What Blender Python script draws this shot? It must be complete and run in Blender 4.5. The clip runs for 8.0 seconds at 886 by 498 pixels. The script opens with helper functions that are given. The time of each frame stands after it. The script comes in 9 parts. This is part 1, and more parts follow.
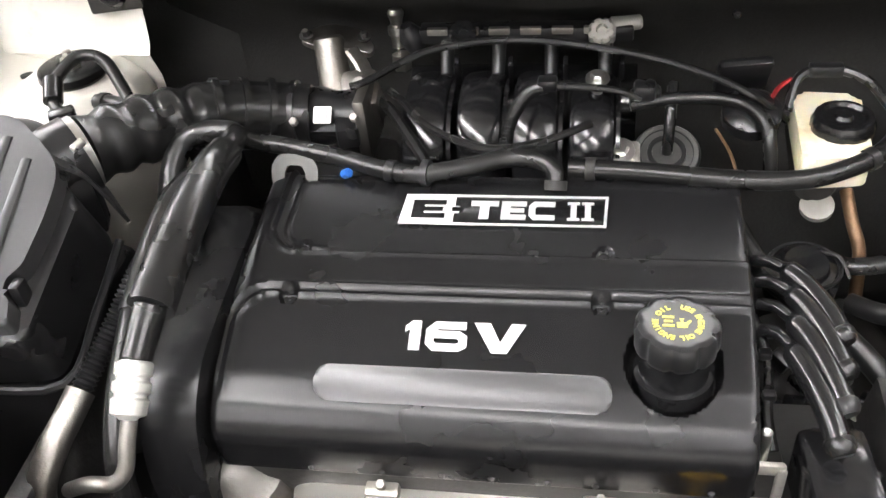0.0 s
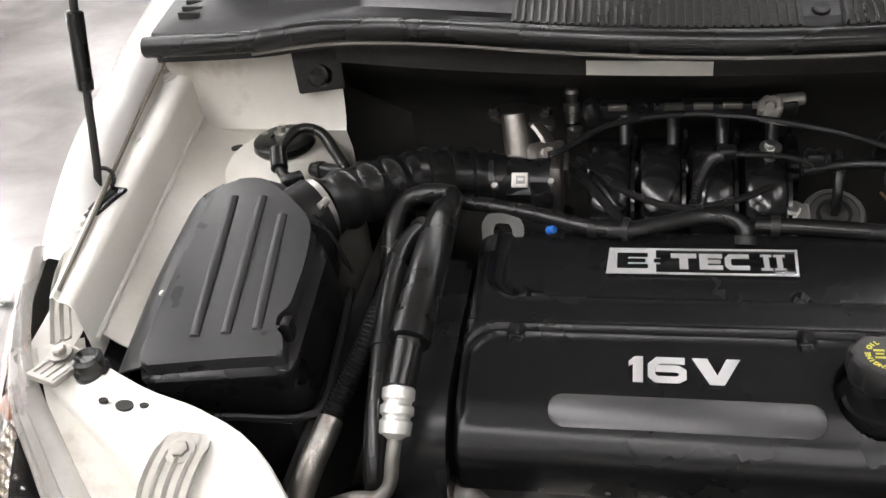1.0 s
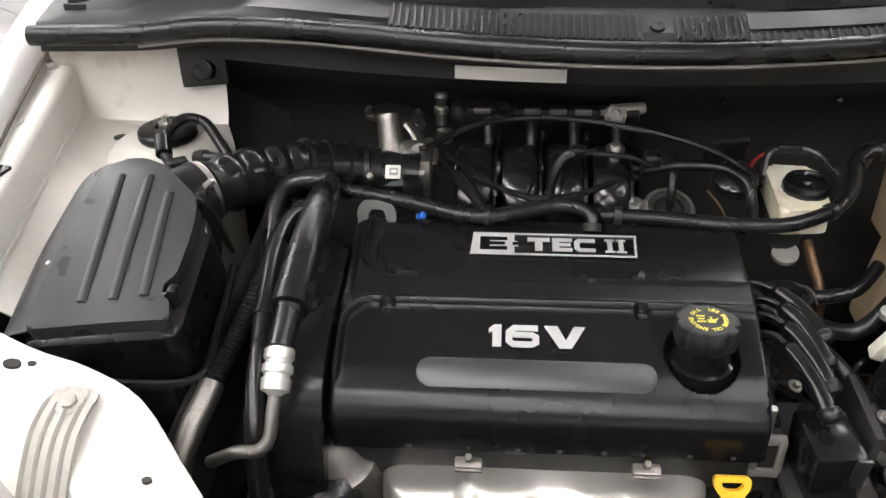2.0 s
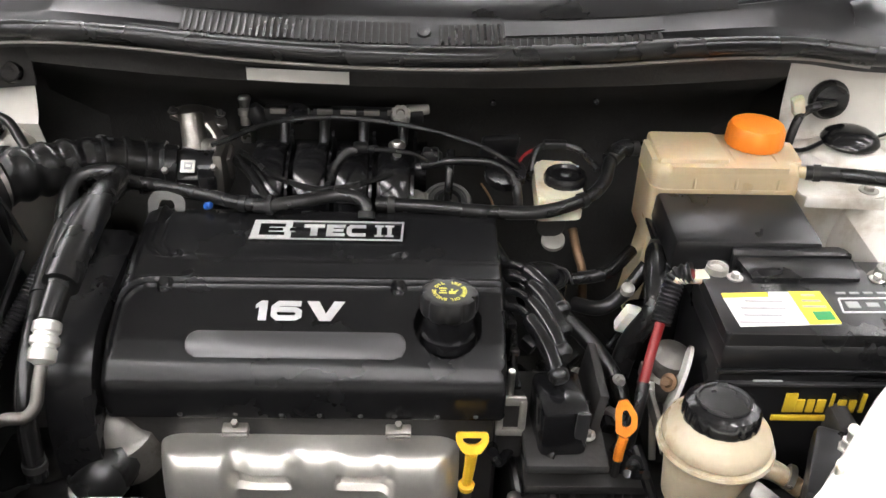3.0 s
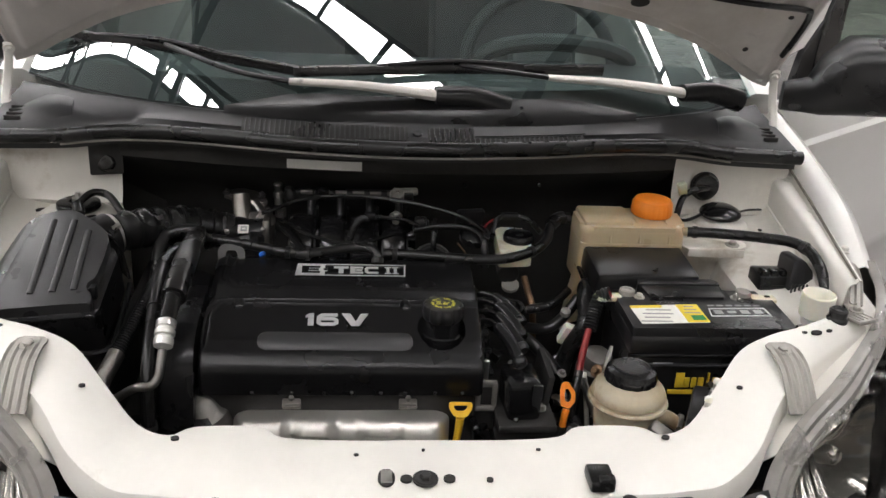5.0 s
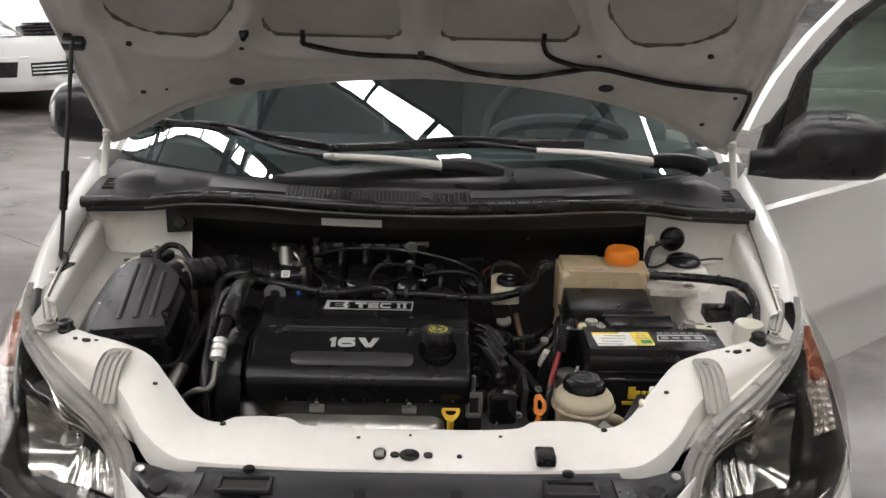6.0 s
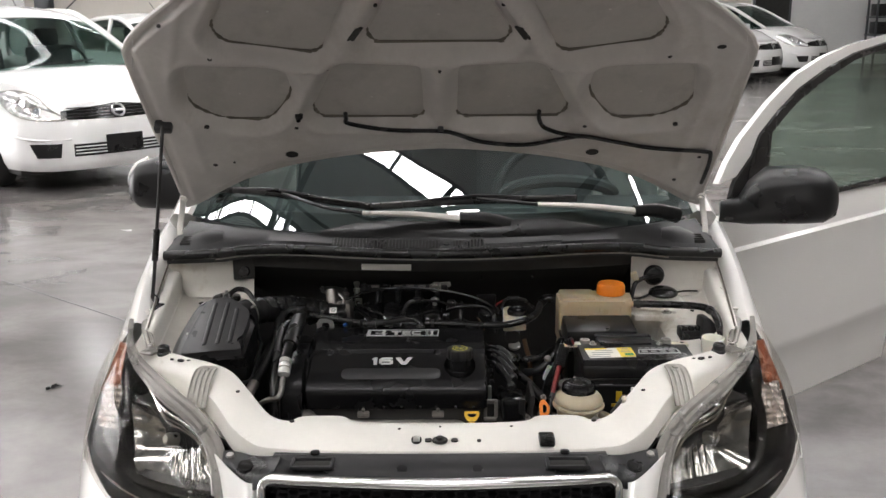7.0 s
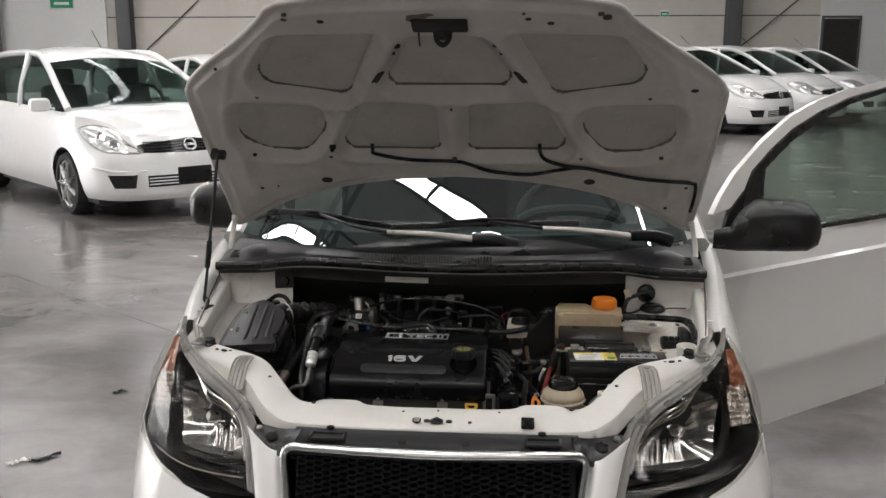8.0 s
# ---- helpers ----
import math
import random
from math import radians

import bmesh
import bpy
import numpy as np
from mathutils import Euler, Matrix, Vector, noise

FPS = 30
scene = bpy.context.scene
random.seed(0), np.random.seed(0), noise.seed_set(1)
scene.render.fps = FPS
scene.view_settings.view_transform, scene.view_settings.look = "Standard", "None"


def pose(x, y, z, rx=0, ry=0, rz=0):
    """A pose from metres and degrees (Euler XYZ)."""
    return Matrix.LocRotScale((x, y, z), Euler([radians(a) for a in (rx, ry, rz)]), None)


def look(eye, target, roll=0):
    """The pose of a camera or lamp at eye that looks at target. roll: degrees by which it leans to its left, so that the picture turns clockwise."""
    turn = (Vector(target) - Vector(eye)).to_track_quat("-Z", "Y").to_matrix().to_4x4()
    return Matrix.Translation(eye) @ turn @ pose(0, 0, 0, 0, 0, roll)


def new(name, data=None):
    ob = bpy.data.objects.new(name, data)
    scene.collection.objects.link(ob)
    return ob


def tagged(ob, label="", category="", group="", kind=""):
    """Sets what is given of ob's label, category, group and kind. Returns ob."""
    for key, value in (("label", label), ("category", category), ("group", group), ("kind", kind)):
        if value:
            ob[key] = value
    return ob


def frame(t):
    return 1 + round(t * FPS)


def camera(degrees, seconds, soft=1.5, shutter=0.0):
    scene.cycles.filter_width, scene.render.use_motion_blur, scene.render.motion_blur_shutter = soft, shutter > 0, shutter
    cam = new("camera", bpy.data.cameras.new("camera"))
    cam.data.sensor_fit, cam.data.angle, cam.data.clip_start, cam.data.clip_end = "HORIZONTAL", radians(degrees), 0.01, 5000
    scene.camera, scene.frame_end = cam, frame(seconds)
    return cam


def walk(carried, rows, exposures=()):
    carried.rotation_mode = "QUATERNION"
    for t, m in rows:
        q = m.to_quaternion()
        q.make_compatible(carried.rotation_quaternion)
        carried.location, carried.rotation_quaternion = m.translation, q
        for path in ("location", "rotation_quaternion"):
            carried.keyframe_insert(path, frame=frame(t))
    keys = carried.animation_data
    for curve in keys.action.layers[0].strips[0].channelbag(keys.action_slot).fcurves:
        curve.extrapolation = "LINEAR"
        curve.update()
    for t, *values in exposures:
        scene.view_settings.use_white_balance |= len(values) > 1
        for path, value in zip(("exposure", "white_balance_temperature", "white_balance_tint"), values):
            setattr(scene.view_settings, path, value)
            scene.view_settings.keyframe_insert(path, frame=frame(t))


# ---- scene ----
cam = camera(51.3, 8.0)
PATH = [
    (0, (-0.013, -0.543, 1.322), (-0.346, 0.936, 0.017), -6.9),
    (0.5, (-0.068, -0.591, 1.337), (-0.461, 0.937, 0.107), -7.3),
    (1, (-0.152, -0.662, 1.369), (-0.558, 0.925, 0.221), -7.6),
    (1.2, (-0.184, -0.693, 1.367), (-0.537, 0.925, 0.246), -5.8),
    (2.5, (-0.085, -0.785, 1.376), (-0.114, 0.886, 0.278), 0.3),
    (3, (0.009, -0.845, 1.381), (0.065, 0.85, 0.321), 1.9),
    (3.5, (0.083, -0.918, 1.394), (0.255, 0.796, 0.378), 3.7),
    (4, (0.067, -1.0, 1.401), (0.301, 0.749, 0.46), 5.2),
    (4.5, (-0.029, -1.132, 1.42), (0.232, 0.658, 0.566), 5.2),
    (5, (-0.084, -1.27, 1.45), (0.103, 0.559, 0.664), 3.3),
    (5.2, (-0.073, -1.329, 1.464), (0.062, 0.52, 0.713), 2.3),
    (6.3, (0.041, -1.729, 1.542), (0.032, 0.176, 0.933), 0.7),
    (6.5, (0.033, -1.804, 1.549), (0.002, 0.108, 0.963), 0.1),
    (7, (0.021, -2.021, 1.582), (0.006, -0.084, 1.084), -0.4),
    (7.5, (0.083, -2.193, 1.616), (0.002, -0.242, 1.184), -0.1),
    (8, (0.169, -2.342, 1.594), (0.014, -0.392, 1.181), 0.0),
]
EXPOSURES = [(0.0, 2.25), (0.5, 1.75), (1.0, 0.95), (1.2, 0.95), (2.5, 1.35), (3.0, 1.38), (3.5, 0.85), (4.5, 0.35), (5.0, 0.2), (6.5, 0.05), (7.0, 0.06), (7.5, -0.14), (8.0, -0.34)]
walk(cam, [(t, look(eye, target, roll)) for t, eye, target, roll in PATH], EXPOSURES)

# ---- world and light ----
world = bpy.data.worlds.new("sky")
scene.world = world
world.use_nodes = True
_wn = world.node_tree.nodes
_sky = _wn.new("ShaderNodeTexSky")
_sky.sky_type, _sky.sun_disc = "NISHITA", False
_sky.sun_elevation, _sky.sun_rotation = radians(50), radians(200)
world.node_tree.links.new(_sky.outputs[0], _wn["Background"].inputs[0])
_wn["Background"].inputs[1].default_value = 0.1
scene.view_settings.exposure = 0.0
SKYLIGHT = 27.0
DAYDOOR = 9.0
FRONT_FILL = 0.35

# ---- tools ----
V = Vector


def thing(name, label, category, loc=(0, 0, 0), group="", kind=""):
    ob = new(name)
    ob.empty_display_size = 0.05
    ob.matrix_basis = Matrix.Translation(loc)
    return tagged(ob, label, category, group, kind)


def part(name, bm, material, parent=None, label="", angle=38, flat=False):
    """Link a bmesh, in world metres, as one mesh object under a thing or part."""
    bmesh.ops.recalc_face_normals(bm, faces=bm.faces)
    lim = radians(angle)
    for f in bm.faces:
        f.smooth = not flat
    for e in bm.edges:
        e.smooth = len(e.link_faces) == 2 and e.calc_face_angle(3.0) < lim
    me = bpy.data.meshes.new(name)
    bm.to_mesh(me)
    bm.free()
    for m in material if isinstance(material, (list, tuple)) else [material]:
        me.materials.append(m)
    ob = new(name, me)
    if parent is not None:
        ob.parent = parent
        if parent.type == "EMPTY":
            ob.matrix_parent_inverse = parent.matrix_basis.inverted()
    if label:
        ob["label"] = label
    return ob


def solo(name, bm, material, label, category, group="", kind="", **k):
    return tagged(part(name, bm, material, None, **k), label, category, group, kind)


def merge(*bms):
    out = bms[0]
    for b in bms[1:]:
        me = bpy.data.meshes.new("tmp")
        b.to_mesh(me)
        b.free()
        out.from_mesh(me)
        bpy.data.meshes.remove(me)
    return out


def xf(bm, m):
    bmesh.ops.transform(bm, matrix=m, verts=bm.verts)
    return bm


def mirror(bm):
    bmesh.ops.transform(bm, matrix=Matrix.Diagonal((-1, 1, 1, 1)), verts=bm.verts)
    bmesh.ops.reverse_faces(bm, faces=bm.faces)
    return bm


def box(c, size, bev=0.004, rot=(0, 0, 0), seg=2, taper=1.0):
    bm = bmesh.new()
    bmesh.ops.create_cube(bm, size=1)
    for v in bm.verts:
        k = taper if v.co.z > 0 else 1.0
        v.co = V((v.co.x * size[0] * k, v.co.y * size[1] * k, v.co.z * size[2]))
    if bev > 0:
        bmesh.ops.bevel(bm, geom=bm.edges[:], offset=min(bev, min(size) * 0.45), segments=seg, affect="EDGES", profile=0.5)
    return xf(bm, pose(*c, *rot))


def axis_frame(p0, p1):
    z = (V(p1) - V(p0)).normalized()
    x = z.cross(V((0, 0, 1)) if abs(z.z) < 0.9 else V((0, 1, 0))).normalized()
    return x, z.cross(x), z


def lathe(origin, axis, profile, n=28, lobes=0, depth=0.0):
    """Spin (height, radius) rows about an axis; lobes ripple the radius."""
    x, y, z = axis_frame((0, 0, 0), axis)
    o = V(origin)
    bm = bmesh.new()
    rings = []
    for h, r in profile:
        if r < 1e-6:
            rings.append([bm.verts.new(o + z * h)])
            continue
        ring = []
        for i in range(n):
            a = 2 * math.pi * i / n
            rr = r * (1 - depth * max(0.0, math.cos(lobes * a)) ** 2) if lobes else r
            ring.append(bm.verts.new(o + z * h + (x * math.cos(a) + y * math.sin(a)) * rr))
        rings.append(ring)
    for a, b in zip(rings[:-1], rings[1:]):
        for i in range(n):
            j = (i + 1) % n
            if len(a) == 1 and len(b) == 1:
                continue
            if len(a) == 1:
                bm.faces.new((a[0], b[i], b[j]))
            elif len(b) == 1:
                bm.faces.new((a[i], a[j], b[0]))
            else:
                bm.faces.new((a[i], a[j], b[j], b[i]))
    for ring in (rings[0], rings[-1]):
        if len(ring) > 2:
            bm.faces.new(ring)
    return bm


def cyl(p0, p1, r0, r1=None, n=24, bev=0.002):
    r1 = r0 if r1 is None else r1
    L = (V(p1) - V(p0)).length
    b = min(bev, r0 * 0.4, r1 * 0.4, L * 0.4)
    return lathe(p0, V(p1) - V(p0), [(0, 0), (0, r0 - b), (b, r0), (L - b, r1), (L, r1 - b), (L, 0)], n)


def spline(pts, n=8):
    P = [V(p) for p in pts]
    out = []
    for i in range(len(P) - 1):
        p0, p1, p2, p3 = P[max(i - 1, 0)], P[i], P[i + 1], P[min(i + 2, len(P) - 1)]
        for k in range(n):
            u = k / n
            out.append(0.5 * (2 * p1 + (p2 - p0) * u + (2 * p0 - 5 * p1 + 4 * p2 - p3) * u * u + (3 * p1 - p0 - 3 * p2 + p3) * u ** 3))
    out.append(P[-1])
    return out


def tube(pts, r, n=12, steps=8, ripple=0.0, pitch=0.01, smooth=True, flat=1.0):
    """A round hose through the points; ripple and pitch make it corrugated."""
    C = spline(pts, steps) if smooth else [V(p) for p in pts]
    if ripple:
        L = [0]
        for a, b in zip(C[:-1], C[1:]):
            L.append(L[-1] + (b - a).length)
        m = max(4, int(L[-1] / pitch * 6))
        D, j = [], 0
        for i in range(m + 1):
            s = L[-1] * i / m
            while j < len(L) - 2 and L[j + 1] < s:
                j += 1
            D.append(C[j].lerp(C[j + 1], (s - L[j]) / max(1e-9, L[j + 1] - L[j])))
        C = D
    bm = bmesh.new()
    rings, nrm, run = [], None, 0.0
    for i, p in enumerate(C):
        t = (C[min(i + 1, len(C) - 1)] - C[max(i - 1, 0)]).normalized()
        if nrm is None:
            nrm = t.cross(V((0, 0, 1)) if abs(t.z) < 0.9 else V((0, 1, 0))).normalized()
        nrm = (nrm - t * nrm.dot(t)).normalized()
        bn = t.cross(nrm)
        if i:
            run += (p - C[i - 1]).length
        rr = r(i / (len(C) - 1)) if callable(r) else r
        if ripple:
            rr += ripple * math.cos(2 * math.pi * run / pitch)
        rings.append([bm.verts.new(p + (nrm * math.cos(2 * math.pi * k / n) + bn * math.sin(2 * math.pi * k / n) * flat) * rr) for k in range(n)])
    for a, b in zip(rings[:-1], rings[1:]):
        for k in range(n):
            bm.faces.new((a[k], a[(k + 1) % n], b[(k + 1) % n], b[k]))
    bm.faces.new(rings[0])
    bm.faces.new(rings[-1])
    return bm


def rounded(poly, rad, seg=5):
    """Round the corners of a 2D polygon; rad may be one number or one for each corner."""
    out = []
    n = len(poly)
    for i, p in enumerate(poly):
        r = rad[i] if isinstance(rad, (list, tuple)) else rad
        p, a, b = V(p).to_2d(), V(poly[i - 1]).to_2d(), V(poly[(i + 1) % n]).to_2d()
        if r <= 0:
            out.append(p)
            continue
        u, w = (a - p), (b - p)
        k = min(r, u.length * 0.48, w.length * 0.48)
        u, w = u.normalized() * k, w.normalized() * k
        for s in range(seg + 1):
            t = s / seg
            out.append(p + u * (1 - t) ** 2 + w * t ** 2)
    return out


def prism(poly, h0, h1, m=None, bev=0.002, seg=2):
    """A 2D outline raised from h0 to h1, its upper rim bevelled, then placed by m."""
    bm = bmesh.new()
    lo = [bm.verts.new((p[0], p[1], h0)) for p in poly]
    hi = [bm.verts.new((p[0], p[1], h1)) for p in poly]
    n = len(poly)
    bm.faces.new(lo[::-1])
    top = bm.faces.new(hi)
    for i in range(n):
        bm.faces.new((lo[i], lo[(i + 1) % n], hi[(i + 1) % n], hi[i]))
    if bev > 0:
        bmesh.ops.bevel(bm, geom=list(top.edges), offset=bev, segments=seg, affect="EDGES", profile=0.5, clamp_overlap=True)
    return xf(bm, m) if m is not None else bm


def grid(rows, thick=0.0, closed=False):
    """A skin over rows of points, all of one length; thick gives it a back."""
    bm = bmesh.new()
    R = [[bm.verts.new(p) for p in row] for row in rows]
    for a, b in zip(R[:-1], R[1:]):
        m = len(a)
        for i in range(m if closed else m - 1):
            j = (i + 1) % m
            bm.faces.new((a[i], a[j], b[j], b[i]))
    bmesh.ops.recalc_face_normals(bm, faces=bm.faces)
    if thick:
        bmesh.ops.solidify(bm, geom=bm.faces[:], thickness=thick)
    return bm


def loft(sections, caps=True):
    bm = grid(sections, closed=True)
    if caps:
        bm.verts.ensure_lookup_table()
        n = len(sections[0])
        bm.faces.new(bm.verts[:n])
        bm.faces.new(bm.verts[-n:])
    return bm


def fine(rows, nu=6, nv=6):
    """Splines through a coarse net of points, both ways."""
    a = [spline(r, nu) for r in rows]
    cols = [spline(c, nv) for c in zip(*a)]
    return [list(r) for r in zip(*cols)]


def patch(outline, bulge, rings=6, power=2.0, steps=3, closed_curve=True):
    """A smooth cap over a closed 3D outline, raised by the vector bulge in its middle."""
    P = [V(p) for p in outline]
    if closed_curve:
        Q = []
        n = len(P)
        for i in range(n):
            p0, p1, p2, p3 = P[i - 1], P[i], P[(i + 1) % n], P[(i + 2) % n]
            for k in range(steps):
                u = k / steps
                Q.append(0.5 * (2 * p1 + (p2 - p0) * u + (2 * p0 - 5 * p1 + 4 * p2 - p3) * u * u + (3 * p1 - p0 - 3 * p2 + p3) * u ** 3))
        P = Q
    c = sum(P, V()) / len(P)
    bulge = V(bulge)
    bm = bmesh.new()
    R = []
    for i in range(rings):
        f = 1 - i / rings
        R.append([bm.verts.new(c + (p - c) * f + bulge * (1 - f ** power)) for p in P])
    top = bm.verts.new(c + bulge)
    n = len(P)
    for a, b in zip(R[:-1], R[1:]):
        for i in range(n):
            bm.faces.new((a[i], a[(i + 1) % n], b[(i + 1) % n], b[i]))
    for i in range(n):
        bm.faces.new((R[-1][i], R[-1][(i + 1) % n], top))
    return bm


def thicken(bm, t):
    bmesh.ops.recalc_face_normals(bm, faces=bm.faces)
    bmesh.ops.solidify(bm, geom=bm.faces[:], thickness=t)
    return bm


def letters(text, size, m, raise_by=0.0008, spacing=1.0, shear=0.0, align="CENTER", bold=0.0):
    cu = bpy.data.curves.new("tmp", "FONT")
    cu.body, cu.size, cu.extrude, cu.space_character, cu.shear = text, size, raise_by / 2, spacing, shear
    cu.align_x, cu.align_y = align, "CENTER"
    cu.resolution_u, cu.offset = 4, bold
    ob = bpy.data.objects.new("tmp", cu)
    me = bpy.data.meshes.new_from_object(ob)
    bm = bmesh.new()
    bm.from_mesh(me)
    bpy.data.objects.remove(ob)
    bpy.data.curves.remove(cu)
    bpy.data.meshes.remove(me)
    return xf(bm, m)


def basis(o, x, y):
    """A frame at o with its x and y axes along the given ways."""
    x = V(x).normalized()
    z = x.cross(V(y)).normalized()
    y = z.cross(x)
    m = Matrix((x, y, z)).transposed().to_4x4()
    m.translation = V(o)
    return m


def bolt(p, axis=(0, 0, 1), r=0.006, h=0.006, washer=True):
    a = V(axis).normalized()
    prof = ([(0, 0), (0, r * 1.7), (0.0015, r * 1.7)] if washer else [(0, 0), (0, r)])
    b1 = lathe(p, a, prof + [(0.0015, r * 1.05), (0.002, 0)], 16) if washer else None
    b2 = lathe(V(p) + a * 0.0012, a, [(0, 0), (0, r), (h * 0.8, r), (h, r * 0.8), (h, 0)], 6)
    return merge(b1, b2) if b1 else b2

# ---- materials ----
MATS = {}


def mat(name, base, rough=0.5, metal=0.0, var=0.12, scale=12.0, fine_scale=140.0, bump=0.05, rvar=0.12, coat=0.0, stain=None, stain_at=0.55, stain_scale=5.0, stain_soft=0.14,
        trans=0.0, ior=1.45, spec=0.5, sub=0.0, alpha=1.0, random_tint=0.0, stretch=None):
    m = bpy.data.materials.new(name)
    m.use_nodes = True
    nt = m.node_tree
    N, L = nt.nodes, nt.links
    b = N["Principled BSDF"]
    tc = N.new("ShaderNodeTexCoord")
    src = tc.outputs["Object"]
    if stretch:
        mp = N.new("ShaderNodeMapping")
        mp.inputs["Scale"].default_value = stretch
        L.new(src, mp.inputs["Vector"])
        src = mp.outputs["Vector"]

    def noise_tex(s, detail=4.0, r=0.55):
        t = N.new("ShaderNodeTexNoise")
        t.inputs["Scale"].default_value, t.inputs["Detail"].default_value, t.inputs["Roughness"].default_value = s, detail, r
        L.new(src, t.inputs["Vector"])
        return t.outputs["Fac"]

    def mixc(f, a, c):
        x = N.new("ShaderNodeMix")
        x.data_type = "RGBA"
        for sock, val in ((x.inputs["Factor"], f), (x.inputs["A"], a), (x.inputs["B"], c)):
            if hasattr(val, "links"):
                L.new(val, sock)
            else:
                sock.default_value = val
        return x.outputs["Result"]

    def ramp(f, lo, hi, a=0.0, c=1.0):
        x = N.new("ShaderNodeMapRange")
        x.inputs["From Min"].default_value, x.inputs["From Max"].default_value = lo, hi
        x.inputs["To Min"].default_value, x.inputs["To Max"].default_value = a, c
        L.new(f, x.inputs["Value"])
        return x.outputs["Result"]

    col = lambda k: tuple(min(1.0, c * k) for c in base) + (1.0,)
    big, small = noise_tex(scale), noise_tex(fine_scale, 3.0, 0.6)
    c = mixc(ramp(big, 0.3, 0.7), col(1 - var), col(1 + var))
    c = mixc(ramp(small, 0.35, 0.7, 0.0, 0.5), c, col(1 - var * 0.9))
    if random_tint:
        oi = N.new("ShaderNodeObjectInfo")
        c = mixc(ramp(oi.outputs["Random"], 0, 1, 0, 1), c, col(1 - random_tint))
    if stain:
        s = noise_tex(stain_scale, 6.0, 0.65)
        c = mixc(ramp(s, stain_at, stain_at + stain_soft, 0.0, 0.85), c, tuple(stain) + (1.0,))
    L.new(c, b.inputs["Base Color"])
    L.new(ramp(big, 0.3, 0.7, max(0.02, rough - rvar), min(1.0, rough + rvar)), b.inputs["Roughness"])
    b.inputs["Metallic"].default_value = metal
    b.inputs["Coat Weight"].default_value = coat
    b.inputs["Coat Roughness"].default_value = 0.05
    b.inputs["Transmission Weight"].default_value = trans
    b.inputs["IOR"].default_value = ior
    b.inputs["Specular IOR Level"].default_value = spec
    b.inputs["Subsurface Weight"].default_value = sub
    b.inputs["Subsurface Radius"].default_value = (0.02, 0.012, 0.006)
    b.inputs["Alpha"].default_value = alpha
    if bump:
        bp = N.new("ShaderNodeBump")
        bp.inputs["Strength"].default_value, bp.inputs["Distance"].default_value = bump, 0.002
        L.new(small, bp.inputs["Height"])
        L.new(bp.outputs[0], b.inputs["Normal"])
    MATS[name] = m
    return m


def glow(name, color, strength):
    m = bpy.data.materials.new(name)
    m.use_nodes = True
    b = m.node_tree.nodes["Principled BSDF"]
    b.inputs["Base Color"].default_value = (*color, 1)
    b.inputs["Emission Color"].default_value = (*color, 1)
    b.inputs["Emission Strength"].default_value = strength
    return m


def clear(name, tint=(1, 1, 1), rough=0.0, gloss=0.0, edge=0.9):
    """Thin clear glass or plastic: lets light through tinted, mirrors by its angle."""
    m = bpy.data.materials.new(name)
    m.use_nodes = True
    nt = m.node_tree
    N, L = nt.nodes, nt.links
    N.remove(N["Principled BSDF"])
    t, g, x, f = N.new("ShaderNodeBsdfTransparent"), N.new("ShaderNodeBsdfGlossy"), N.new("ShaderNodeMixShader"), N.new("ShaderNodeLayerWeight")
    t.inputs[0].default_value = (*tint, 1)
    g.inputs["Roughness"].default_value = rough
    f.inputs["Blend"].default_value = 0.5
    pw, ad = N.new("ShaderNodeMath"), N.new("ShaderNodeMath")
    pw.operation, ad.operation = "POWER", "MULTIPLY_ADD"
    pw.inputs[1].default_value = 5.0
    ad.inputs[1].default_value, ad.inputs[2].default_value = edge - gloss, 0.04 + gloss
    L.new(f.outputs["Facing"], pw.inputs[0])
    L.new(pw.outputs[0], ad.inputs[0])
    L.new(ad.outputs[0], x.inputs[0])
    L.new(t.outputs[0], x.inputs[1])
    L.new(g.outputs[0], x.inputs[2])
    L.new(x.outputs[0], N["Material Output"].inputs[0])
    return m


PAINT = mat("white_paint", (0.80, 0.79, 0.76), 0.22, coat=0.6, var=0.02, bump=0.004, rvar=0.05, scale=3, fine_scale=300)
BAYPAINT = mat("white_bay_paint", (0.76, 0.74, 0.69), 0.42, var=0.04, bump=0.03, stain=(0.42, 0.36, 0.28), stain_at=0.64, stain_scale=7, fine_scale=90)
DIRTYPAINT = mat("dirty_bay_paint", (0.68, 0.655, 0.60), 0.5, var=0.10, scale=5, bump=0.05, stain=(0.36, 0.29, 0.21), stain_at=0.57, stain_scale=6, fine_scale=70)
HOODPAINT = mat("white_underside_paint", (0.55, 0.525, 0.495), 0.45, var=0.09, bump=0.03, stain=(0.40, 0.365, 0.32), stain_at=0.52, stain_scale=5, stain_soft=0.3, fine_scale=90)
POCKET = mat("grey_pocket_skin", (0.43, 0.41, 0.38), 0.6, var=0.08, bump=0.05, stain=(0.28, 0.26, 0.235), stain_at=0.5, stain_scale=9, stain_soft=0.3, fine_scale=70)
BLACK = mat("black_plastic", (0.010, 0.010, 0.0105), 0.30, var=0.12, bump=0.0, fine_scale=500, rvar=0.06)
COVER = mat("black_satin_cover", (0.008, 0.008, 0.0085), 0.27, spec=0.36, var=0.03, bump=0.0, fine_scale=700, rvar=0.01)
MANIFOLD = mat("shiny_manifold_plastic", (0.008, 0.008, 0.0085), 0.17, spec=0.6, var=0.1, bump=0.0, rvar=0.03)
GLOSSBLACK = mat("gloss_black_plastic", (0.008, 0.008, 0.0085), 0.16, var=0.15, bump=0.0, rvar=0.05)
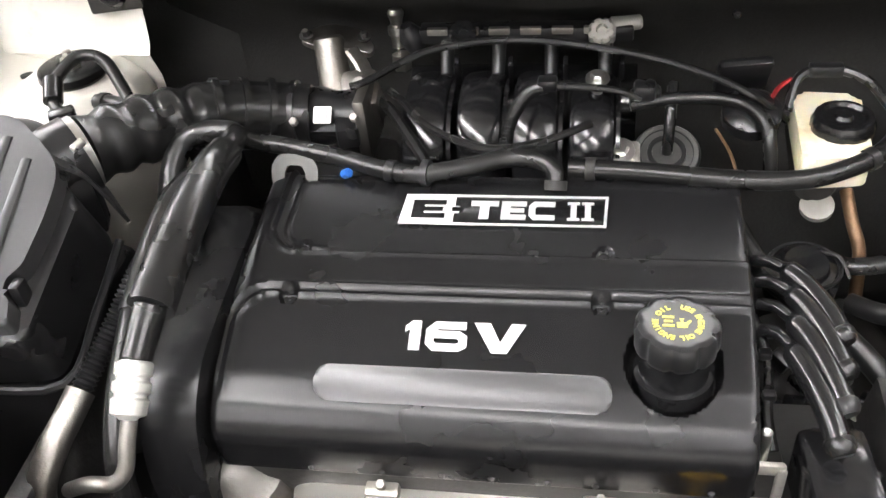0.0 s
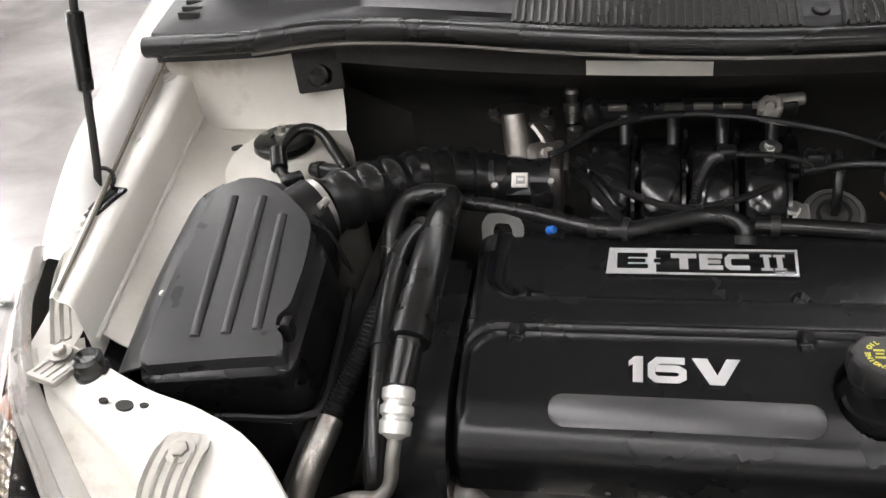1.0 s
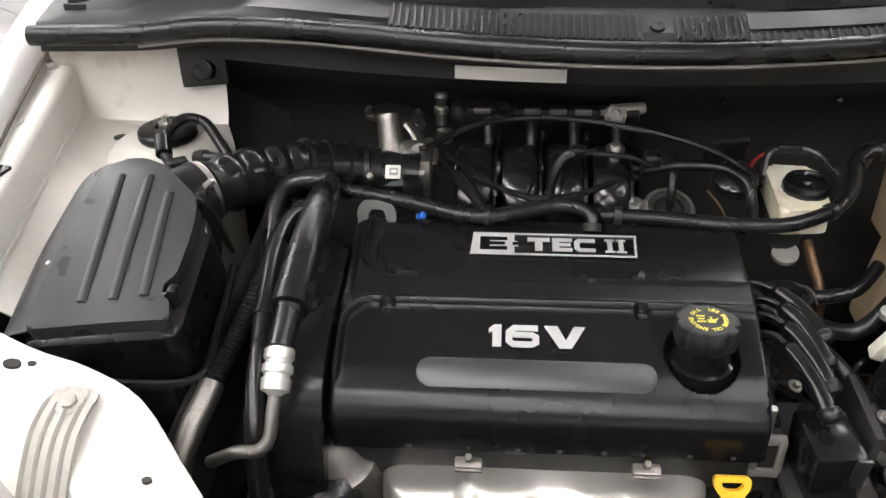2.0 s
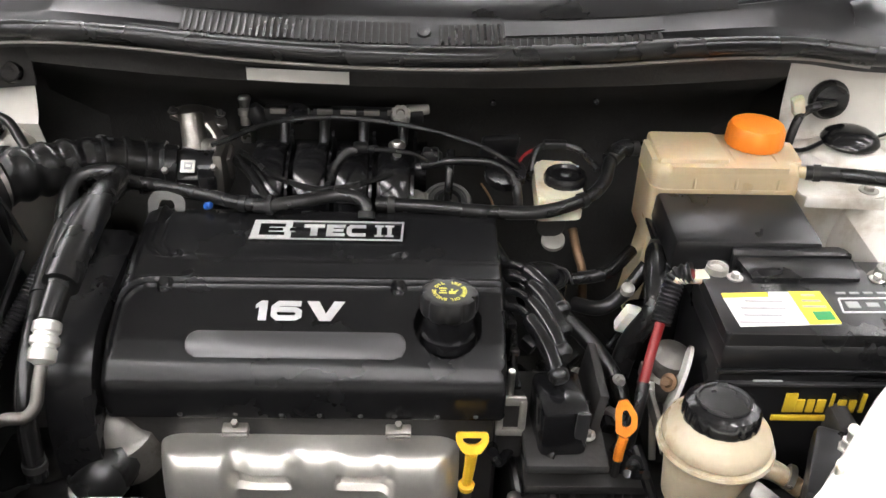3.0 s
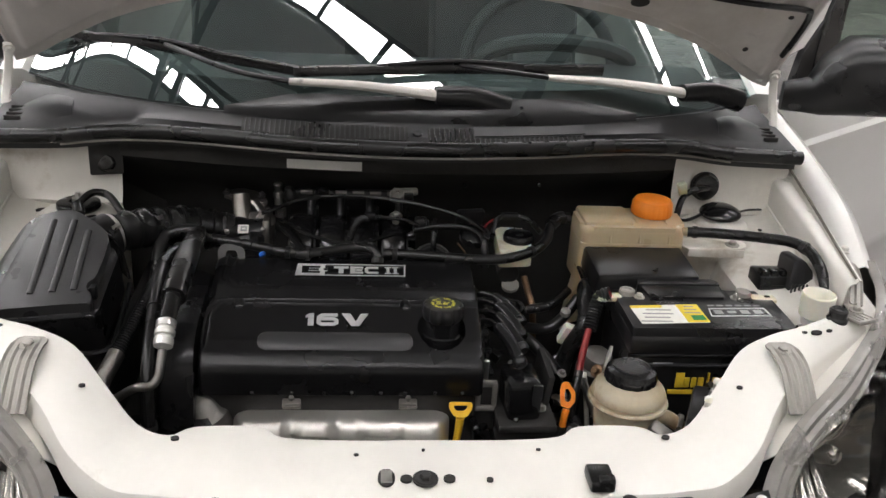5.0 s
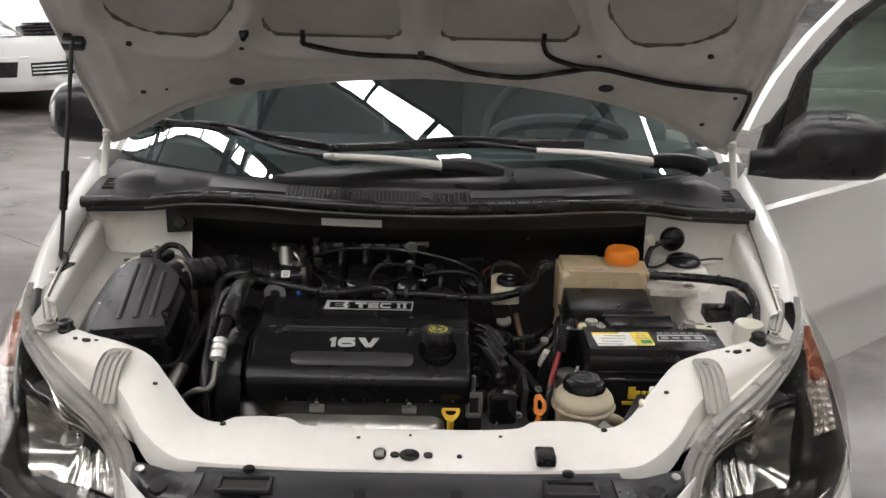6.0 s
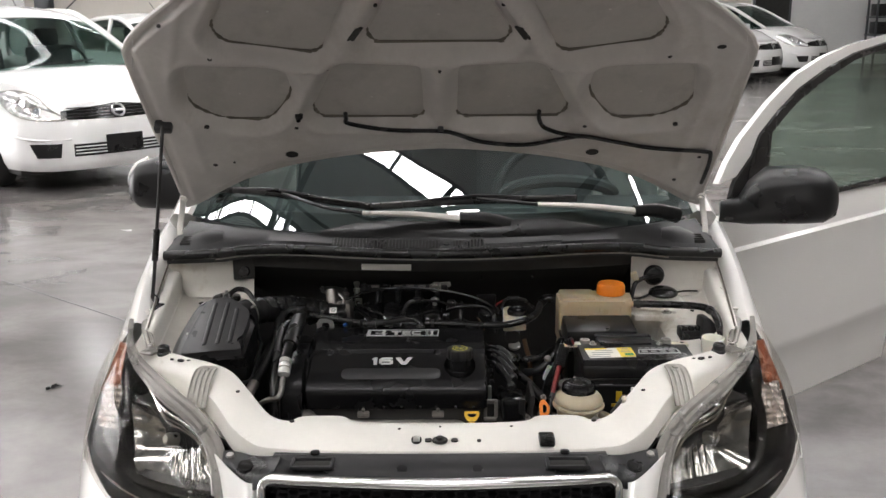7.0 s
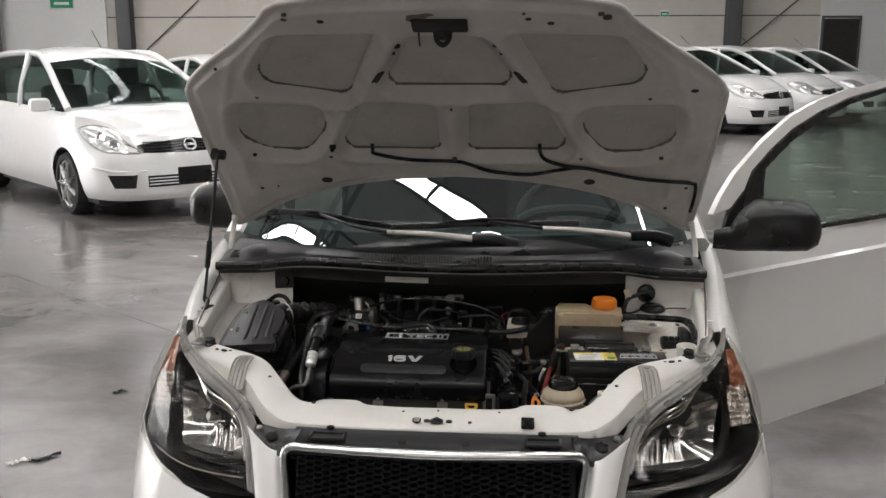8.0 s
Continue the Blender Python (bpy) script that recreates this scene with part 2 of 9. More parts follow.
GREYPLASTIC = mat("dark_grey_plastic", (0.024, 0.024, 0.025), 0.42, var=0.15, bump=0.02, fine_scale=450, stain=(0.045, 0.044, 0.042), stain_at=0.62)
AIRBOX = mat("dusty_grey_plastic", (0.036, 0.036, 0.037), 0.36, var=0.12, bump=0.02, fine_scale=450, stain=(0.055, 0.053, 0.05), stain_at=0.6)
RUBBER = mat("black_rubber", (0.010, 0.010, 0.010), 0.27, var=0.12, bump=0.0, fine_scale=260, rvar=0.05)
DARK = mat("grimy_black_metal", (0.024, 0.023, 0.022), 0.6, var=0.3, bump=0.3, fine_scale=120, stain=(0.03, 0.027, 0.023), stain_at=0.6)
FELT = mat("black_felt", (0.042, 0.041, 0.039), 0.8, var=0.25, bump=0.4, fine_scale=260, spec=0.2, stain=(0.05, 0.04, 0.03), stain_at=0.7, stain_scale=9)
ALU = mat("cast_aluminium", (0.34, 0.32, 0.295), 0.44, metal=1.0, var=0.18, bump=0.35, fine_scale=220, rvar=0.14, stain=(0.16, 0.13, 0.10), stain_at=0.6, stain_scale=22)
CAST = mat("dull_cast_alloy", (0.22, 0.21, 0.195), 0.5, metal=0.9, var=0.2, bump=0.4, fine_scale=180, stain=(0.10, 0.085, 0.07), stain_at=0.55, stain_scale=20)
SHIELD = mat("heat_shield_steel", (0.68, 0.655, 0.61), 0.40, metal=0.8, var=0.10, bump=0.10, fine_scale=160, rvar=0.1, stain=(0.34, 0.25, 0.17), stain_at=0.66, stain_scale=14)
EYESTEEL = mat("dull_grey_steel", (0.10, 0.10, 0.095), 0.5, metal=0.3, var=0.15, bump=0.1)
STEEL = mat("zinc_steel", (0.58, 0.57, 0.54), 0.32, metal=1.0, var=0.12, bump=0.08)
LAMPCHROME = mat("lamp_reflector", (0.50, 0.50, 0.50), 0.13, metal=1.0, var=0.05, bump=0.0, rvar=0.04)
CHROME = mat("chrome", (0.82, 0.82, 0.82), 0.08, metal=1.0, var=0.03, bump=0.0, rvar=0.03)
BRUSHED = mat("satin_grey_cover_plate", (0.026, 0.026, 0.027), 0.30, spec=0.7, var=0.08, bump=0.02, fine_scale=500, rvar=0.03)
WHITEINK = mat("silver_white_ink", (0.74, 0.74, 0.74), 0.35, metal=0.55, var=0.05, bump=0.0)
YELLOWINK = mat("yellow_ink", (0.66, 0.60, 0.10), 0.5, var=0.08, bump=0.0)
BRACKET = mat("grey_alloy_bracket", (0.36, 0.345, 0.315), 0.5, metal=0.55, var=0.12, bump=0.1, stain=(0.2, 0.18, 0.15), stain_at=0.62, stain_scale=18)
TANK = mat("aged_translucent_plastic", (0.50, 0.40, 0.255), 0.38, var=0.10, scale=9, bump=0.05, sub=0.35, stain=(0.42, 0.30, 0.17), stain_at=0.60, stain_scale=8)
AGED = mat("brown_aged_plastic", (0.43, 0.37, 0.265), 0.34, var=0.14, bump=0.03, sub=0.2, stain=(0.20, 0.12, 0.06), stain_at=0.53, stain_scale=14, stain_soft=0.2)
RESERVOIR = mat("yellowed_white_plastic", (0.66, 0.62, 0.48), 0.38, var=0.10, bump=0.05, sub=0.3, stain=(0.42, 0.32, 0.18), stain_at=0.6, stain_scale=12)
WHITEPLASTIC = mat("white_plastic", (0.78, 0.76, 0.68), 0.4, var=0.05, bump=0.03, sub=0.2)
ORANGE = mat("orange_plastic", (0.85, 0.24, 0.02), 0.4, var=0.10, bump=0.06)
YELLOW = mat("yellow_plastic", (0.80, 0.47, 0.03), 0.4, var=0.12, bump=0.06, stain=(0.4, 0.22, 0.03), stain_at=0.62)
RED = mat("red_cable", (0.19, 0.010, 0.012), 0.45, var=0.15, bump=0.05)
BLUE = mat("blue_plastic", (0.02, 0.12, 0.45), 0.4)
GREEN = mat("green_ink", (0.03, 0.28, 0.10), 0.5)
LABELWHITE = mat("white_label", (0.78, 0.77, 0.72), 0.5, var=0.06, bump=0.02, stain=(0.5, 0.46, 0.38), stain_at=0.68)
LABELYELLOW = mat("yellow_label", (0.80, 0.62, 0.05), 0.45, var=0.06, bump=0.02)
GREYINK = mat("grey_ink", (0.34, 0.34, 0.34), 0.5, var=0.1, bump=0.0)
GOLDINK = mat("gold_ink", (0.62, 0.42, 0.03), 0.45, var=0.1, bump=0.0)
COPPERY = mat("rusty_copper_pipe", (0.20, 0.125, 0.075), 0.5, metal=0.8, var=0.25, bump=0.3)
AMBER = mat("pale_amber_plastic", (0.50, 0.19, 0.11), 0.25, var=0.10, scale=40, bump=0.0, trans=0.35)
GLASS = clear("windscreen_glass", (0.60, 0.76, 0.73), 0.0, 0.11)
SIDEGLASS = clear("side_glass", (0.70, 0.80, 0.74), 0.0, 0.04)
LENS = clear("clear_lens", (0.90, 0.89, 0.87), 0.05, -0.028, 0.30)
FLANGE = mat("milky_clear_plastic", (0.34, 0.325, 0.30), 0.3, var=0.2, bump=0.03, coat=0.25, alpha=0.56, rvar=0.06, fine_scale=60)
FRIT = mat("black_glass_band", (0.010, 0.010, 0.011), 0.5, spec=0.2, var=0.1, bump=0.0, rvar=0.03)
TYRE = mat("tyre_rubber", (0.02, 0.02, 0.02), 0.75, var=0.2, bump=0.2)
ALLOY = mat("silver_alloy_wheel", (0.62, 0.62, 0.62), 0.3, metal=0.8, var=0.05, bump=0.02)
SEAT = mat("grey_seat_cloth", (0.10, 0.10, 0.105), 0.85, var=0.15, bump=0.3)
DASH = mat("dark_dashboard", (0.03, 0.032, 0.033), 0.6, var=0.12, bump=0.2)
CARWHITE = mat("parked_car_white_paint", (0.82, 0.82, 0.81), 0.2, coat=0.7, var=0.015, bump=0.0, rvar=0.04)
CARGLASS = clear("dark_car_glass", (0.62, 0.69, 0.67), 0.0, -0.034, 0.35)
LAMPSIDE = mat("faceted_side_reflector", (0.50, 0.455, 0.43), 0.24, metal=0.8, var=0.06, scale=40, fine_scale=160, bump=0.05)
LAMPCLEAR = mat("clear_lamp_unit", (0.66, 0.66, 0.65), 0.14, metal=0.6, var=0.4, scale=22, fine_scale=60, bump=0.25, rvar=0.08)
SEALANT = mat("dark_seam_dirt", (0.15, 0.135, 0.11), 0.8, var=0.3, bump=0.1)
WALL = mat("grey_concrete_panel", (0.63, 0.595, 0.54), 0.85, var=0.07, scale=0.6, fine_scale=14, bump=0.12, stain=(0.42, 0.41, 0.385), stain_at=0.56, stain_scale=0.5, stain_soft=0.3)
WALLWHITE = mat("white_painted_wall", (0.80, 0.80, 0.79), 0.7, var=0.05, scale=0.5, fine_scale=14, bump=0.08)
COLUMN = mat("dark_grey_steel", (0.10, 0.105, 0.11), 0.5, metal=0.2, var=0.12, scale=2, bump=0.05)
SEAM = mat("panel_joint", (0.10, 0.10, 0.10), 0.9)
ROOF = mat("corrugated_roof_sheet", (0.66, 0.68, 0.67), 0.6, metal=0.2, var=0.08, scale=1, bump=0.05)
SKYPANEL = glow("skylight_panel", (0.985, 0.955, 0.955), SKYLIGHT)
DAYPANEL = glow("bright_doorway", (0.985, 0.965, 0.975), DAYDOOR)
FILLPANEL = glow("front_fill_panel", (1.0, 0.97, 0.94), FRONT_FILL)
SIGN = mat("green_sign", (0.02, 0.30, 0.14), 0.5)


def floor_material():
    """Power-floated concrete: broad cloudy tones, fine speckle, dark smears and uneven polish."""
    m = bpy.data.materials.new("polished_concrete")
    m.use_nodes = True
    nt = m.node_tree
    N, L = nt.nodes, nt.links
    b = N["Principled BSDF"]
    tc = N.new("ShaderNodeTexCoord")

    def tex(scale, detail, rough, stretch=None, warp=0.0):
        t = N.new("ShaderNodeTexNoise")
        t.inputs["Scale"].default_value, t.inputs["Detail"].default_value, t.inputs["Roughness"].default_value, t.inputs["Distortion"].default_value = scale, detail, rough, warp
        src = tc.outputs["Object"]
        if stretch:
            mp = N.new("ShaderNodeMapping")
            mp.inputs["Scale"].default_value = stretch
            mp.inputs["Rotation"].default_value = (0, 0, radians(35))
            L.new(src, mp.inputs["Vector"])
            src = mp.outputs["Vector"]
        L.new(src, t.inputs["Vector"])
        return t.outputs["Fac"]

    def calc(op, x, y, z=None):
        n = N.new("ShaderNodeMath")
        n.operation = op
        for k, v in enumerate((x, y) if z is None else (x, y, z)):
            if hasattr(v, "links"):
                L.new(v, n.inputs[k])
            else:
                n.inputs[k].default_value = v
        return n.outputs[0]

    cloud, streak, grit = tex(0.7, 4, 0.5, None, 0.5), tex(2.4, 5, 0.55, (0.8, 1.4, 1), 0.5), tex(24, 6, 0.7)
    v = calc("ADD", calc("MULTIPLY", cloud, 0.56), calc("ADD", calc("MULTIPLY", streak, 0.34), calc("MULTIPLY", grit, 0.07)))
    r = N.new("ShaderNodeValToRGB")
    r.color_ramp.elements[0].position, r.color_ramp.elements[1].position = 0.29, 0.71
    r.color_ramp.elements[0].color, r.color_ramp.elements[1].color = (0.080, 0.074, 0.071, 1), (0.245, 0.230, 0.222, 1)
    r.color_ramp.interpolation = "EASE"
    L.new(v, r.inputs["Fac"])
    L.new(r.outputs["Color"], b.inputs["Base Color"])
    L.new(calc("MULTIPLY_ADD", v, 0.55, -0.06), b.inputs["Roughness"])
    bp = N.new("ShaderNodeBump")
    bp.inputs["Strength"].default_value, bp.inputs["Distance"].default_value = 0.06, 0.004
    L.new(grit, bp.inputs["Height"])
    L.new(bp.outputs[0], b.inputs["Normal"])
    return m


FLOOR = floor_material()
FERRULE = mat("crimped_alloy", (0.72, 0.71, 0.68), 0.38, metal=0.7, var=0.06, bump=0.03)

# ---- the hall ----
BACK, LEFT, RIGHT, REAR, HIGH = 27.0, -22.0, 22.0, -16.0, 7.5
ground = solo("ground", box((0, 5.5, -0.1), (46, 44, 0.2), 0), FLOOR, "grey polished concrete hall floor with stains and dull patches", "floor", kind="structure")
for i, (x0, y0, x1, y1) in enumerate(((-20.5, 16.9, -1.85, 2.74), (-1.85, 2.74, 6.0, -3.25), (-16.0, -4.0, 2.0, 20.0), (-6.0, -14.0, 14.0, 12.6))):
    d = V((x1 - x0, y1 - y0, 0))
    part("joint", box(((x0 + x1) / 2, (y0 + y1) / 2, 0.0006), (d.length, 0.008, 0.002), 0, (0, 0, math.degrees(math.atan2(d.y, d.x)))), SEAM, ground)
wall_back = solo("wall_back", box((0, BACK + 0.15, HIGH / 2), (44.6, 0.3, HIGH), 0), WALL, "grey concrete panel wall with joints at the back of the hall", "wall", kind="structure")
solo("wall_left", box((LEFT - 0.15, 5.5, HIGH / 2), (0.3, 43.6, HIGH), 0), WALL, "grey concrete side wall of the hall", "wall", kind="structure")
solo("wall_right", box((RIGHT + 0.15, 5.5, HIGH / 2), (0.3, 43.6, HIGH), 0), WALL, "grey concrete side wall of the hall", "wall", kind="structure")
solo("wall_front", box((0, REAR - 0.15, HIGH / 2), (44.6, 0.3, HIGH), 0), WALL, "grey concrete front wall of the hall", "wall", kind="structure")
for z in (2.74, 4.5, 6.2):
    part("panel_joint", box((0, BACK - 0.004, z), (44, 0.012, 0.035), 0), SEAM, wall_back)
for x in (-18.0, -3.6, 2.3, 17.2):
    part("panel_joint", box((x, BACK - 0.004, HIGH / 2), (0.03, 0.011, HIGH), 0), SEAM, wall_back)
part("white_wall_panel", box((-14.75, BACK - 0.05, 3.7), (3.7, 0.1, 7.4), 0), WALLWHITE, wall_back)
part("white_wall_panel", box((15.6, BACK - 0.45, 3.7), (12.8, 0.9, 7.4), 0), WALLWHITE, wall_back)


def column(x, y):
    c = thing("steel_column", "dark grey steel I-section column on the hall floor", "column", (x, y, 0), "columns along the hall wall")
    part("web", box((x, y, HIGH / 2), (0.03, 0.34, HIGH - 0.06), 0.003), COLUMN, c)
    for s in (-1, 1):
        part("flange", box((x, y + s * 0.18, HIGH / 2), (0.44, 0.03, HIGH - 0.02), 0.003), COLUMN, c)
    part("base_plate", box((x, y, 0.012), (0.55, 0.5, 0.024), 0.003), COLUMN, c)
    return c


for x in (-20.5, -16.45, -12.2, -2.8, 6.59, 14.0):
    column(x, BACK - 0.26 if x < 8 else BACK - 1.2)
for (xa, za), (xb, zb) in (((-11.9, 1.5), (-6.2, 6.4)), ((-3.0, 6.2), (-10.4, 0.2)), ((6.75, 1.7), (9.1, 3.7))):
    a, b = V((xa, BACK - 0.08, za)), V((xb, BACK - 0.08, zb))
    solo("brace_rod", cyl(a, b, 0.022, n=8), COLUMN, "thin dark steel cross-bracing rod on the wall", "brace", "cross bracing", "structure")
# a dark doorway in the white wall
dw = thing("doorway", "dark open doorway in the white wall with a plain frame", "doorway", (9.53, BACK - 0.9, 0), kind="structure")
part("opening", box((9.53, BACK - 0.915, 1.3), (1.05, 0.03, 2.6), 0), FELT, dw)
for s in (-1, 1):
    part("jamb", box((9.53 + s * 0.53, BACK - 0.92, 1.32), (0.06, 0.08, 2.64), 0.004), COLUMN, dw)
part("lintel", box((9.53, BACK - 0.92, 2.66), (1.12, 0.08, 0.06), 0.004), COLUMN, dw)


def exit_sign(x, y, z, w, h):
    s = thing("exit_sign", "small green and white sign high on the wall", "sign", (x, y, z), "wall signs")
    part("plate", box((x, y, z), (w, 0.02, h), 0.003), WALLWHITE, s)
    part("panel", box((x, y - 0.012, z - h * 0.06), (w * 0.9, 0.006, h * 0.62), 0.001), SIGN, s)
    part("bar", box((x, y - 0.017, z - h * 0.06), (w * 0.6, 0.004, h * 0.18), 0.0005), WALLWHITE, s)


exit_sign(4.59, BACK - 0.02, 2.80, 0.27, 0.22)
exit_sign(-14.3, BACK - 0.12, 3.2, 0.83, 0.46)
# dark shelving in the far corner
sh = thing("shelving_rack", "dark metal shelving rack with black boxes by the wall", "rack", (13.1, BACK - 1.6, 0))
for sx in (-1, 1):
    for sy in (-1, 1):
        part("upright", box((13.1 + sx * 0.9, BACK - 1.6 + sy * 0.3, 0.95), (0.05, 0.05, 1.9), 0.003), COLUMN, sh)
for z in (0.35, 0.85, 1.35, 1.85):
    part("shelf", box((13.1, BACK - 1.6, z), (1.9, 0.66, 0.04), 0.004), COLUMN, sh)
    for k in range(3):
        if z < 1.8:
            part("carton", box((12.5 + 0.6 * k, BACK - 1.6, z + 0.2), (0.5, 0.5, 0.34), 0.01), BLACK, sh)

# roof with skylight strips and trusses, all turned to the hall's own axis
TURN = 52.0
HALL = pose(0, 2, 0, 0, 0, TURN)
solo("ceiling", box((0, 5.5, HIGH + 0.35), (44.6, 43.6, 0.1), 0), ROOF, "grey sheet-metal hall roof above long skylight strips", "ceiling", kind="structure")
for c, wide in ((-11.6, 0.48), (-6.8, 0.48), (-2.05, 0.20), (0.02, 0.40), (4.8, 0.40), (9.6, 0.48), (14.4, 0.48)):
    half = 15.0 if abs(c) < 10 else 11.0
    s = thing("skylight", "long bright translucent skylight strip with dark bars", "skylight", HALL @ V((c, 0, HIGH + 0.1)), "skylight strips", "structure")
    part("diffuser", xf(box((c, 6, HIGH + 0.13), (wide, 2 * half, 0.03), 0), HALL), SKYPANEL, s)
    for sx in (-1, 1):
        part("kerb", xf(box((c + sx * (wide / 2 + 0.03), 6, HIGH + 0.16), (0.06, 2 * half, 0.2), 0), HALL), COLUMN, s)
    for k in range(int(half / 0.6)):
        y = 6 - half + 0.6 + 1.2 * k
        part("bar", xf(box((c, y, HIGH + 0.09), (wide + 0.04, 0.08, 0.05), 0), HALL), COLUMN, s)
for y in (-12, -7, -2, 3, 8, 13):
    half = 14.0
    t = thing("roof_truss", "dark grey steel lattice roof truss", "truss", HALL @ V((0, y, HIGH - 0.6)), "roof trusses", "structure")
    part("top_chord", xf(box((0, y, HIGH + 0.0), (2 * half, 0.12, 0.1), 0), HALL), COLUMN, t)
    part("bottom_chord", xf(box((0, y, HIGH - 0.7), (2 * half, 0.12, 0.1), 0), HALL), COLUMN, t)
    bm = None
    for k in range(19):
        x = -half + 0.3 + k * 1.44
        q = merge(cyl((x, y, HIGH - 0.68), (x + 0.72, y, HIGH - 0.03), 0.03, n=6), cyl((x + 0.72, y, HIGH - 0.03), (x + 1.44, y, HIGH - 0.68), 0.03, n=6))
        bm = merge(bm, q) if bm else q
    part("web", xf(bm, HALL), COLUMN, t)
# wide daylight gate in the side wall, and an added fill gate in the front wall
gate = thing("gateway", "tall bright daylight gateway in the side wall", "gateway", (LEFT, 9, 0), kind="structure")
part("opening", box((LEFT + 0.02, 8, 2.3), (0.04, 12, 4.6), 0), DAYPANEL, gate)
part("lintel", box((LEFT + 0.06, 8, 4.7), (0.12, 12.4, 0.2), 0), COLUMN, gate)
# unseen front gateway, a glowing panel added to fill the car's front
gate = thing("gateway", "unseen gateway added in the front wall as dim fill light", "gateway", (2, REAR, 0), kind="structure")
part("opening", box((2, REAR + 0.02, 2.5), (12, 0.04, 5.0), 0), FILLPANEL, gate)
part("lintel", box((2, REAR + 0.06, 5.1), (12.4, 0.12, 0.2), 0), COLUMN, gate)

# ---- the white car: shell, front end, glass, bonnet ----
car = thing("car", "white compact saloon car with its bonnet propped open", "car", (0, 1.5, 0))


def lerp(tab, x):
    for (a, fa), (b, fb) in zip(tab[:-1], tab[1:]):
        if x <= b:
            u = min(1.0, max(0.0, (x - a) / (b - a)))
            return fa + (fb - fa) * u
    return tab[-1][1]


def smooth(tab, x):
    """A spline through a table of (x, value) rows."""
    n = len(tab)
    for i in range(n - 1):
        if x <= tab[i + 1][0] or i == n - 2:
            (x1, y1), (x2, y2) = tab[i], tab[i + 1]
            y0 = tab[i - 1][1] if i else y1
            y3 = tab[i + 2][1] if i + 2 < n else y2
            x0 = tab[i - 1][0] if i else x1 - (x2 - x1)
            x3 = tab[i + 2][0] if i + 2 < n else x2 + (x2 - x1)
            h = x2 - x1
            u = min(1.0, max(0.0, (x - x1) / h))
            m1, m2 = (y2 - y0) / (x2 - x0) * h, (y3 - y1) / (x3 - x1) * h
            return (2 * u ** 3 - 3 * u ** 2 + 1) * y1 + (u ** 3 - 2 * u ** 2 + u) * m1 + (-2 * u ** 3 + 3 * u ** 2) * y2 + (u ** 3 - u ** 2) * m2
    return tab[-1][1]


AXLE, WHEELZ, ARCH = 0.20, 0.295, 0.34
CREST_X = [(-0.17, 0.668), (-0.04, 0.690), (0.21, 0.735), (0.45, 0.772), (0.66, 0.795)]
CREST_Z = [(-0.17, 0.938), (-0.04, 0.945), (0.21, 0.965), (0.45, 0.985), (0.66, 1.0)]


def arch_z(y, low=0.26):
    d = ARCH ** 2 - (y - AXLE) ** 2
    return max(low, WHEELZ + math.sqrt(d)) if d > 0 else low


def lamp_back(z):
    """How far the lamp's outer edge runs forward of its tip, by height."""
    return lerp([(0.62, -0.150), (0.665, -0.140), (0.70, -0.112), (0.757, -0.078), (0.81, -0.048), (0.862, -0.024), (0.90, 0.0)], z)


def fender_rows(side):
    rows = []
    for i in range(45):
        yc = -0.045 + 0.705 * i / 44
        ahead = max(0.0, 1 - i / 14) ** 1.5
        cx, cz = smooth(CREST_X, yc), smooth(CREST_Z, yc)
        cz -= 0.038 * max(0.0, 1 - i / 12) ** 2
        pts = [(cx - 0.030, yc, cz - 0.028), (cx - 0.024, yc, cz - 0.014), (cx - 0.012, yc, cz - 0.003), (cx, yc, cz), (cx + 0.014, yc, cz - 0.008), (cx + 0.026, yc, cz - 0.03)]
        zl = arch_z(yc)
        if yc < 0.02:
            zl = max(zl, 0.64)
        for k in range(1, 15):
            u = k / 14
            z = (cz - 0.03) * (1 - u) + zl * u
            y = yc + lamp_back(z) * ahead
            bulge = lerp([(-0.19, 0.800), (-0.05, 0.828), (0.2, 0.855), (0.66, 0.84)], y)
            w = max(0.0, min(1.0, (cz - 0.03 - z) / (cz - 0.03 - 0.45)))
            pts.append((cx + 0.026 + (bulge - cx - 0.026) * (1 - (1 - w) ** 2.0), y, z))
        x, y, z = pts[-1]
        pts.append((x - 0.02, y, z - 0.002))
        rows.append([(side * px, py, pz) for px, py, pz in pts])
    return rows


def rail_inner(y):
    return 0.650 + 0.136 * y


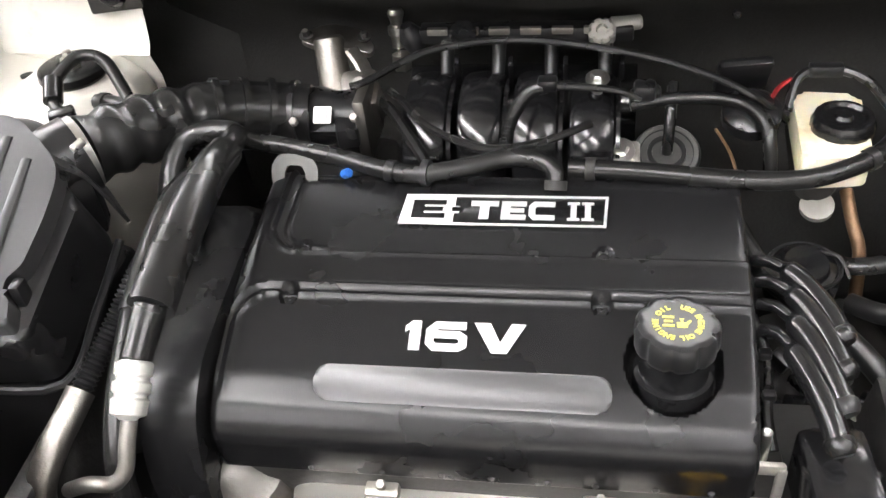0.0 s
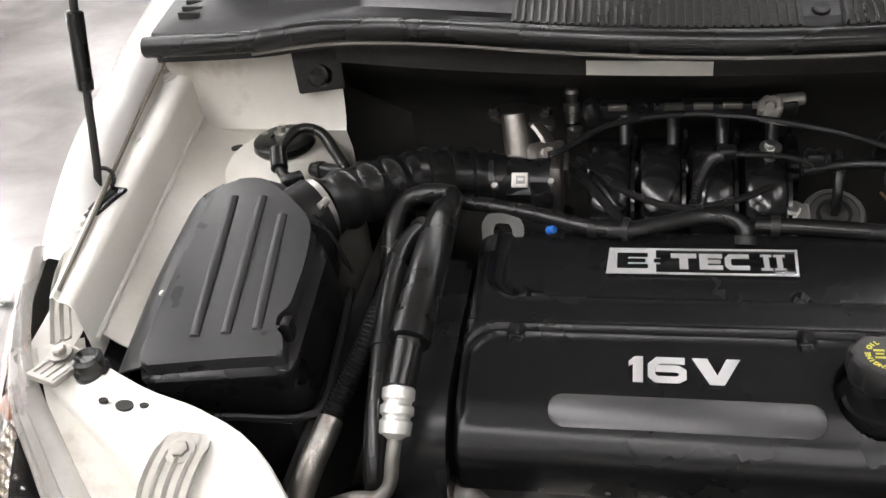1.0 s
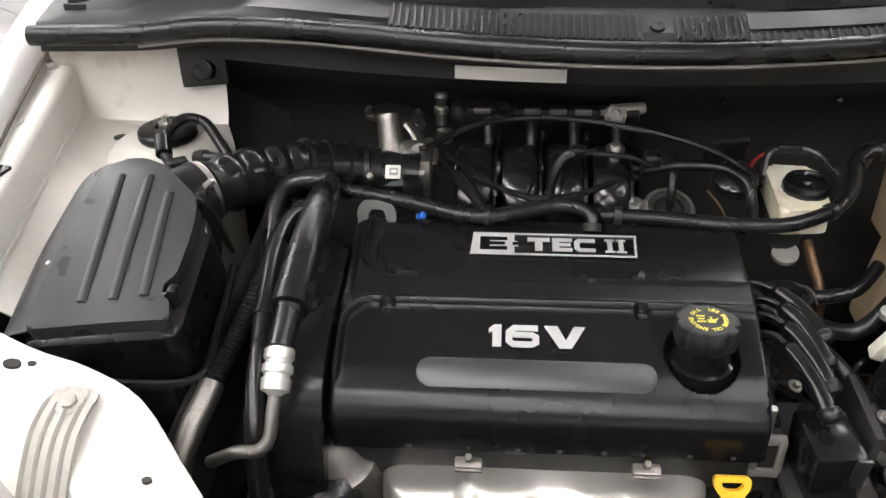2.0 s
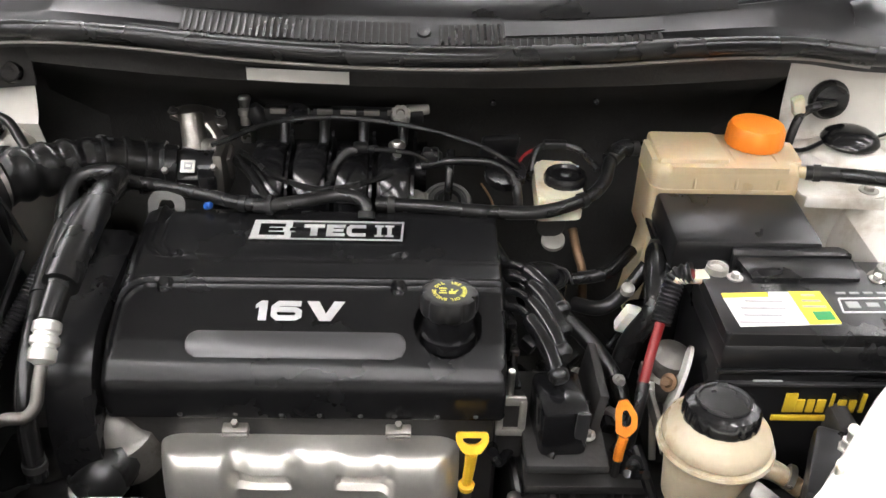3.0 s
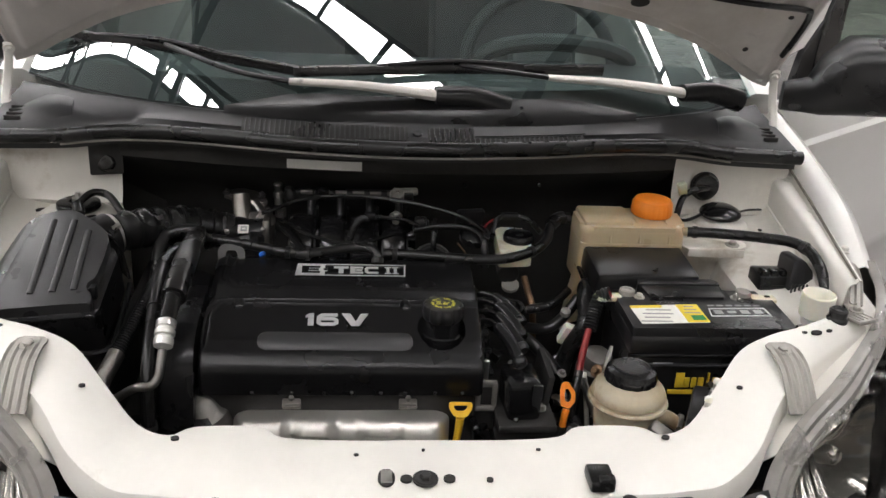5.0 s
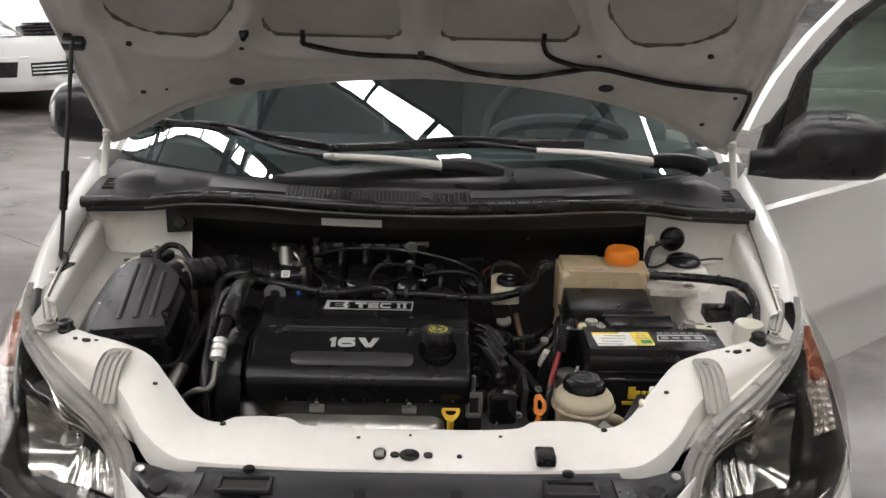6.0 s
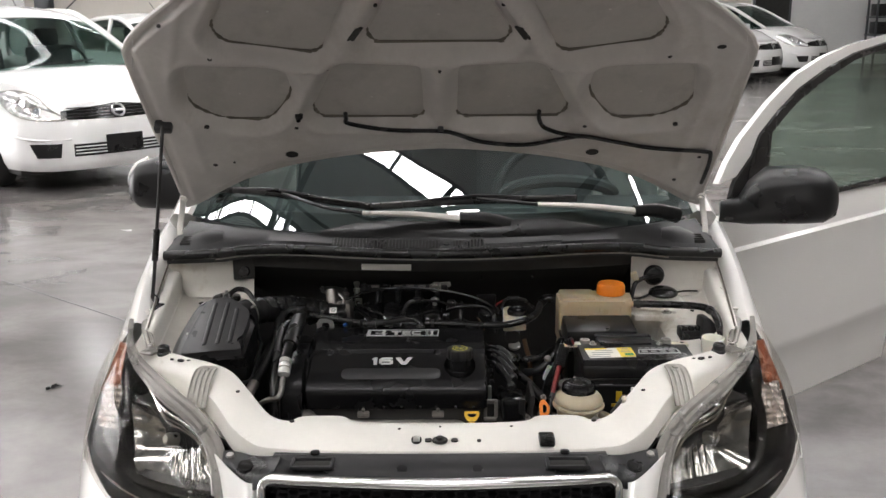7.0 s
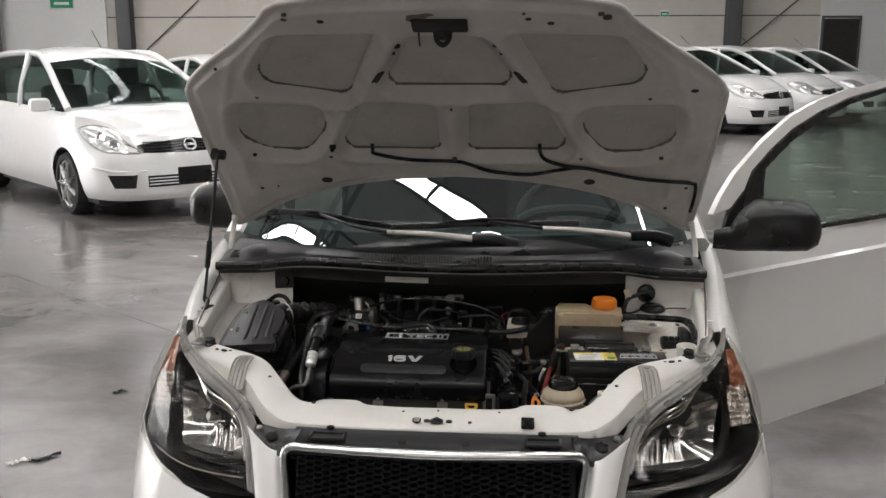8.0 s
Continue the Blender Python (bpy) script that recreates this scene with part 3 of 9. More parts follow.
for side in (-1, 1):
    part("fender", grid(fender_rows(side), 0.0012), PAINT, car)
    # rail between fender and bay
    rail = []
    for i in range(15):
        u = i / 14
        y = 0.36 - 0.47 * u
        xo = smooth(CREST_X, y) - 0.028
        xi = rail_inner(y)
        zo, zi = smooth(CREST_Z, y) - 0.03, 0.928 - 0.022 * u
        rail.append([(side * px, y, pz) for px, pz in ((xo, zo), (xo - 0.003, zi + 0.006), (xo - 0.006, zi + 0.001), (xi + 0.006, zi + 0.001), (xi, zi - 0.001), (xi - 0.004, zi - 0.006), (xi - 0.006, zi - 0.03), (xi - 0.008, zi - 0.07), (xi - 0.010, zi - 0.12), (xi - 0.012, zi - 0.35))])
    part("apron_rail", grid(rail, 0.0012), BAYPAINT, car)
    gr_ = [0.35 - 0.45 * k / 8 for k in range(9)]
    part("panel_gap", tube([(side * (smooth(CREST_X, y) - 0.0325), y, smooth(CREST_Z, y) - 0.0300) for y in gr_], 0.0024, 6, 3), SEALANT, car)
    part("rail_bead", tube([(side * (rail_inner(y) - 0.0075), y, 0.928 - 0.022 * (0.36 - y) / 0.47 - 0.050) for y in gr_], 0.0034, 8, 3), BAYPAINT, car)
    for yb, r in ((0.30, 0.008), (0.155, 0.007), (0.0, 0.007)):
        part("bolt", bolt((side * (rail_inner(yb) + 0.026), yb, 0.930 - 0.022 * (0.36 - yb) / 0.47), (0, 0, 1), r), BAYPAINT, car)
    # strut tower
    part("strut_tower", lathe((side * 0.555, 0.225, 0.60), (0, 0, 1), [(0, 0.080), (0.19, 0.082), (0.225, 0.080), (0.245, 0.074), (0.260, 0.063), (0.268, 0.050), (0.271, 0.038), (0.272, 0)], 48), DIRTYPAINT, car)
    # sloping shelf between tower, rail and cowl
    shelf = []
    for i in range(9):
        y = 0.31 - 0.40 * i / 8
        shelf.append([(side * px, y, pz - 0.02 * i / 8) for px, pz in ((rail_inner(y) - 0.004, 0.880), (rail_inner(y) - 0.022, 0.864), (min(0.60, rail_inner(y) - 0.04), 0.852), (0.555, 0.846), (0.538, 0.835), (0.530, 0.80), (0.528, 0.50))])
    part("inner_wing", grid(shelf, 0.0012), DIRTYPAINT, car)
    # white side of the cowl wall
    side_wall = []
    for i in range(7):
        x = 0.492 + 0.223 * i / 6
        yw = 0.292 + 0.012 * i / 6
        side_wall.append([(side * x, yw + dy, z) for dy, z in ((0.0, 0.60), (0.0, 0.83), (-0.012, 0.862), (-0.004, 0.872), (0.002, 0.90), (0.004, 0.95), (0.0, 0.985))])
    part("cowl_side_wall", grid(side_wall, 0.0012), DIRTYPAINT, car)

# front crossmember with its two rising arms
BACKE = [(0.0, -0.322, 0.792), (0.10, -0.322, 0.792), (0.17, -0.318, 0.794), (0.20, -0.300, 0.797), (0.275, -0.300, 0.797), (0.305, -0.312, 0.793), (0.345, -0.298, 0.800), (0.392, -0.253, 0.830), (0.438, -0.205, 0.855), (0.490, -0.182, 0.868), (0.544, -0.168, 0.876), (0.628, -0.128, 0.884)]
FRONTE = [(0.0, -0.428, 0.780), (0.10, -0.428, 0.780), (0.17, -0.426, 0.780), (0.20, -0.424, 0.780), (0.27, -0.420, 0.780), (0.31, -0.416, 0.781), (0.355, -0.410, 0.786), (0.405, -0.378, 0.808), (0.450, -0.318, 0.832), (0.495, -0.268, 0.846), (0.550, -0.222, 0.856), (0.640, -0.166, 0.866)]
rows = []
B2, F2 = spline(BACKE, 4), spline(FRONTE, 4)
for sgn, rng in ((-1, range(len(B2) - 1, 0, -1)), (1, range(len(B2)))):
    for i in rng:
        b, f = B2[i].copy(), F2[i].copy()
        b.x *= sgn
        f.x *= sgn
        out = (f - b).normalized()
        row = [b + V((0, 0, -0.055)) - out * -0.006, b + V((0, 0, -0.014)), b + out * 0.004 + V((0, 0, -0.003)), b + out * 0.012]
        row += [b.lerp(f, u) + V((0, 0, 0.004 * math.sin(math.pi * u))) for u in (0.3, 0.5, 0.7)]
        row += [f - out * 0.012, f - out * 0.003 + V((0, 0, -0.004)), f + V((0, 0, -0.014)), f + V((0, 0, -0.05))]
        rows.append(row)
panel = part("front_crossmember", grid(rows, 0.0015), BAYPAINT, car, "white painted front panel with holes and chipped paint")
for x, y, rx, ry in ((-0.045, -0.398, 0.010, 0.016), (-0.022, -0.400, 0.007, 0.007), (0.0, -0.400, 0.015, 0.015), (0.028, -0.400, 0.007, 0.007), (0.075, -0.402, 0.004, 0.004), (-0.295, -0.33, 0.005, 0.004), (0.305, -0.33, 0.005, 0.004), (-0.41, -0.285, 0.004, 0.003), (0.41, -0.285, 0.004, 0.003), (0.14, -0.352, 0.003, 0.002), (-0.08, -0.36, 0.003, 0.002), (0.0, -0.352, 0.002, 0.002)):
    z = 0.792 + (-0.322 - y) / 0.106 * -0.012 + 0.0045 if abs(x) < 0.35 else 0.8405
    part("hole", xf(lathe((0, 0, 0), (0, 0, 1), [(-0.002, 0), (-0.002, 1), (0.0008, 1), (0.0008, 0)], 16), Matrix.Translation((x, y, z)) @ Matrix.Diagonal((rx, ry, 1, 1))), FELT, panel)
part("latch_frame", box((-0.045, -0.398, 0.7885), (0.013, 0.022, 0.004), 0.001), STEEL, panel)
part("latch_bolt", bolt((0.0, -0.402, 0.7885), (0, 0, 1), 0.007), DARK, panel)
for x, y, sx, sy in ((-0.185, -0.355, 0.032, 0.008), (0.018, -0.378, 0.012, 0.006), (0.045, -0.352, 0.006, 0.003), (-0.10, -0.352, 0.006, 0.003)):
    part("paint_chip", xf(lathe((0, 0, 0), (0, 0, 1), [(-0.001, 0), (-0.001, 1), (0.0006, 0.97), (0.0006, 0)], 14, 3, 0.4), Matrix.Translation((x, y, 0.7925 + (-0.322 - y) * -0.113)) @ Matrix.Diagonal((sx / 2, sy / 2, 1, 1))), GREYINK, panel)
# rubber buffers and the ribbed brackets
for side in (-1, 1):
    part("rubber_buffer", lathe((side * 0.595, -0.159, 0.868), (0, 0, 1), [(0, 0), (0, 0.0150), (0.009, 0.0150), (0.012, 0.0125), (0.021, 0.0130), (0.024, 0.010), (0.020, 0.006), (0.020, 0)], 20), RUBBER, car)
    for x, y, z, r in ((0.549, -0.194, 0.8725, 0.0075), (0.568, -0.192, 0.8745, 0.004), (0.533, -0.192, 0.8710, 0.004)):
        part("hole", xf(lathe((0, 0, 0), (0, 0, 1), [(-0.002, 0), (-0.002, 1), (0.0008, 1), (0.0008, 0)], 14), Matrix.Translation((side * x, y, z)) @ pose(0, 0, 0, 0, side * -6, 0) @ Matrix.Diagonal((r, r * 0.7, 1, 1))), FELT, car)

    def bracket(p0, p1, p2, w0, w1, ribs, wide):
        """A bent sheet strap with raised ribs, from its bolt down to its foot."""
        C = spline([p0, p1, p2], 6)
        rws = []
        for i, p in enumerate(C):
            t = (C[min(i + 1, len(C) - 1)] - C[max(i - 1, 0)]).normalized()
            a = (V(wide) - t * V(wide).dot(t)).normalized()
            nn = a.cross(t) * (1 if a.cross(t).z > 0 else -1)
            u = i / (len(C) - 1)
            w = (w0 + (w1 - w0) * u) * min(1.0, 0.55 + 4.5 * u)
            m = ribs * 8
            rws.append([p + a * (k / m - 0.5) * w + nn * (0.0030 * max(0.0, math.cos(2 * math.pi * ribs * (k / m - 0.5))) * (1 if u > 0.22 else 0.15)) for k in range(m + 1)])
        return grid(rws, 0.002)

    s = side
    b = part("headlamp_bracket", bracket((s * 0.484, -0.214, 0.8675), (s * 0.488, -0.262, 0.8585), (s * 0.492, -0.306, 0.814), 0.040, 0.044, 4, (1, 0.22 * s, 0)), BRACKET, car, "ribbed grey alloy strap")
    part("bolt", bolt((s * 0.4855, -0.232, 0.8665), (0, -0.2, 1), 0.007, 0.004), BRACKET, b)
    b = part("headlamp_bracket", bracket((s * 0.674, -0.022, 0.907), (s * 0.654, -0.085, 0.902), (s * 0.630, -0.138, 0.888), 0.016, 0.018, 2, (1, 0.2 * s, 0)), BRACKET, car, "ribbed grey alloy strap")
    part("bolt", bolt((s * 0.626, -0.150, 0.884), (0, 0, 1), 0.006), BRACKET, b)
    pl_ = part("rib_plate", box((s * 0.623, -0.160, 0.879), (0.034, 0.044, 0.006), 0.002, (-6, 0, s * 18)), BRACKET, b)
    for k in range(4):
        part("plate_rib", box((s * (0.613 + 0.0075 * k), -0.172 + 0.003 * k, 0.8825), (0.0018, 0.020, 0.003), 0.0005, (-6, 0, s * 18)), BRACKET, b)
part("rubber_stop", box((0.204, -0.404, 0.790), (0.030, 0.038, 0.016), 0.004), RUBBER, car)
part("rubber_stop", box((0.208, -0.418, 0.797), (0.020, 0.012, 0.012), 0.003), RUBBER, car)

# headlamps
OUT = [(-0.700, -0.045, 0.905), (-0.683, -0.110, 0.890), (-0.652, -0.175, 0.873), (-0.610, -0.225, 0.853), (-0.550, -0.288, 0.834), (-0.492, -0.330, 0.808), (-0.450, -0.365, 0.775), (-0.428, -0.400, 0.740), (-0.412, -0.455, 0.695), (-0.395, -0.508, 0.652), (-0.440, -0.495, 0.634), (-0.500, -0.465, 0.624), (-0.580, -0.420, 0.615), (-0.660, -0.355, 0.622), (-0.725, -0.280, 0.640), (-0.775, -0.200, 0.665), (-0.783, -0.160, 0.700), (-0.780, -0.125, 0.757), (-0.765, -0.095, 0.810), (-0.738, -0.070, 0.862), (-0.717, -0.055, 0.893)]


def shrink(poly, f, shift=(0, 0, 0)):
    c = sum((V(p) for p in poly), V()) / len(poly)
    return [c + (V(p) - c) * f + V(shift) for p in poly]


def fix(bm, s):
    return bm if s < 0 else mirror(bm)


def sstep(a, b, x):
    u = min(1.0, max(0.0, (x - a) / (b - a)))
    return u * u * (3 - 2 * u)


def lamp_rim():
    """The housing's mouth, a little inside the lens and behind it."""
    c, ln = V((-0.60, -0.33, 0.74)), V((-0.57, -0.736, 0.364))
    out = []
    for p in OUT:
        q = c - V(p)
        q = (q - ln * q.dot(ln)).normalized()
        out.append(V(p) + q * (0.030 if p[2] > 0.85 else 0.020 if p[2] > 0.75 else 0.004) - ln * (0.034 if p[2] > 0.85 else 0.026 if p[2] > 0.75 else 0.012))
    return out


for s in (-1, 1):
    hl = part("headlamp", fix(thicken(patch(lamp_rim(), (0.070, 0.10, -0.045), 8, 5.0, 2), 0.002), s), GLOSSBLACK, car, "clear-lens headlamp with dark bezel and chrome reflectors")
    part("lens", fix(thicken(patch(shrink(OUT, 0.995), (-0.022, -0.034, 0.022), 8, 2.2, 3), 0.0015), s), LENS, hl).visible_shadow = False
    # milky upper flange with tabs
    top = [OUT[i] for i in (9, 8, 7, 6, 5, 4, 3, 2, 1, 0)]
    c = V((-0.60, -0.33, 0.74))
    LN = V((-0.57, -0.736, 0.364))
    fl = []
    for k, p in enumerate(spline(top, 4)):
        q = (c - p)
        q = (q - LN * q.dot(LN)).normalized()
        fl.append([p - q * 0.014 - LN * 0.012, p - q * 0.013 + LN * 0.0, p - q * 0.009 + LN * 0.004, p - q * 0.001 + LN * 0.003, p + q * 0.004 + LN * 0.009, p + q * 0.011 + LN * 0.010, p + q * 0.013 + LN * 0.004])
    part("flange", fix(grid(fl, 0.003), s), FLANGE, hl, "milky clear plastic rim")
    inner_edge = []
    for p in top[1:]:
        q = (c - V(p))
        q = (q - LN * q.dot(LN)).normalized()
        inner_edge.append(V(p) + q * 0.014 + LN * 0.011)
    part("rim_highlight", fix(tube(inner_edge, 0.0026, 8), s), FLANGE, hl)
    for k in (5, 9, 13):
        p = spline(top, 4)[k + 6]
        part("rim_hole", fix(lathe(p - LN * 0.0 + V((0.004, 0.006, 0.004)), LN, [(0, 0), (0, 0.005), (0.0065, 0.005), (0.0065, 0)], 10), s), BRACKET, hl)
    # the parts behind the lens
    def quad(tl, tr, br, bl, nu, nv, depth):
        tl, tr, br, bl = V(tl), V(tr), V(br), V(bl)
        return grid([[tl.lerp(tr, u / nu).lerp(bl.lerp(br, u / nu), v / nv) - LN * depth(u / nu, v / nv) for u in range(nu + 1)] for v in range(nv + 1)], 0.001)

    def bowl(u, v):
        rib = 0.0055 * abs(math.sin(math.pi * u * 14)) * sstep(0.30, 0.42, v) * sstep(0.26, 0.36, u) + 0.003 * math.cos(9 * u + 7 * v) + 0.0042 * abs(math.sin(math.pi * (5 * u + 0.8 * v))) * abs(math.sin(math.pi * 3.2 * v)) * sstep(0.55, 0.35, v)
        return 0.055 - 0.055 * ((2 * u - 1) ** 2 * 0.75 + (1.6 * v - 0.7) ** 2 * 0.5) + rib

    part("reflector", fix(quad((-0.672, -0.198, 0.785), (-0.455, -0.358, 0.772), (-0.430, -0.413, 0.690), (-0.645, -0.263, 0.655), 66, 20, bowl), s), LAMPCHROME, hl)
    part("reflector_shelf", fix(quad((-0.645, -0.262, 0.660), (-0.430, -0.412, 0.694), (-0.425, -0.455, 0.672), (-0.630, -0.305, 0.640), 12, 4, lambda u, v: 0.010), s), BRUSHED, hl)
    bp = V((-0.560, -0.285, 0.735))
    part("bulb_cap", fix(lathe(bp - LN * 0.02, LN, [(0, 0), (0, 0.014), (0.022, 0.013), (0.028, 0.008), (0.028, 0)], 18), s), STEEL, hl)
    part("side_reflector", fix(quad((-0.748, -0.118, 0.790), (-0.694, -0.166, 0.806), (-0.688, -0.216, 0.718), (-0.758, -0.166, 0.712), 40, 48, lambda u, v: 0.004 + 0.0055 * abs(math.sin(math.pi * 5 * u)) * abs(math.sin(math.pi * (7 * v + 0.5 * u)))), s), LAMPSIDE, hl)
    part("amber_reflector", fix(quad((-0.722, -0.066, 0.868), (-0.698, -0.090, 0.872), (-0.710, -0.142, 0.775), (-0.762, -0.106, 0.765), 4, 8, lambda u, v: 0.006 * math.sin(math.pi * u)), s), AMBER, hl)
    part("side_bulb", fix(lathe((-0.710, -0.140, 0.806), LN, [(0, 0), (0, 0.013), (0.008, 0.011), (0.011, 0.005), (0.012, 0)], 18), s), AMBER, hl)
    part("bezel", fix(tube([(-0.655, -0.195, 0.825), (-0.676, -0.214, 0.765), (-0.675, -0.235, 0.715), (-0.655, -0.272, 0.672), (-0.62, -0.305, 0.656), (-0.525, -0.376, 0.668), (-0.432, -0.437, 0.690)], 0.010, 8), s), GLOSSBLACK, hl, "black lamp bezel")
    for off, dep, r_, i0, i1 in ((0.034, 0.006, 0.0036, 1, 8), (0.045, 0.010, 0.0026, 2, 8), (0.055, 0.014, 0.0022, 2, 7)):
        arc_ = []
        for p in top[i0:i1]:
            q = c - V(p)
            q = (q - LN * q.dot(LN)).normalized()
            arc_.append(V(p) + q * off - LN * dep)
        part("trim_line", fix(tube(arc_, r_, 6), s), CHROME, hl)
    part("trim_line", fix(tube([(-0.725, -0.245, 0.642), (-0.645, -0.312, 0.630), (-0.551, -0.382, 0.637), (-0.431, -0.462, 0.662)], 0.0026, 6), s), CHROME, hl)
    part("lower_trim", fix(quad((-0.735, -0.225, 0.652), (-0.435, -0.455, 0.668), (-0.420, -0.490, 0.645), (-0.700, -0.285, 0.632), 14, 3, lambda u, v: 0.022 - 0.008 * v), s), GLOSSBLACK, hl)
    # filler panel behind the lamp
    part("lamp_mount_plate", fix(grid([[(-0.640 - 0.034 * u, -0.150 + 0.090 * v, 0.856 + 0.016 * v + 0.012 * u) for u in [k / 5 for k in range(6)]] for v in [k / 6 for k in range(7)]], 0.002), s), BAYPAINT, car)
    part("lamp_filler_panel", fix(grid(fine([[(-0.46, -0.345, 0.79), (-0.50, -0.315, 0.815), (-0.56, -0.27, 0.83), (-0.615, -0.205, 0.850), (-0.665, -0.130, 0.872)], [(-0.43, -0.335, 0.76), (-0.47, -0.29, 0.79), (-0.53, -0.235, 0.805), (-0.60, -0.165, 0.838), (-0.640, -0.100, 0.858)]], 4, 3), 0.002), s), BAYPAINT, car)

# bumper
def bumper_plan(u):
    """u from 0 at the middle to 1 at the wheel arch."""
    P = spline([(0, -0.66, 0), (0.20, -0.65, 0), (0.38, -0.60, 0), (0.56, -0.52, 0), (0.685, -0.415, 0), (0.765, -0.285, 0), (0.806, -0.15, 0)], 8)
    f = u * (len(P) - 1)
    i = min(int(f), len(P) - 2)
    return P[i].lerp(P[i + 1], f - i)


def lamp_edge(x):
    return lerp([(0.0, 0.50), (0.30, 0.50), (0.301, 0.70), (0.37, 0.66), (0.40, 0.640), (0.44, 0.622), (0.58, 0.604), (0.66, 0.611), (0.73, 0.630), (0.765, 0.650), (0.78, 0.665), (0.85, 0.70)], x)


for s in (-1, 1):
    rows = []
    for i in range(37):
        u = 0.36 + 0.64 * i / 36
        p = bumper_plan(u)
        zt = lamp_edge(p.x)
        nrm = V((p.x * 0.9, p.y, 0)).normalized()
        inset = lerp([(0.28, 0.10), (0.36, 0.09), (0.45, 0.088), (0.6, 0.086), (0.69, 0.074), (0.76, 0.045), (0.81, 0.015)], p.x)
        col = []
        for k in range(11):
            w = k / 10
            z = zt + (0.20 - zt) * w
            cut = inset * (1 - w) ** 2.2 + 0.02 * max(0.0, w - 0.7) / 0.3 - 0.025 * math.sin(math.pi * w) * min(1.0, p.x / 0.6)
            q = p - nrm * cut
            col.append((s * q.x, q.y, z))
        rows.append(col)
    part("bumper_side", grid(rows, 0.002), PAINT, car, "white bumper corner")
    # white blade between lamp and grille
    blade = [[(-0.428, -0.425, 0.772), (-0.412, -0.452, 0.732), (-0.390, -0.512, 0.655), (-0.372, -0.565, 0.56), (-0.36, -0.60, 0.42)], [(-0.395, -0.458, 0.760), (-0.385, -0.490, 0.715), (-0.366, -0.540, 0.640), (-0.352, -0.585, 0.55), (-0.34, -0.62, 0.42)], [(-0.360, -0.478, 0.742), (-0.348, -0.512, 0.700), (-0.334, -0.550, 0.632), (-0.322, -0.595, 0.55), (-0.31, -0.625, 0.42)], [(-0.340, -0.470, 0.735), (-0.330, -0.500, 0.690), (-0.318, -0.540, 0.625), (-0.308, -0.575, 0.55), (-0.30, -0.60, 0.42)]]
    part("bumper_blade", fix(grid(fine(blade, 4, 4), 0.002), s), PAINT, car)
part("lower_bumper", grid([[(x * 0.5, -0.66 + 0.10 * abs(x) ** 2 + dy, z) for x in [k / 10 - 0.8 for k in range(17)]] for dy, z in ((0.05, 0.50), (0.0, 0.485), (-0.005, 0.40), (0.0, 0.30), (0.03, 0.22), (0.08, 0.2))], 0.003), PAINT, car)

# grille: chrome hoop, dark honeycomb, black top cover
hoop = [(-0.298, -0.60, 0.52), (-0.306, -0.565, 0.60), (-0.318, -0.525, 0.685), (-0.326, -0.502, 0.730), (-0.322, -0.494, 0.748), (-0.303, -0.497, 0.758), (-0.26, -0.506, 0.760), (-0.13, -0.522, 0.763), (0, -0.530, 0.764), (0.13, -0.522, 0.763), (0.26, -0.506, 0.760), (0.303, -0.497, 0.758), (0.322, -0.494, 0.748), (0.326, -0.502, 0.730), (0.318, -0.525, 0.685), (0.306, -0.565, 0.60), (0.298, -0.60, 0.52)]
grille = part("grille", tube(hoop, lambda u: 0.0085 + 0.0035 * max(0.0, 1 - abs(u - 0.5) / 0.3), 10, 5), CHROME, car, "chrome grille surround")
CELLX, CELLZ = 0.0192, 0.0124


def grille_y(x, z):
    return -0.520 + 0.30 * (0.76 - z) * -1.0 + 0.35 * x * x


def hexcell(cx, cz, bm):
    pts = [(-0.5, 0), (-0.28, 0.5), (0.28, 0.5), (0.5, 0), (0.28, -0.5), (-0.28, -0.5)]
    ring = []
    for f, d in ((1.0, 0.012), (1.0, -0.002), (0.83, -0.002), (0.78, 0.012)):
        ring.append([bm.verts.new((cx + a * CELLX * 1.26 * f, grille_y(cx, cz) + d, cz + b * CELLZ * f)) for a, b in pts])
    for a, b in zip(ring[:-1], ring[1:]):
        for i in range(6):
            bm.faces.new((a[i], a[(i + 1) % 6], b[(i + 1) % 6], b[i]))


bm = bmesh.new()
for r in range(36):
    for c in range(-17, 18):
        x, z = c * CELLX * 0.99, 0.748 - r * CELLZ * 0.5 * 1.0 - 0.0
        if (c + r) % 2 == 0 and abs(x) < 0.305 - 0.04 * (0.75 - z):
            hexcell(x, z, bm)
part("grille_mesh", bm, FRIT, grille, "black honeycomb grille mesh")
part("grille_backing", grid([[(x * 0.031, grille_y(x * 0.031, z) + 0.05, z) for x in range(-10, 11)] for z in (0.755, 0.68, 0.60, 0.48)], 0.002), FELT, grille)
cov = []
for i in range(33):
    x = -0.315 + 0.63 * i / 32
    yf = -0.505 + 0.24 * x * x - 0.016
    dip = 0.006 if abs(abs(x) - 0.245) < 0.035 else 0.0
    cov.append([(x, -0.412, 0.770), (x, -0.430, 0.773), (x, -0.438, 0.766 - dip), (x, -0.470, 0.760 - dip), (x, yf + 0.012, 0.764), (x, yf, 0.758), (x, yf - 0.002, 0.745)])
top_cover = part("grille_top_cover", grid(cov, 0.002), GREYPLASTIC, car, "dusty dark plastic cover behind the grille")
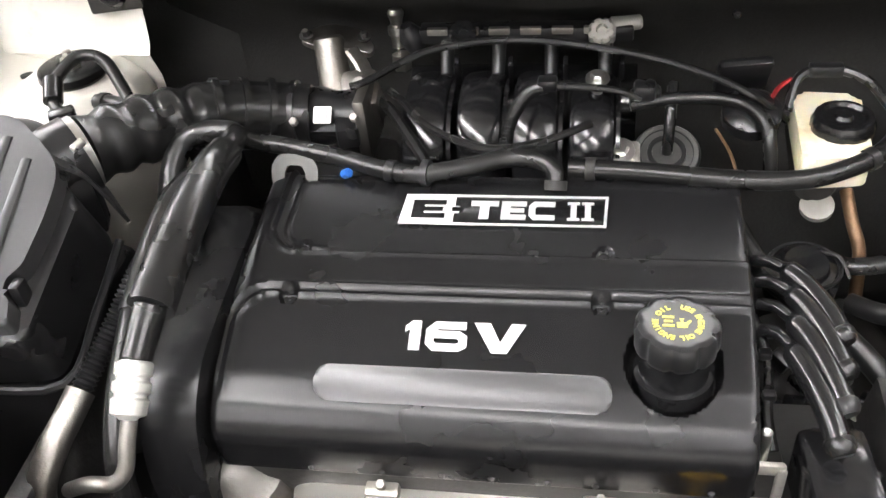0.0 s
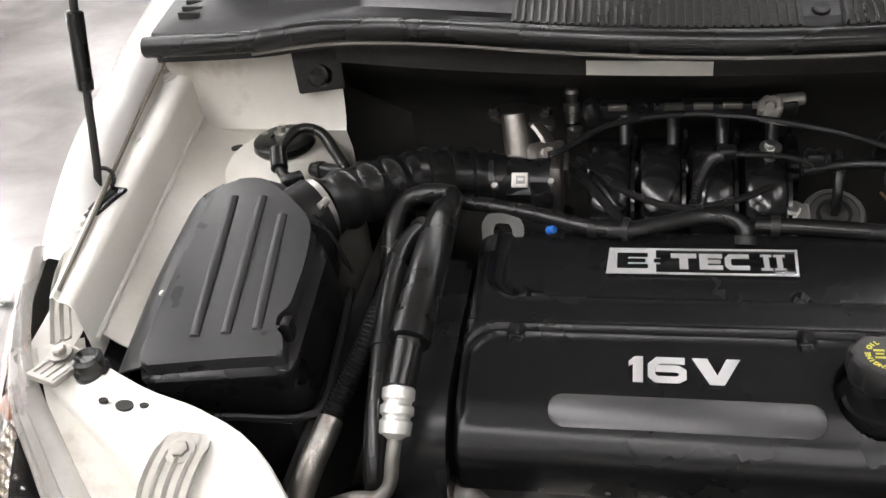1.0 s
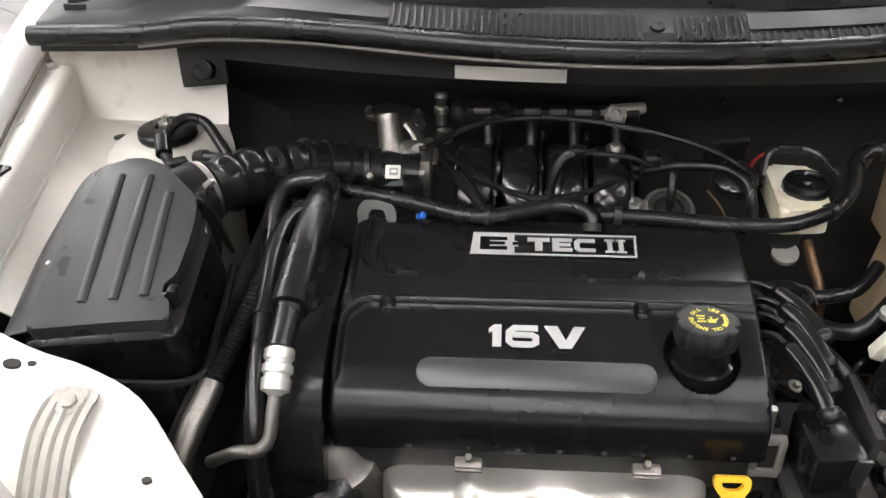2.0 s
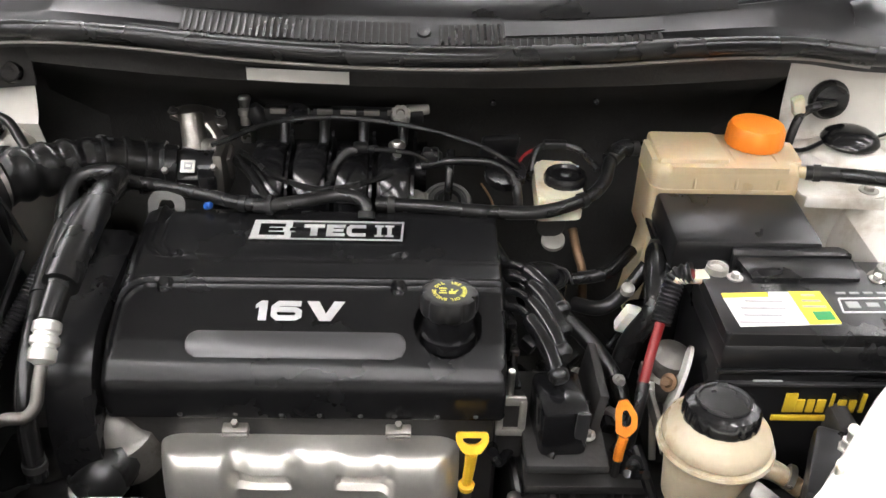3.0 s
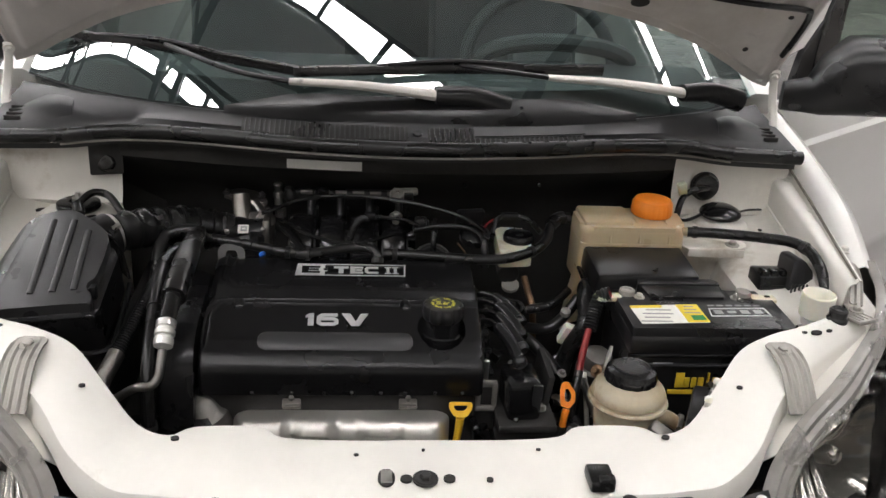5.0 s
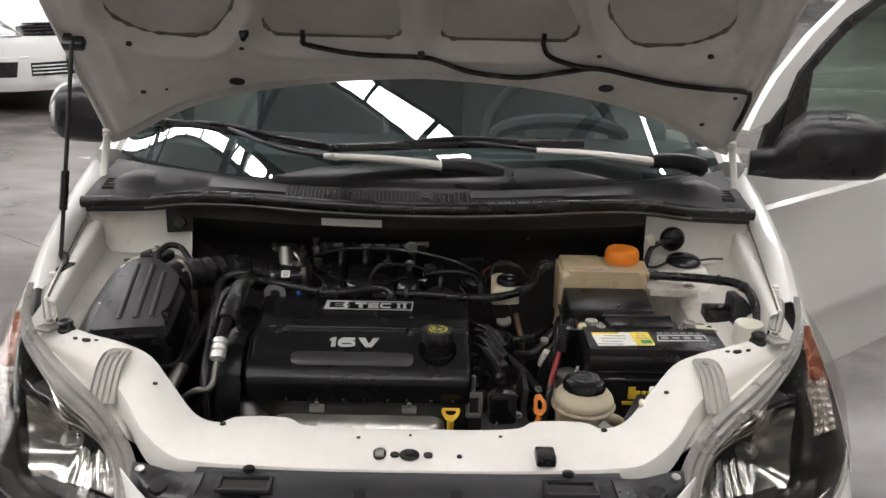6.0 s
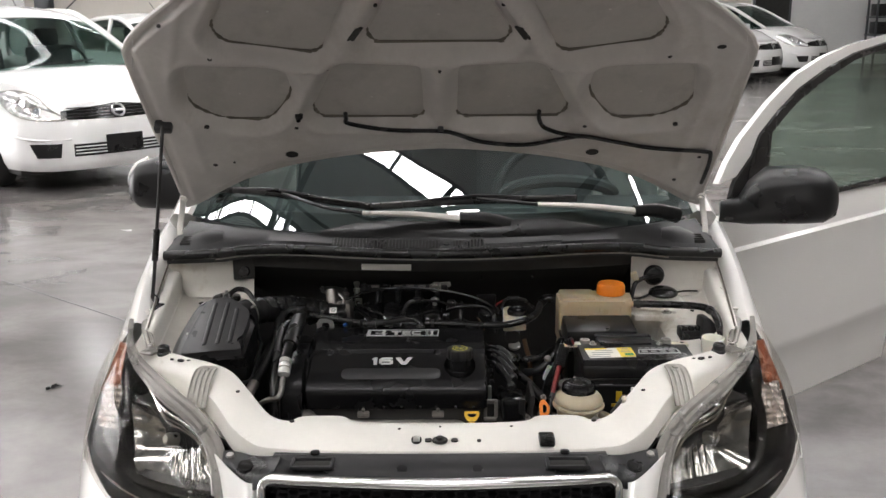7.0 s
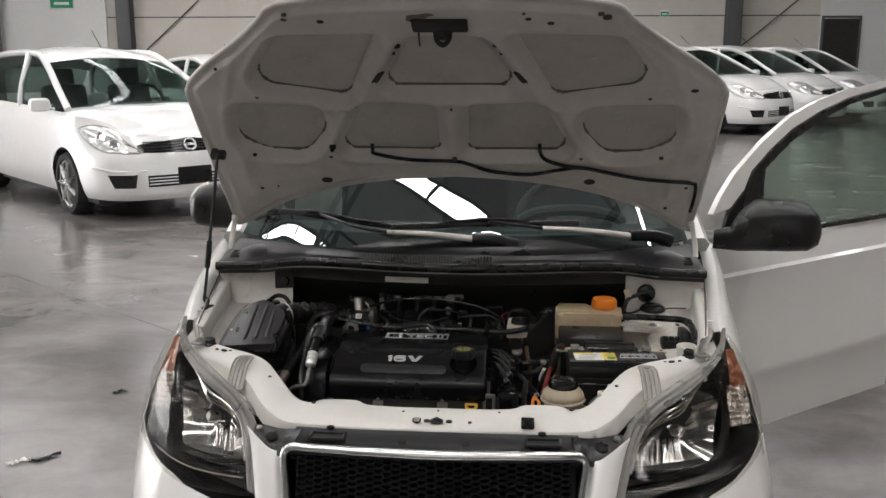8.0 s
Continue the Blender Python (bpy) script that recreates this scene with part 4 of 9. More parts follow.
for s in (-1, 1):
    part("air_slot", box((s * 0.238, -0.454, 0.7615), (0.070, 0.030, 0.008), 0.002), FELT, top_cover)
    for dx, dy, sx_, sy_ in ((0.037, 0, 0.006, 0.038), (-0.037, 0, 0.006, 0.038), (0, 0.017, 0.072, 0.005), (0, -0.017, 0.072, 0.005)):
        part("slot_frame", box((s * 0.238 + dx, -0.454 + dy, 0.767), (sx_, sy_, 0.007), 0.0015), GREYPLASTIC, top_cover)
    part("clip", lathe((s * 0.236, -0.428, 0.774), (0, 0, 1), [(0, 0), (0, 0.009), (0.004, 0.009), (0.005, 0.006), (0.005, 0)], 16), RUBBER, top_cover)
    for x in (0.205, 0.07):
        part("fixing_plug", lathe((s * x, -0.466, 0.757), (0, -0.3, 1), [(0, 0), (0, 0.011), (0.006, 0.010), (0.006, 0)], 16), BLACK, top_cover)
    # black mounting wing beside the grille
    part("grille_wing", fix(grid(fine([[(-0.300, -0.430, 0.772), (-0.345, -0.425, 0.768), (-0.395, -0.408, 0.770), (-0.418, -0.395, 0.764)], [(-0.305, -0.468, 0.764), (-0.345, -0.462, 0.752), (-0.385, -0.448, 0.752), (-0.414, -0.425, 0.752)], [(-0.318, -0.492, 0.742), (-0.345, -0.484, 0.728), (-0.375, -0.472, 0.728), (-0.400, -0.455, 0.720)]], 3, 3), 0.002), s), BLACK, car)
    part("wing_plug", lathe((s * 0.365, -0.445, 0.754), (0, -0.3, 1), [(0, 0), (0, 0.016), (0.006, 0.014), (0.006, 0)], 18), RUBBER, car)
    part("wing_plug", lathe((s * 0.40, -0.418, 0.765), (0, -0.2, 1), [(0, 0), (0, 0.008), (0.004, 0.007), (0.004, 0)], 14), STEEL, car)

# cowl: weather seal, plastic panel, vents
SEAL = [(0, 0.170, 1.010), (0.1, 0.175, 1.010), (0.22, 0.196, 1.009), (0.33, 0.224, 1.008), (0.42, 0.246, 1.005), (0.5, 0.260, 0.999), (0.58, 0.266, 0.988), (0.715, 0.276, 0.981)]
EDGE = [(0.0, 0.229, 1.030), (0.10, 0.232, 1.030), (0.22, 0.250, 1.030), (0.33, 0.274, 1.030), (0.42, 0.306, 1.030), (0.50, 0.338, 1.030), (0.58, 0.382, 1.028), (0.70, 0.47, 1.022)]


WB0 = [(0.0, 0.240, 1.036), (0.18, 0.250, 1.036), (0.37, 0.296, 1.036), (0.55, 0.375, 1.036), (0.70, 0.500, 1.036)]


def both(tab):
    return [(-x, y, z) for x, y, z in tab[:0:-1]] + list(tab)


seal_c, edge_c = spline(both(SEAL), 4), spline(both(EDGE), 4)
part("bonnet_seal", tube([V(p) + V((0, -0.003, -0.003)) for p in both(SEAL)], 0.0115, 14, 5, flat=1.1), RUBBER, car, "black rubber weather seal")
part("cowl_flange", tube([p + V((0, -0.004, -0.0175)) for p in (V(q) for q in both(SEAL)[1:-1])], 0.0022, 6, 5), BRACKET, car, "bare edge of the cowl flange")
rows = []
for a, b in zip(seal_c, edge_c):
    rows.append([a + V((0, 0.014, -0.03)), a + V((0, 0.0135, 0.0)), a + V((0, 0.018, 0.006)), a.lerp(b, 0.35) + V((0, 0, 0.004)), a.lerp(b, 0.9) + V((0, 0, 0.001)), b + V((0, 0, 0.004)), b + V((0, 0.006, 0.001)), b + V((0, 0.010, -0.015)), b + V((0, 0.03, -0.02))])
cowl = part("cowl_panel", grid(rows, 0.002), GREYPLASTIC, car, "dark grey plastic cowl panel")


def cowl_at(x, f):
    a = V((x, smooth([(p[0], p[1]) for p in both(SEAL)], x), smooth([(p[0], p[2]) for p in both(SEAL)], x)))
    b = V((x, smooth([(p[0], p[1]) for p in both(EDGE)], x), smooth([(p[0], p[2]) for p in both(EDGE)], x)))
    return a.lerp(b, f) + V((0, 0, 0.0052))


for x0, x1, f0, f1 in ((-0.276, -0.003, 0.12, 0.76), (0.030, 0.105, 0.12, 0.72), (0.105, 0.300, 0.06, 0.28)):
    rws = [[cowl_at(x0 + (x1 - x0) * k / 16, f) for k in range(17)] for f in (f0, f1)]
    part("vent_opening", grid(rws, 0.001), FELT, cowl)
    n = int((x1 - x0) / 0.0082)
    for k in range(n):
        x = x0 + (x1 - x0) * (k + 0.5) / n
        a, b = cowl_at(x, f0), cowl_at(x, f1)
        part("vent_slat", box((a + b) / 2 + V((0, 0, 0.0008)), (0.0028, (b - a).length, 0.0022), 0, (math.degrees(math.atan2(b.z - a.z, b.y - a.y)), 0, 0)), BLACK, cowl)
part("vent_cover_plate", grid([[cowl_at(0.108 + 0.195 * k / 10, f) + V((0, 0, 0.003)) for k in range(11)] for f in (0.32, 0.74)], 0.0015), GREYPLASTIC, cowl)
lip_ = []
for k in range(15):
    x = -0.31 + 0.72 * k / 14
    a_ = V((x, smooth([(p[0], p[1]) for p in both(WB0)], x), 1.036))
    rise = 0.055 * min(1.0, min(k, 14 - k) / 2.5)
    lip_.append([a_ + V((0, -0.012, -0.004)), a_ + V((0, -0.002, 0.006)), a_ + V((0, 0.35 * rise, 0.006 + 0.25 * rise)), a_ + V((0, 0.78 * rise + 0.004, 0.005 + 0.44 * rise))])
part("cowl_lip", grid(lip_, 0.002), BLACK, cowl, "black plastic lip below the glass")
part("cowl_screw", lathe(cowl_at(0.013, 0.46), (0, -0.4, 1), [(0, 0), (0, 0.0085), (0.003, 0.0075), (0.003, 0.003), (0.002, 0)], 18), BLACK, cowl)
for s in (-1, 1):
    # hinge pocket cover with slots at the end of the cowl
    part("hinge_cover", fix(grid(fine([[(-0.56, 0.285, 0.992), (-0.62, 0.295, 0.992), (-0.70, 0.305, 0.985)], [(-0.575, 0.33, 1.018), (-0.63, 0.34, 1.016), (-0.69, 0.345, 1.0)], [(-0.585, 0.40, 1.026), (-0.64, 0.42, 1.02), (-0.70, 0.44, 1.0)]], 3, 3), 0.003), s), GREYPLASTIC, car)
    for k in range(4):
        part("slot", box((s * 0.672, 0.315 + 0.014 * k, 0.998 + 0.002 * k), (0.028, 0.005, 0.010), 0.001, (0, 0, s * 8)), FELT, car)
    # bonnet hinge
    hg = part("bonnet_hinge", fix(merge(tube([(-0.704, 0.384, 1.005), (-0.705, 0.392, 1.02), (-0.702, 0.402, 1.05), (-0.694, 0.396, 1.085), (-0.686, 0.376, 1.112)], 0.008, 8, 4, flat=0.5), box((-0.698, 0.36, 0.985), (0.03, 0.09, 0.012), 0.003)), s), BAYPAINT, car)
    part("bolt", fix(bolt((-0.683, 0.372, 1.105), (0.3, -0.8, -0.6), 0.006), s), BAYPAINT, hg)

# black insulation mat on the bulkhead
fw = []
for i in range(41):
    x = -0.52 + 1.01 * i / 40
    y = 0.224 + 0.26 * x * x
    fw.append([(x, y + 0.012 + 0.003 * math.sin(37 * x), 0.985), (x, y + 0.002, 0.972), (x, y + 0.004, 0.945), (x, y + 0.05 + 0.006 * math.sin(23 * x), 0.915), (x, y + 0.10, 0.88), (x, y + 0.13, 0.82), (x, y + 0.13, 0.70), (x, y + 0.13, 0.45)])
mat_ob = part("bulkhead_mat", grid(fw, 0.006), FELT, car, "black felt insulation mat")
part("bulkhead", box((0, 0.415, 0.64), (1.46, 0.02, 0.70), 0.004), FELT, car, "dark bulkhead panel")
part("sticker", grid([[(-0.203 + 0.126 * k / 6, 0.2205 + 0.26 * (-0.203 + 0.126 * k / 6) ** 2 - 0.0015, z) for k in range(7)] for z in (0.950, 0.966)], 0.001), LABELWHITE, mat_ob, "blank white paper sticker")
for x, z in ((-0.516, 0.932), (0.10, 0.93), (0.23, 0.93)):
    y = 0.218 + 0.26 * x * x
    r = 0.017 if x < 0 else 0.004
    part("mat_clip", lathe((x, y, z), (0, -1, 0.2), [(0, 0), (0, r), (0.006, r * 0.8), (0.007, r * 0.4), (0.004, 0)], 18), GLOSSBLACK, mat_ob)
part("mat_corner_plate", box((-0.515, 0.288, 0.940), (0.055, 0.008, 0.060), 0.006, (0, 0, 15)), FELT, mat_ob)

# windscreen, pillars, roof, sides, wheels
WB = [(0.0, 0.240, 1.036), (0.18, 0.250, 1.036), (0.37, 0.296, 1.036), (0.55, 0.375, 1.036), (0.70, 0.500, 1.036)]
WT = [(0.0, 1.02, 1.465), (0.18, 1.03, 1.463), (0.36, 1.06, 1.455), (0.48, 1.10, 1.445), (0.58, 1.17, 1.425)]
a_c, b_c = spline(both(WB), 6), spline(both(WT), 6)
rows = [[a.lerp(b, k / 16) + V((0, -0.012, 0.016)) * math.sin(math.pi * k / 16) for a, b in zip(a_c, b_c)] for k in range(17)]
ws = part("windscreen", grid(rows), GLASS, car, "green-tinted windscreen with reflections of skylights")
ws.visible_shadow = False
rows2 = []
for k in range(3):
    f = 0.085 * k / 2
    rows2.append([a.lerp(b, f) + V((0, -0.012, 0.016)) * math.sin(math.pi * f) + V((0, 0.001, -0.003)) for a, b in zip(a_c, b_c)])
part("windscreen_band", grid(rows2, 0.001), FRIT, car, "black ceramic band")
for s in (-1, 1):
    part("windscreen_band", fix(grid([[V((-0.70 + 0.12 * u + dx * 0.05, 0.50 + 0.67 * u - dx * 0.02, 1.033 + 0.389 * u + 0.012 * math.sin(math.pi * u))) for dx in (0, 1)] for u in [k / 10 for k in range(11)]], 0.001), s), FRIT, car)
    # A pillar
    pil = []
    for k in range(11):
        u = k / 10
        c = V((-0.735 + 0.125 * u, 0.53 + 0.68 * u, 1.015 + 0.415 * u + 0.02 * math.sin(math.pi * u)))
        pil.append([c + V(d) for d in ((-0.035, 0.03, -0.03), (-0.04, 0.0, 0.0), (-0.02, -0.02, 0.022), (0.02, -0.02, 0.024), (0.035, 0.0, 0.010), (0.03, 0.03, -0.02))])
    part("a_pillar", fix(loft(pil), s), PAINT, car)
SIDEX = [(0.60, 0.80), (0.9, 0.835), (1.5, 0.85), (2.4, 0.85), (3.0, 0.84), (3.45, 0.79), (3.68, 0.66)]
ROOFL = [(1.05, 1.462), (1.25, 1.492), (1.6, 1.505), (2.1, 1.49), (2.5, 1.44), (2.75, 1.36), (3.05, 1.16), (3.2, 1.10), (3.6, 1.075), (3.68, 1.0)]
rows = []
for i in range(40):
    y = 1.05 + 2.63 * i / 39
    zr = smooth(ROOFL, y)
    wr = lerp([(1.05, 0.56), (1.3, 0.59), (2.2, 0.59), (2.75, 0.56), (3.1, 0.60), (3.68, 0.55)], y)
    rows.append([(-wr + 2 * wr * k / 12, y + 0.06 * (2 * k / 12 - 1) ** 2 * (1 if y < 1.3 else 0), zr - 0.05 * (2 * k / 12 - 1) ** 4) for k in range(13)])
part("roof", grid(rows, 0.003), PAINT, car)
for s in (-1, 1):
    rows = []
    for i in range(50):
        y = 0.64 + 3.04 * i / 49
        bx = smooth(SIDEX, y)
        zl = 0.28
        d = ARCH ** 2 - (y - 2.68) ** 2
        if d > 0:
            zl = max(zl, WHEELZ + math.sqrt(d))
        col = []
        for k in range(9):
            z = 1.0 + (zl - 1.0) * k / 8
            col.append((s * (bx - 0.05 * max(0.0, (z - 0.85) / 0.15) ** 2 + (0.0 if z > 0.5 else -0.02)), y, z))
        rows.append(col)
    if s < 0:
        part("body_side", grid(rows, 0.003), PAINT, car)
        part("side_windows", grid([[(s * (bx0 + dx), y, z) for dx, z in ((-0.02, 1.0), (-0.12, 1.25), (-0.215, zt))] for y, bx0, zt in ((0.70, 0.80, 1.04), (1.0, 0.83, 1.28), (1.25, 0.84, 1.43), (1.7, 0.84, 1.44), (2.3, 0.84, 1.42), (2.8, 0.83, 1.24))], 0.003), CARGLASS, car)
    else:
        part("body_side", grid([r for r in rows if r[0][1] > 1.55], 0.003), PAINT, car)
        part("sill", box((0.80, 1.15, 0.30), (0.10, 0.95, 0.12), 0.02), PAINT, car)
        part("side_windows", grid([[(s * (bx0 + dx), y, z) for dx, z in ((-0.02, 1.0), (-0.12, 1.25), (-0.215, zt))] for y, bx0, zt in ((1.60, 0.84, 1.44), (2.3, 0.84, 1.42), (2.8, 0.83, 1.24))], 0.003), CARGLASS, car)
    for y in (AXLE, 2.68):
        w = part("wheel", lathe((s * 0.62, y, WHEELZ), (s, 0, 0), [(0, 0.19), (0.01, 0.27), (0.03, 0.292), (0.15, 0.292), (0.175, 0.272), (0.18, 0.20), (0.15, 0.19)], 40), TYRE, car)
        part("rim", lathe((s * 0.74, y, WHEELZ), (s, 0, 0), [(0, 0), (0.0, 0.19), (0.045, 0.195), (0.05, 0.185), (0.035, 0.06), (0.045, 0.03), (0.045, 0)], 30), ALLOY, w)
part("rear_bumper", grid([[(x, 3.60 + 0.12 * (1 - (x / 0.8) ** 2), z) for x in [k / 10 * 0.8 for k in range(-10, 11)]] for z in (0.25, 0.5, 0.75, 1.0)], 0.003), PAINT, car)
part("underbody", box((0, 1.75, 0.27), (1.38, 3.0, 0.10), 0.02), DARK, car)
part("engine_bay_floor", box((0, -0.08, 0.33), (1.16, 0.82, 0.04), 0.01), DARK, car)
part("radiator", box((0, -0.36, 0.56), (0.62, 0.05, 0.38), 0.006), DARK, car)
for s in (-1, 1):
    part("bay_side", box((s * 0.44, 0.0, 0.55), (0.02, 0.62, 0.42), 0.004), DARK, car)
    part("lamp_carrier", box((s * 0.52, -0.23, 0.60), (0.30, 0.06, 0.36), 0.01, (0, 0, s * 32)), DARK, car)
    part("wheel_liner", grid([[(s * x, AXLE + 0.345 * math.cos(a), WHEELZ + 0.345 * math.sin(a)) for x in (0.46, 0.65, 0.82)] for a in [math.pi * k / 14 for k in range(15)]], 0.004), DARK, car)

# inside: dashboard, wheel, seats
rows = []
for i in range(21):
    x = -0.68 + 1.36 * i / 20
    y0 = smooth([(p[0], p[1]) for p in both(WB)], x) + 0.02
    rows.append([(x, y0, 1.018), (x, y0 + 0.12, 1.015), (x, 0.78, 1.03), (x, 0.84, 1.02), (x, 0.88, 0.95), (x, 0.90, 0.70), (x, 0.80, 0.45)])
dash = part("dashboard", grid(rows, 0.004), DASH, car)
hood_c = [(0.36 + 0.17 * math.cos(a), 0.80, 1.028 + 0.045 * math.sin(a)) for a in [math.pi * k / 10 for k in range(11)]]
part("instrument_hood", tube(hood_c, 0.02, 8, 3), DASH, dash)
part("steering_wheel", xf(tube([(0.185 * math.cos(a), 0.185 * math.sin(a), 0) for a in [2 * math.pi * k / 20 for k in range(21)]], 0.016, 10, 2), pose(0.36, 0.98, 0.98, 62, 0, 0)), DASH, car)
part("steering_hub", box((0.36, 0.97, 0.97), (0.16, 0.06, 0.13), 0.03, (-28, 0, 0)), DASH, car)
for s in (-1, 1):
    part("seat_back", box((s * 0.36, 1.62, 0.93), (0.46, 0.14, 0.62), 0.05, (-14, 0, 0)), SEAT, car)
    part("head_restraint", box((s * 0.36, 1.72, 1.30), (0.26, 0.10, 0.18), 0.04, (-10, 0, 0)), SEAT, car)
    part("seat_cushion", box((s * 0.36, 1.35, 0.58), (0.48, 0.5, 0.16), 0.05), SEAT, car)
part("rear_seat", box((0, 2.45, 0.85), (1.2, 0.16, 0.6), 0.05, (-18, 0, 0)), SEAT, car)
part("cabin_floor", box((0, 1.8, 0.33), (1.5, 2.2, 0.04), 0), SEAT, car)
part("windscreen_papers", grid([[(0.50 + 0.10 * k, 0.52 + 0.03 * k + 0.09 * j, 1.155 - 0.008 * k + 0.052 * j) for k in range(2)] for j in range(2)], 0.001), LABELWHITE, car, "small pale sticker inside the windscreen")

# wipers
def wiper(base, cap, mid, tipa, tipb, knee):
    w = part("wiper", tube([base, V(base).lerp(V(cap), 0.5) + V((0, 0, 0.008)), cap], lambda u: 0.021 - 0.005 * u, 12, 6), BLACK, car, "windscreen wiper with a worn whitish arm")
    part("arm", tube([V(cap), V(cap).lerp(V(mid), 0.5) + V((0, 0, 0.004)), V(mid)], lambda u: 0.0170 - 0.007 * u, 10, 8, flat=0.55), WIPERARM, w, "worn whitish metal arm")
    part("arm_tip", tube([V(mid), knee, V(tipa).lerp(V(tipb), 0.52) + V((0, 0, 0.01))], 0.005, 8, 6), BLACK, w)
    part("blade", tube([V(tipa), V(tipa).lerp(V(tipb), 0.5) + V((0, 0, 0.004)), V(tipb)], 0.006, 8, 6, flat=1.6), RUBBER, w)
    part("blade_bridge", tube([V(tipa).lerp(V(tipb), 0.25) + V((0, 0, 0.008)), V(tipa).lerp(V(tipb), 0.5) + V((0, -0.002, 0.018)), V(tipa).lerp(V(tipb), 0.75) + V((0, 0, 0.008))], 0.004, 6, 6), BLACK, w)


WIPERARM = mat("worn_wiper_arm", (0.66, 0.63, 0.58), 0.5, var=0.1, bump=0.1, stain=(0.12, 0.11, 0.10), stain_at=0.63, stain_scale=25)
wiper((0.172, 0.285, 1.050), (0.045, 0.272, 1.072), (-0.20, 0.262, 1.090), (-0.70, 0.56, 1.105), (-0.18, 0.30, 1.098), (-0.30, 0.29, 1.10))
wiper((0.628, 0.385, 1.052), (0.505, 0.352, 1.072), (0.25, 0.335, 1.095), (-0.195, 0.300, 1.098), (0.355, 0.365, 1.105), (0.14, 0.325, 1.108))

# open front door with mirror and glass
DP, DQ = V((0.815, 0.60, 0)), V((0.788, 0.616, 0)).normalized()
DM = basis(DP, DQ, (0, 0, 1))
door = part("front_door", xf(grid([[(s_, z, b_) for z, b_ in ((0.30, -0.03), (0.32, 0.0), (0.42, 0.012), (0.505, 0.020), (0.53, 0.034), (0.56, 0.037), (0.70, 0.026), (0.86, 0.028), (0.895, 0.031), (0.905, 0.020), (0.96, 0.012), (0.995, 0.0), (1.0, -0.02))] for s_ in (-0.03, 0.0, 0.2, 0.4, 0.6, 0.8, 1.0, 1.04)], 0.002), DM), PAINT, car, "white front door standing open")
part("inner_panel", xf(box((0.50, 0.65, -0.05), (1.04, 0.68, 0.05), 0.02), DM), DASH, door)
FO = [(-0.035, 1.00), (-0.035, 1.10), (0.0, 1.155), (0.058, 1.222), (0.185, 1.318), (0.319, 1.395), (0.463, 1.442), (0.616, 1.475), (0.84, 1.502), (1.02, 1.505), (1.075, 1.47), (1.09, 1.25), (1.06, 1.0)]
FI = [(0.18, 1.01), (0.195, 1.14), (0.196, 1.19), (0.198, 1.232), (0.26, 1.275), (0.329, 1.318), (0.472, 1.378), (0.623, 1.426), (0.845, 1.464), (0.97, 1.465), (1.01, 1.44), (1.02, 1.25), (1.0, 1.01)]
fr = part("window_frame", xf(thicken(grid([[(a[0], a[1], 0.0), (a[0] + (b[0] - a[0]) * 0.55, a[1] + (b[1] - a[1]) * 0.55, 0.004)] for a, b in zip(FO[1:], FI[1:])]), 0.02), DM), PAINT, door)
part("frame_seal", xf(thicken(grid([[(a[0] + (b[0] - a[0]) * 0.55, a[1] + (b[1] - a[1]) * 0.55, -0.001), (b[0], b[1], -0.004)] for a, b in zip(FO, FI)]), 0.014), DM), RUBBER, door)
part("sail_panel", xf(prism(rounded([(0.0, 1.0), (0.19, 1.0), (0.195, 1.225), (0.10, 1.165), (0.03, 1.10)], 0.012), -0.004, 0.010, None, 0.004), DM), BLACK, door)
part("belt_strip", xf(box((0.60, 1.008, 0.004), (0.90, 0.018, 0.016), 0.004), DM), RUBBER, door)
gl = part("door_glass", xf(prism([(0.19, 1.0)] + FI[1:-1] + [(1.01, 1.0)], -0.012, -0.008, None, 0), DM), SIDEGLASS, door, "green-tinted raised side glass")
gl.visible_shadow = False


def mirror_shell(c, sx):
    """A black door mirror; sx is the way along which it reaches out."""
    prof = []
    for u, ry, rz, dz in ((-0.02, 0.012, 0.03, -0.05), (0.03, 0.03, 0.036, -0.045), (0.055, 0.055, 0.060, -0.022), (0.10, 0.075, 0.078, 0.0), (0.20, 0.080, 0.080, 0.006), (0.255, 0.072, 0.070, 0.0), (0.285, 0.045, 0.045, -0.008), (0.295, 0.012, 0.012, -0.012)):
        ring = []
        for k in range(20):
            a = 2 * math.pi * k / 20
            ca, sa = math.cos(a), math.sin(a)
            ex = abs(ca) ** 0.7 * (1 if ca > 0 else -1)
            ey = abs(sa) ** 0.7 * (1 if sa > 0 else -1)
            ring.append(V(c) + V(sx) * u + V((0, 0, 1)) * (dz + ey * rz) + V((V(sx).y, -V(sx).x, 0)) * (ex * ry + 0.03))
        prof.append(ring)
    return loft(prof)


mdir = V((0.985, -0.17, 0)).normalized()
mr = part("door_mirror", mirror_shell((0.812, 0.575, 1.078), mdir), BLACK, door, "black plastic door mirror")
part("mirror_seam", tube([V((0.84, 0.545, 1.045)) + mdir * 0.0, V((0.90, 0.490, 1.048)), V((1.0, 0.470, 1.052)), V((1.08, 0.470, 1.05))], 0.003, 6), RUBBER, mr)
ml = part("door_mirror", mirror_shell((-0.668, 0.74, 1.075), V((-0.99, 0.02, 0)).normalized()), BLACK, car, "black plastic door mirror with a white cap edge")
part("mirror_cap", tube([(-0.895, 0.775, 1.150), (-0.935, 0.775, 1.128), (-0.955, 0.775, 1.09), (-0.952, 0.775, 1.05)], 0.013, 10), PAINT, ml)

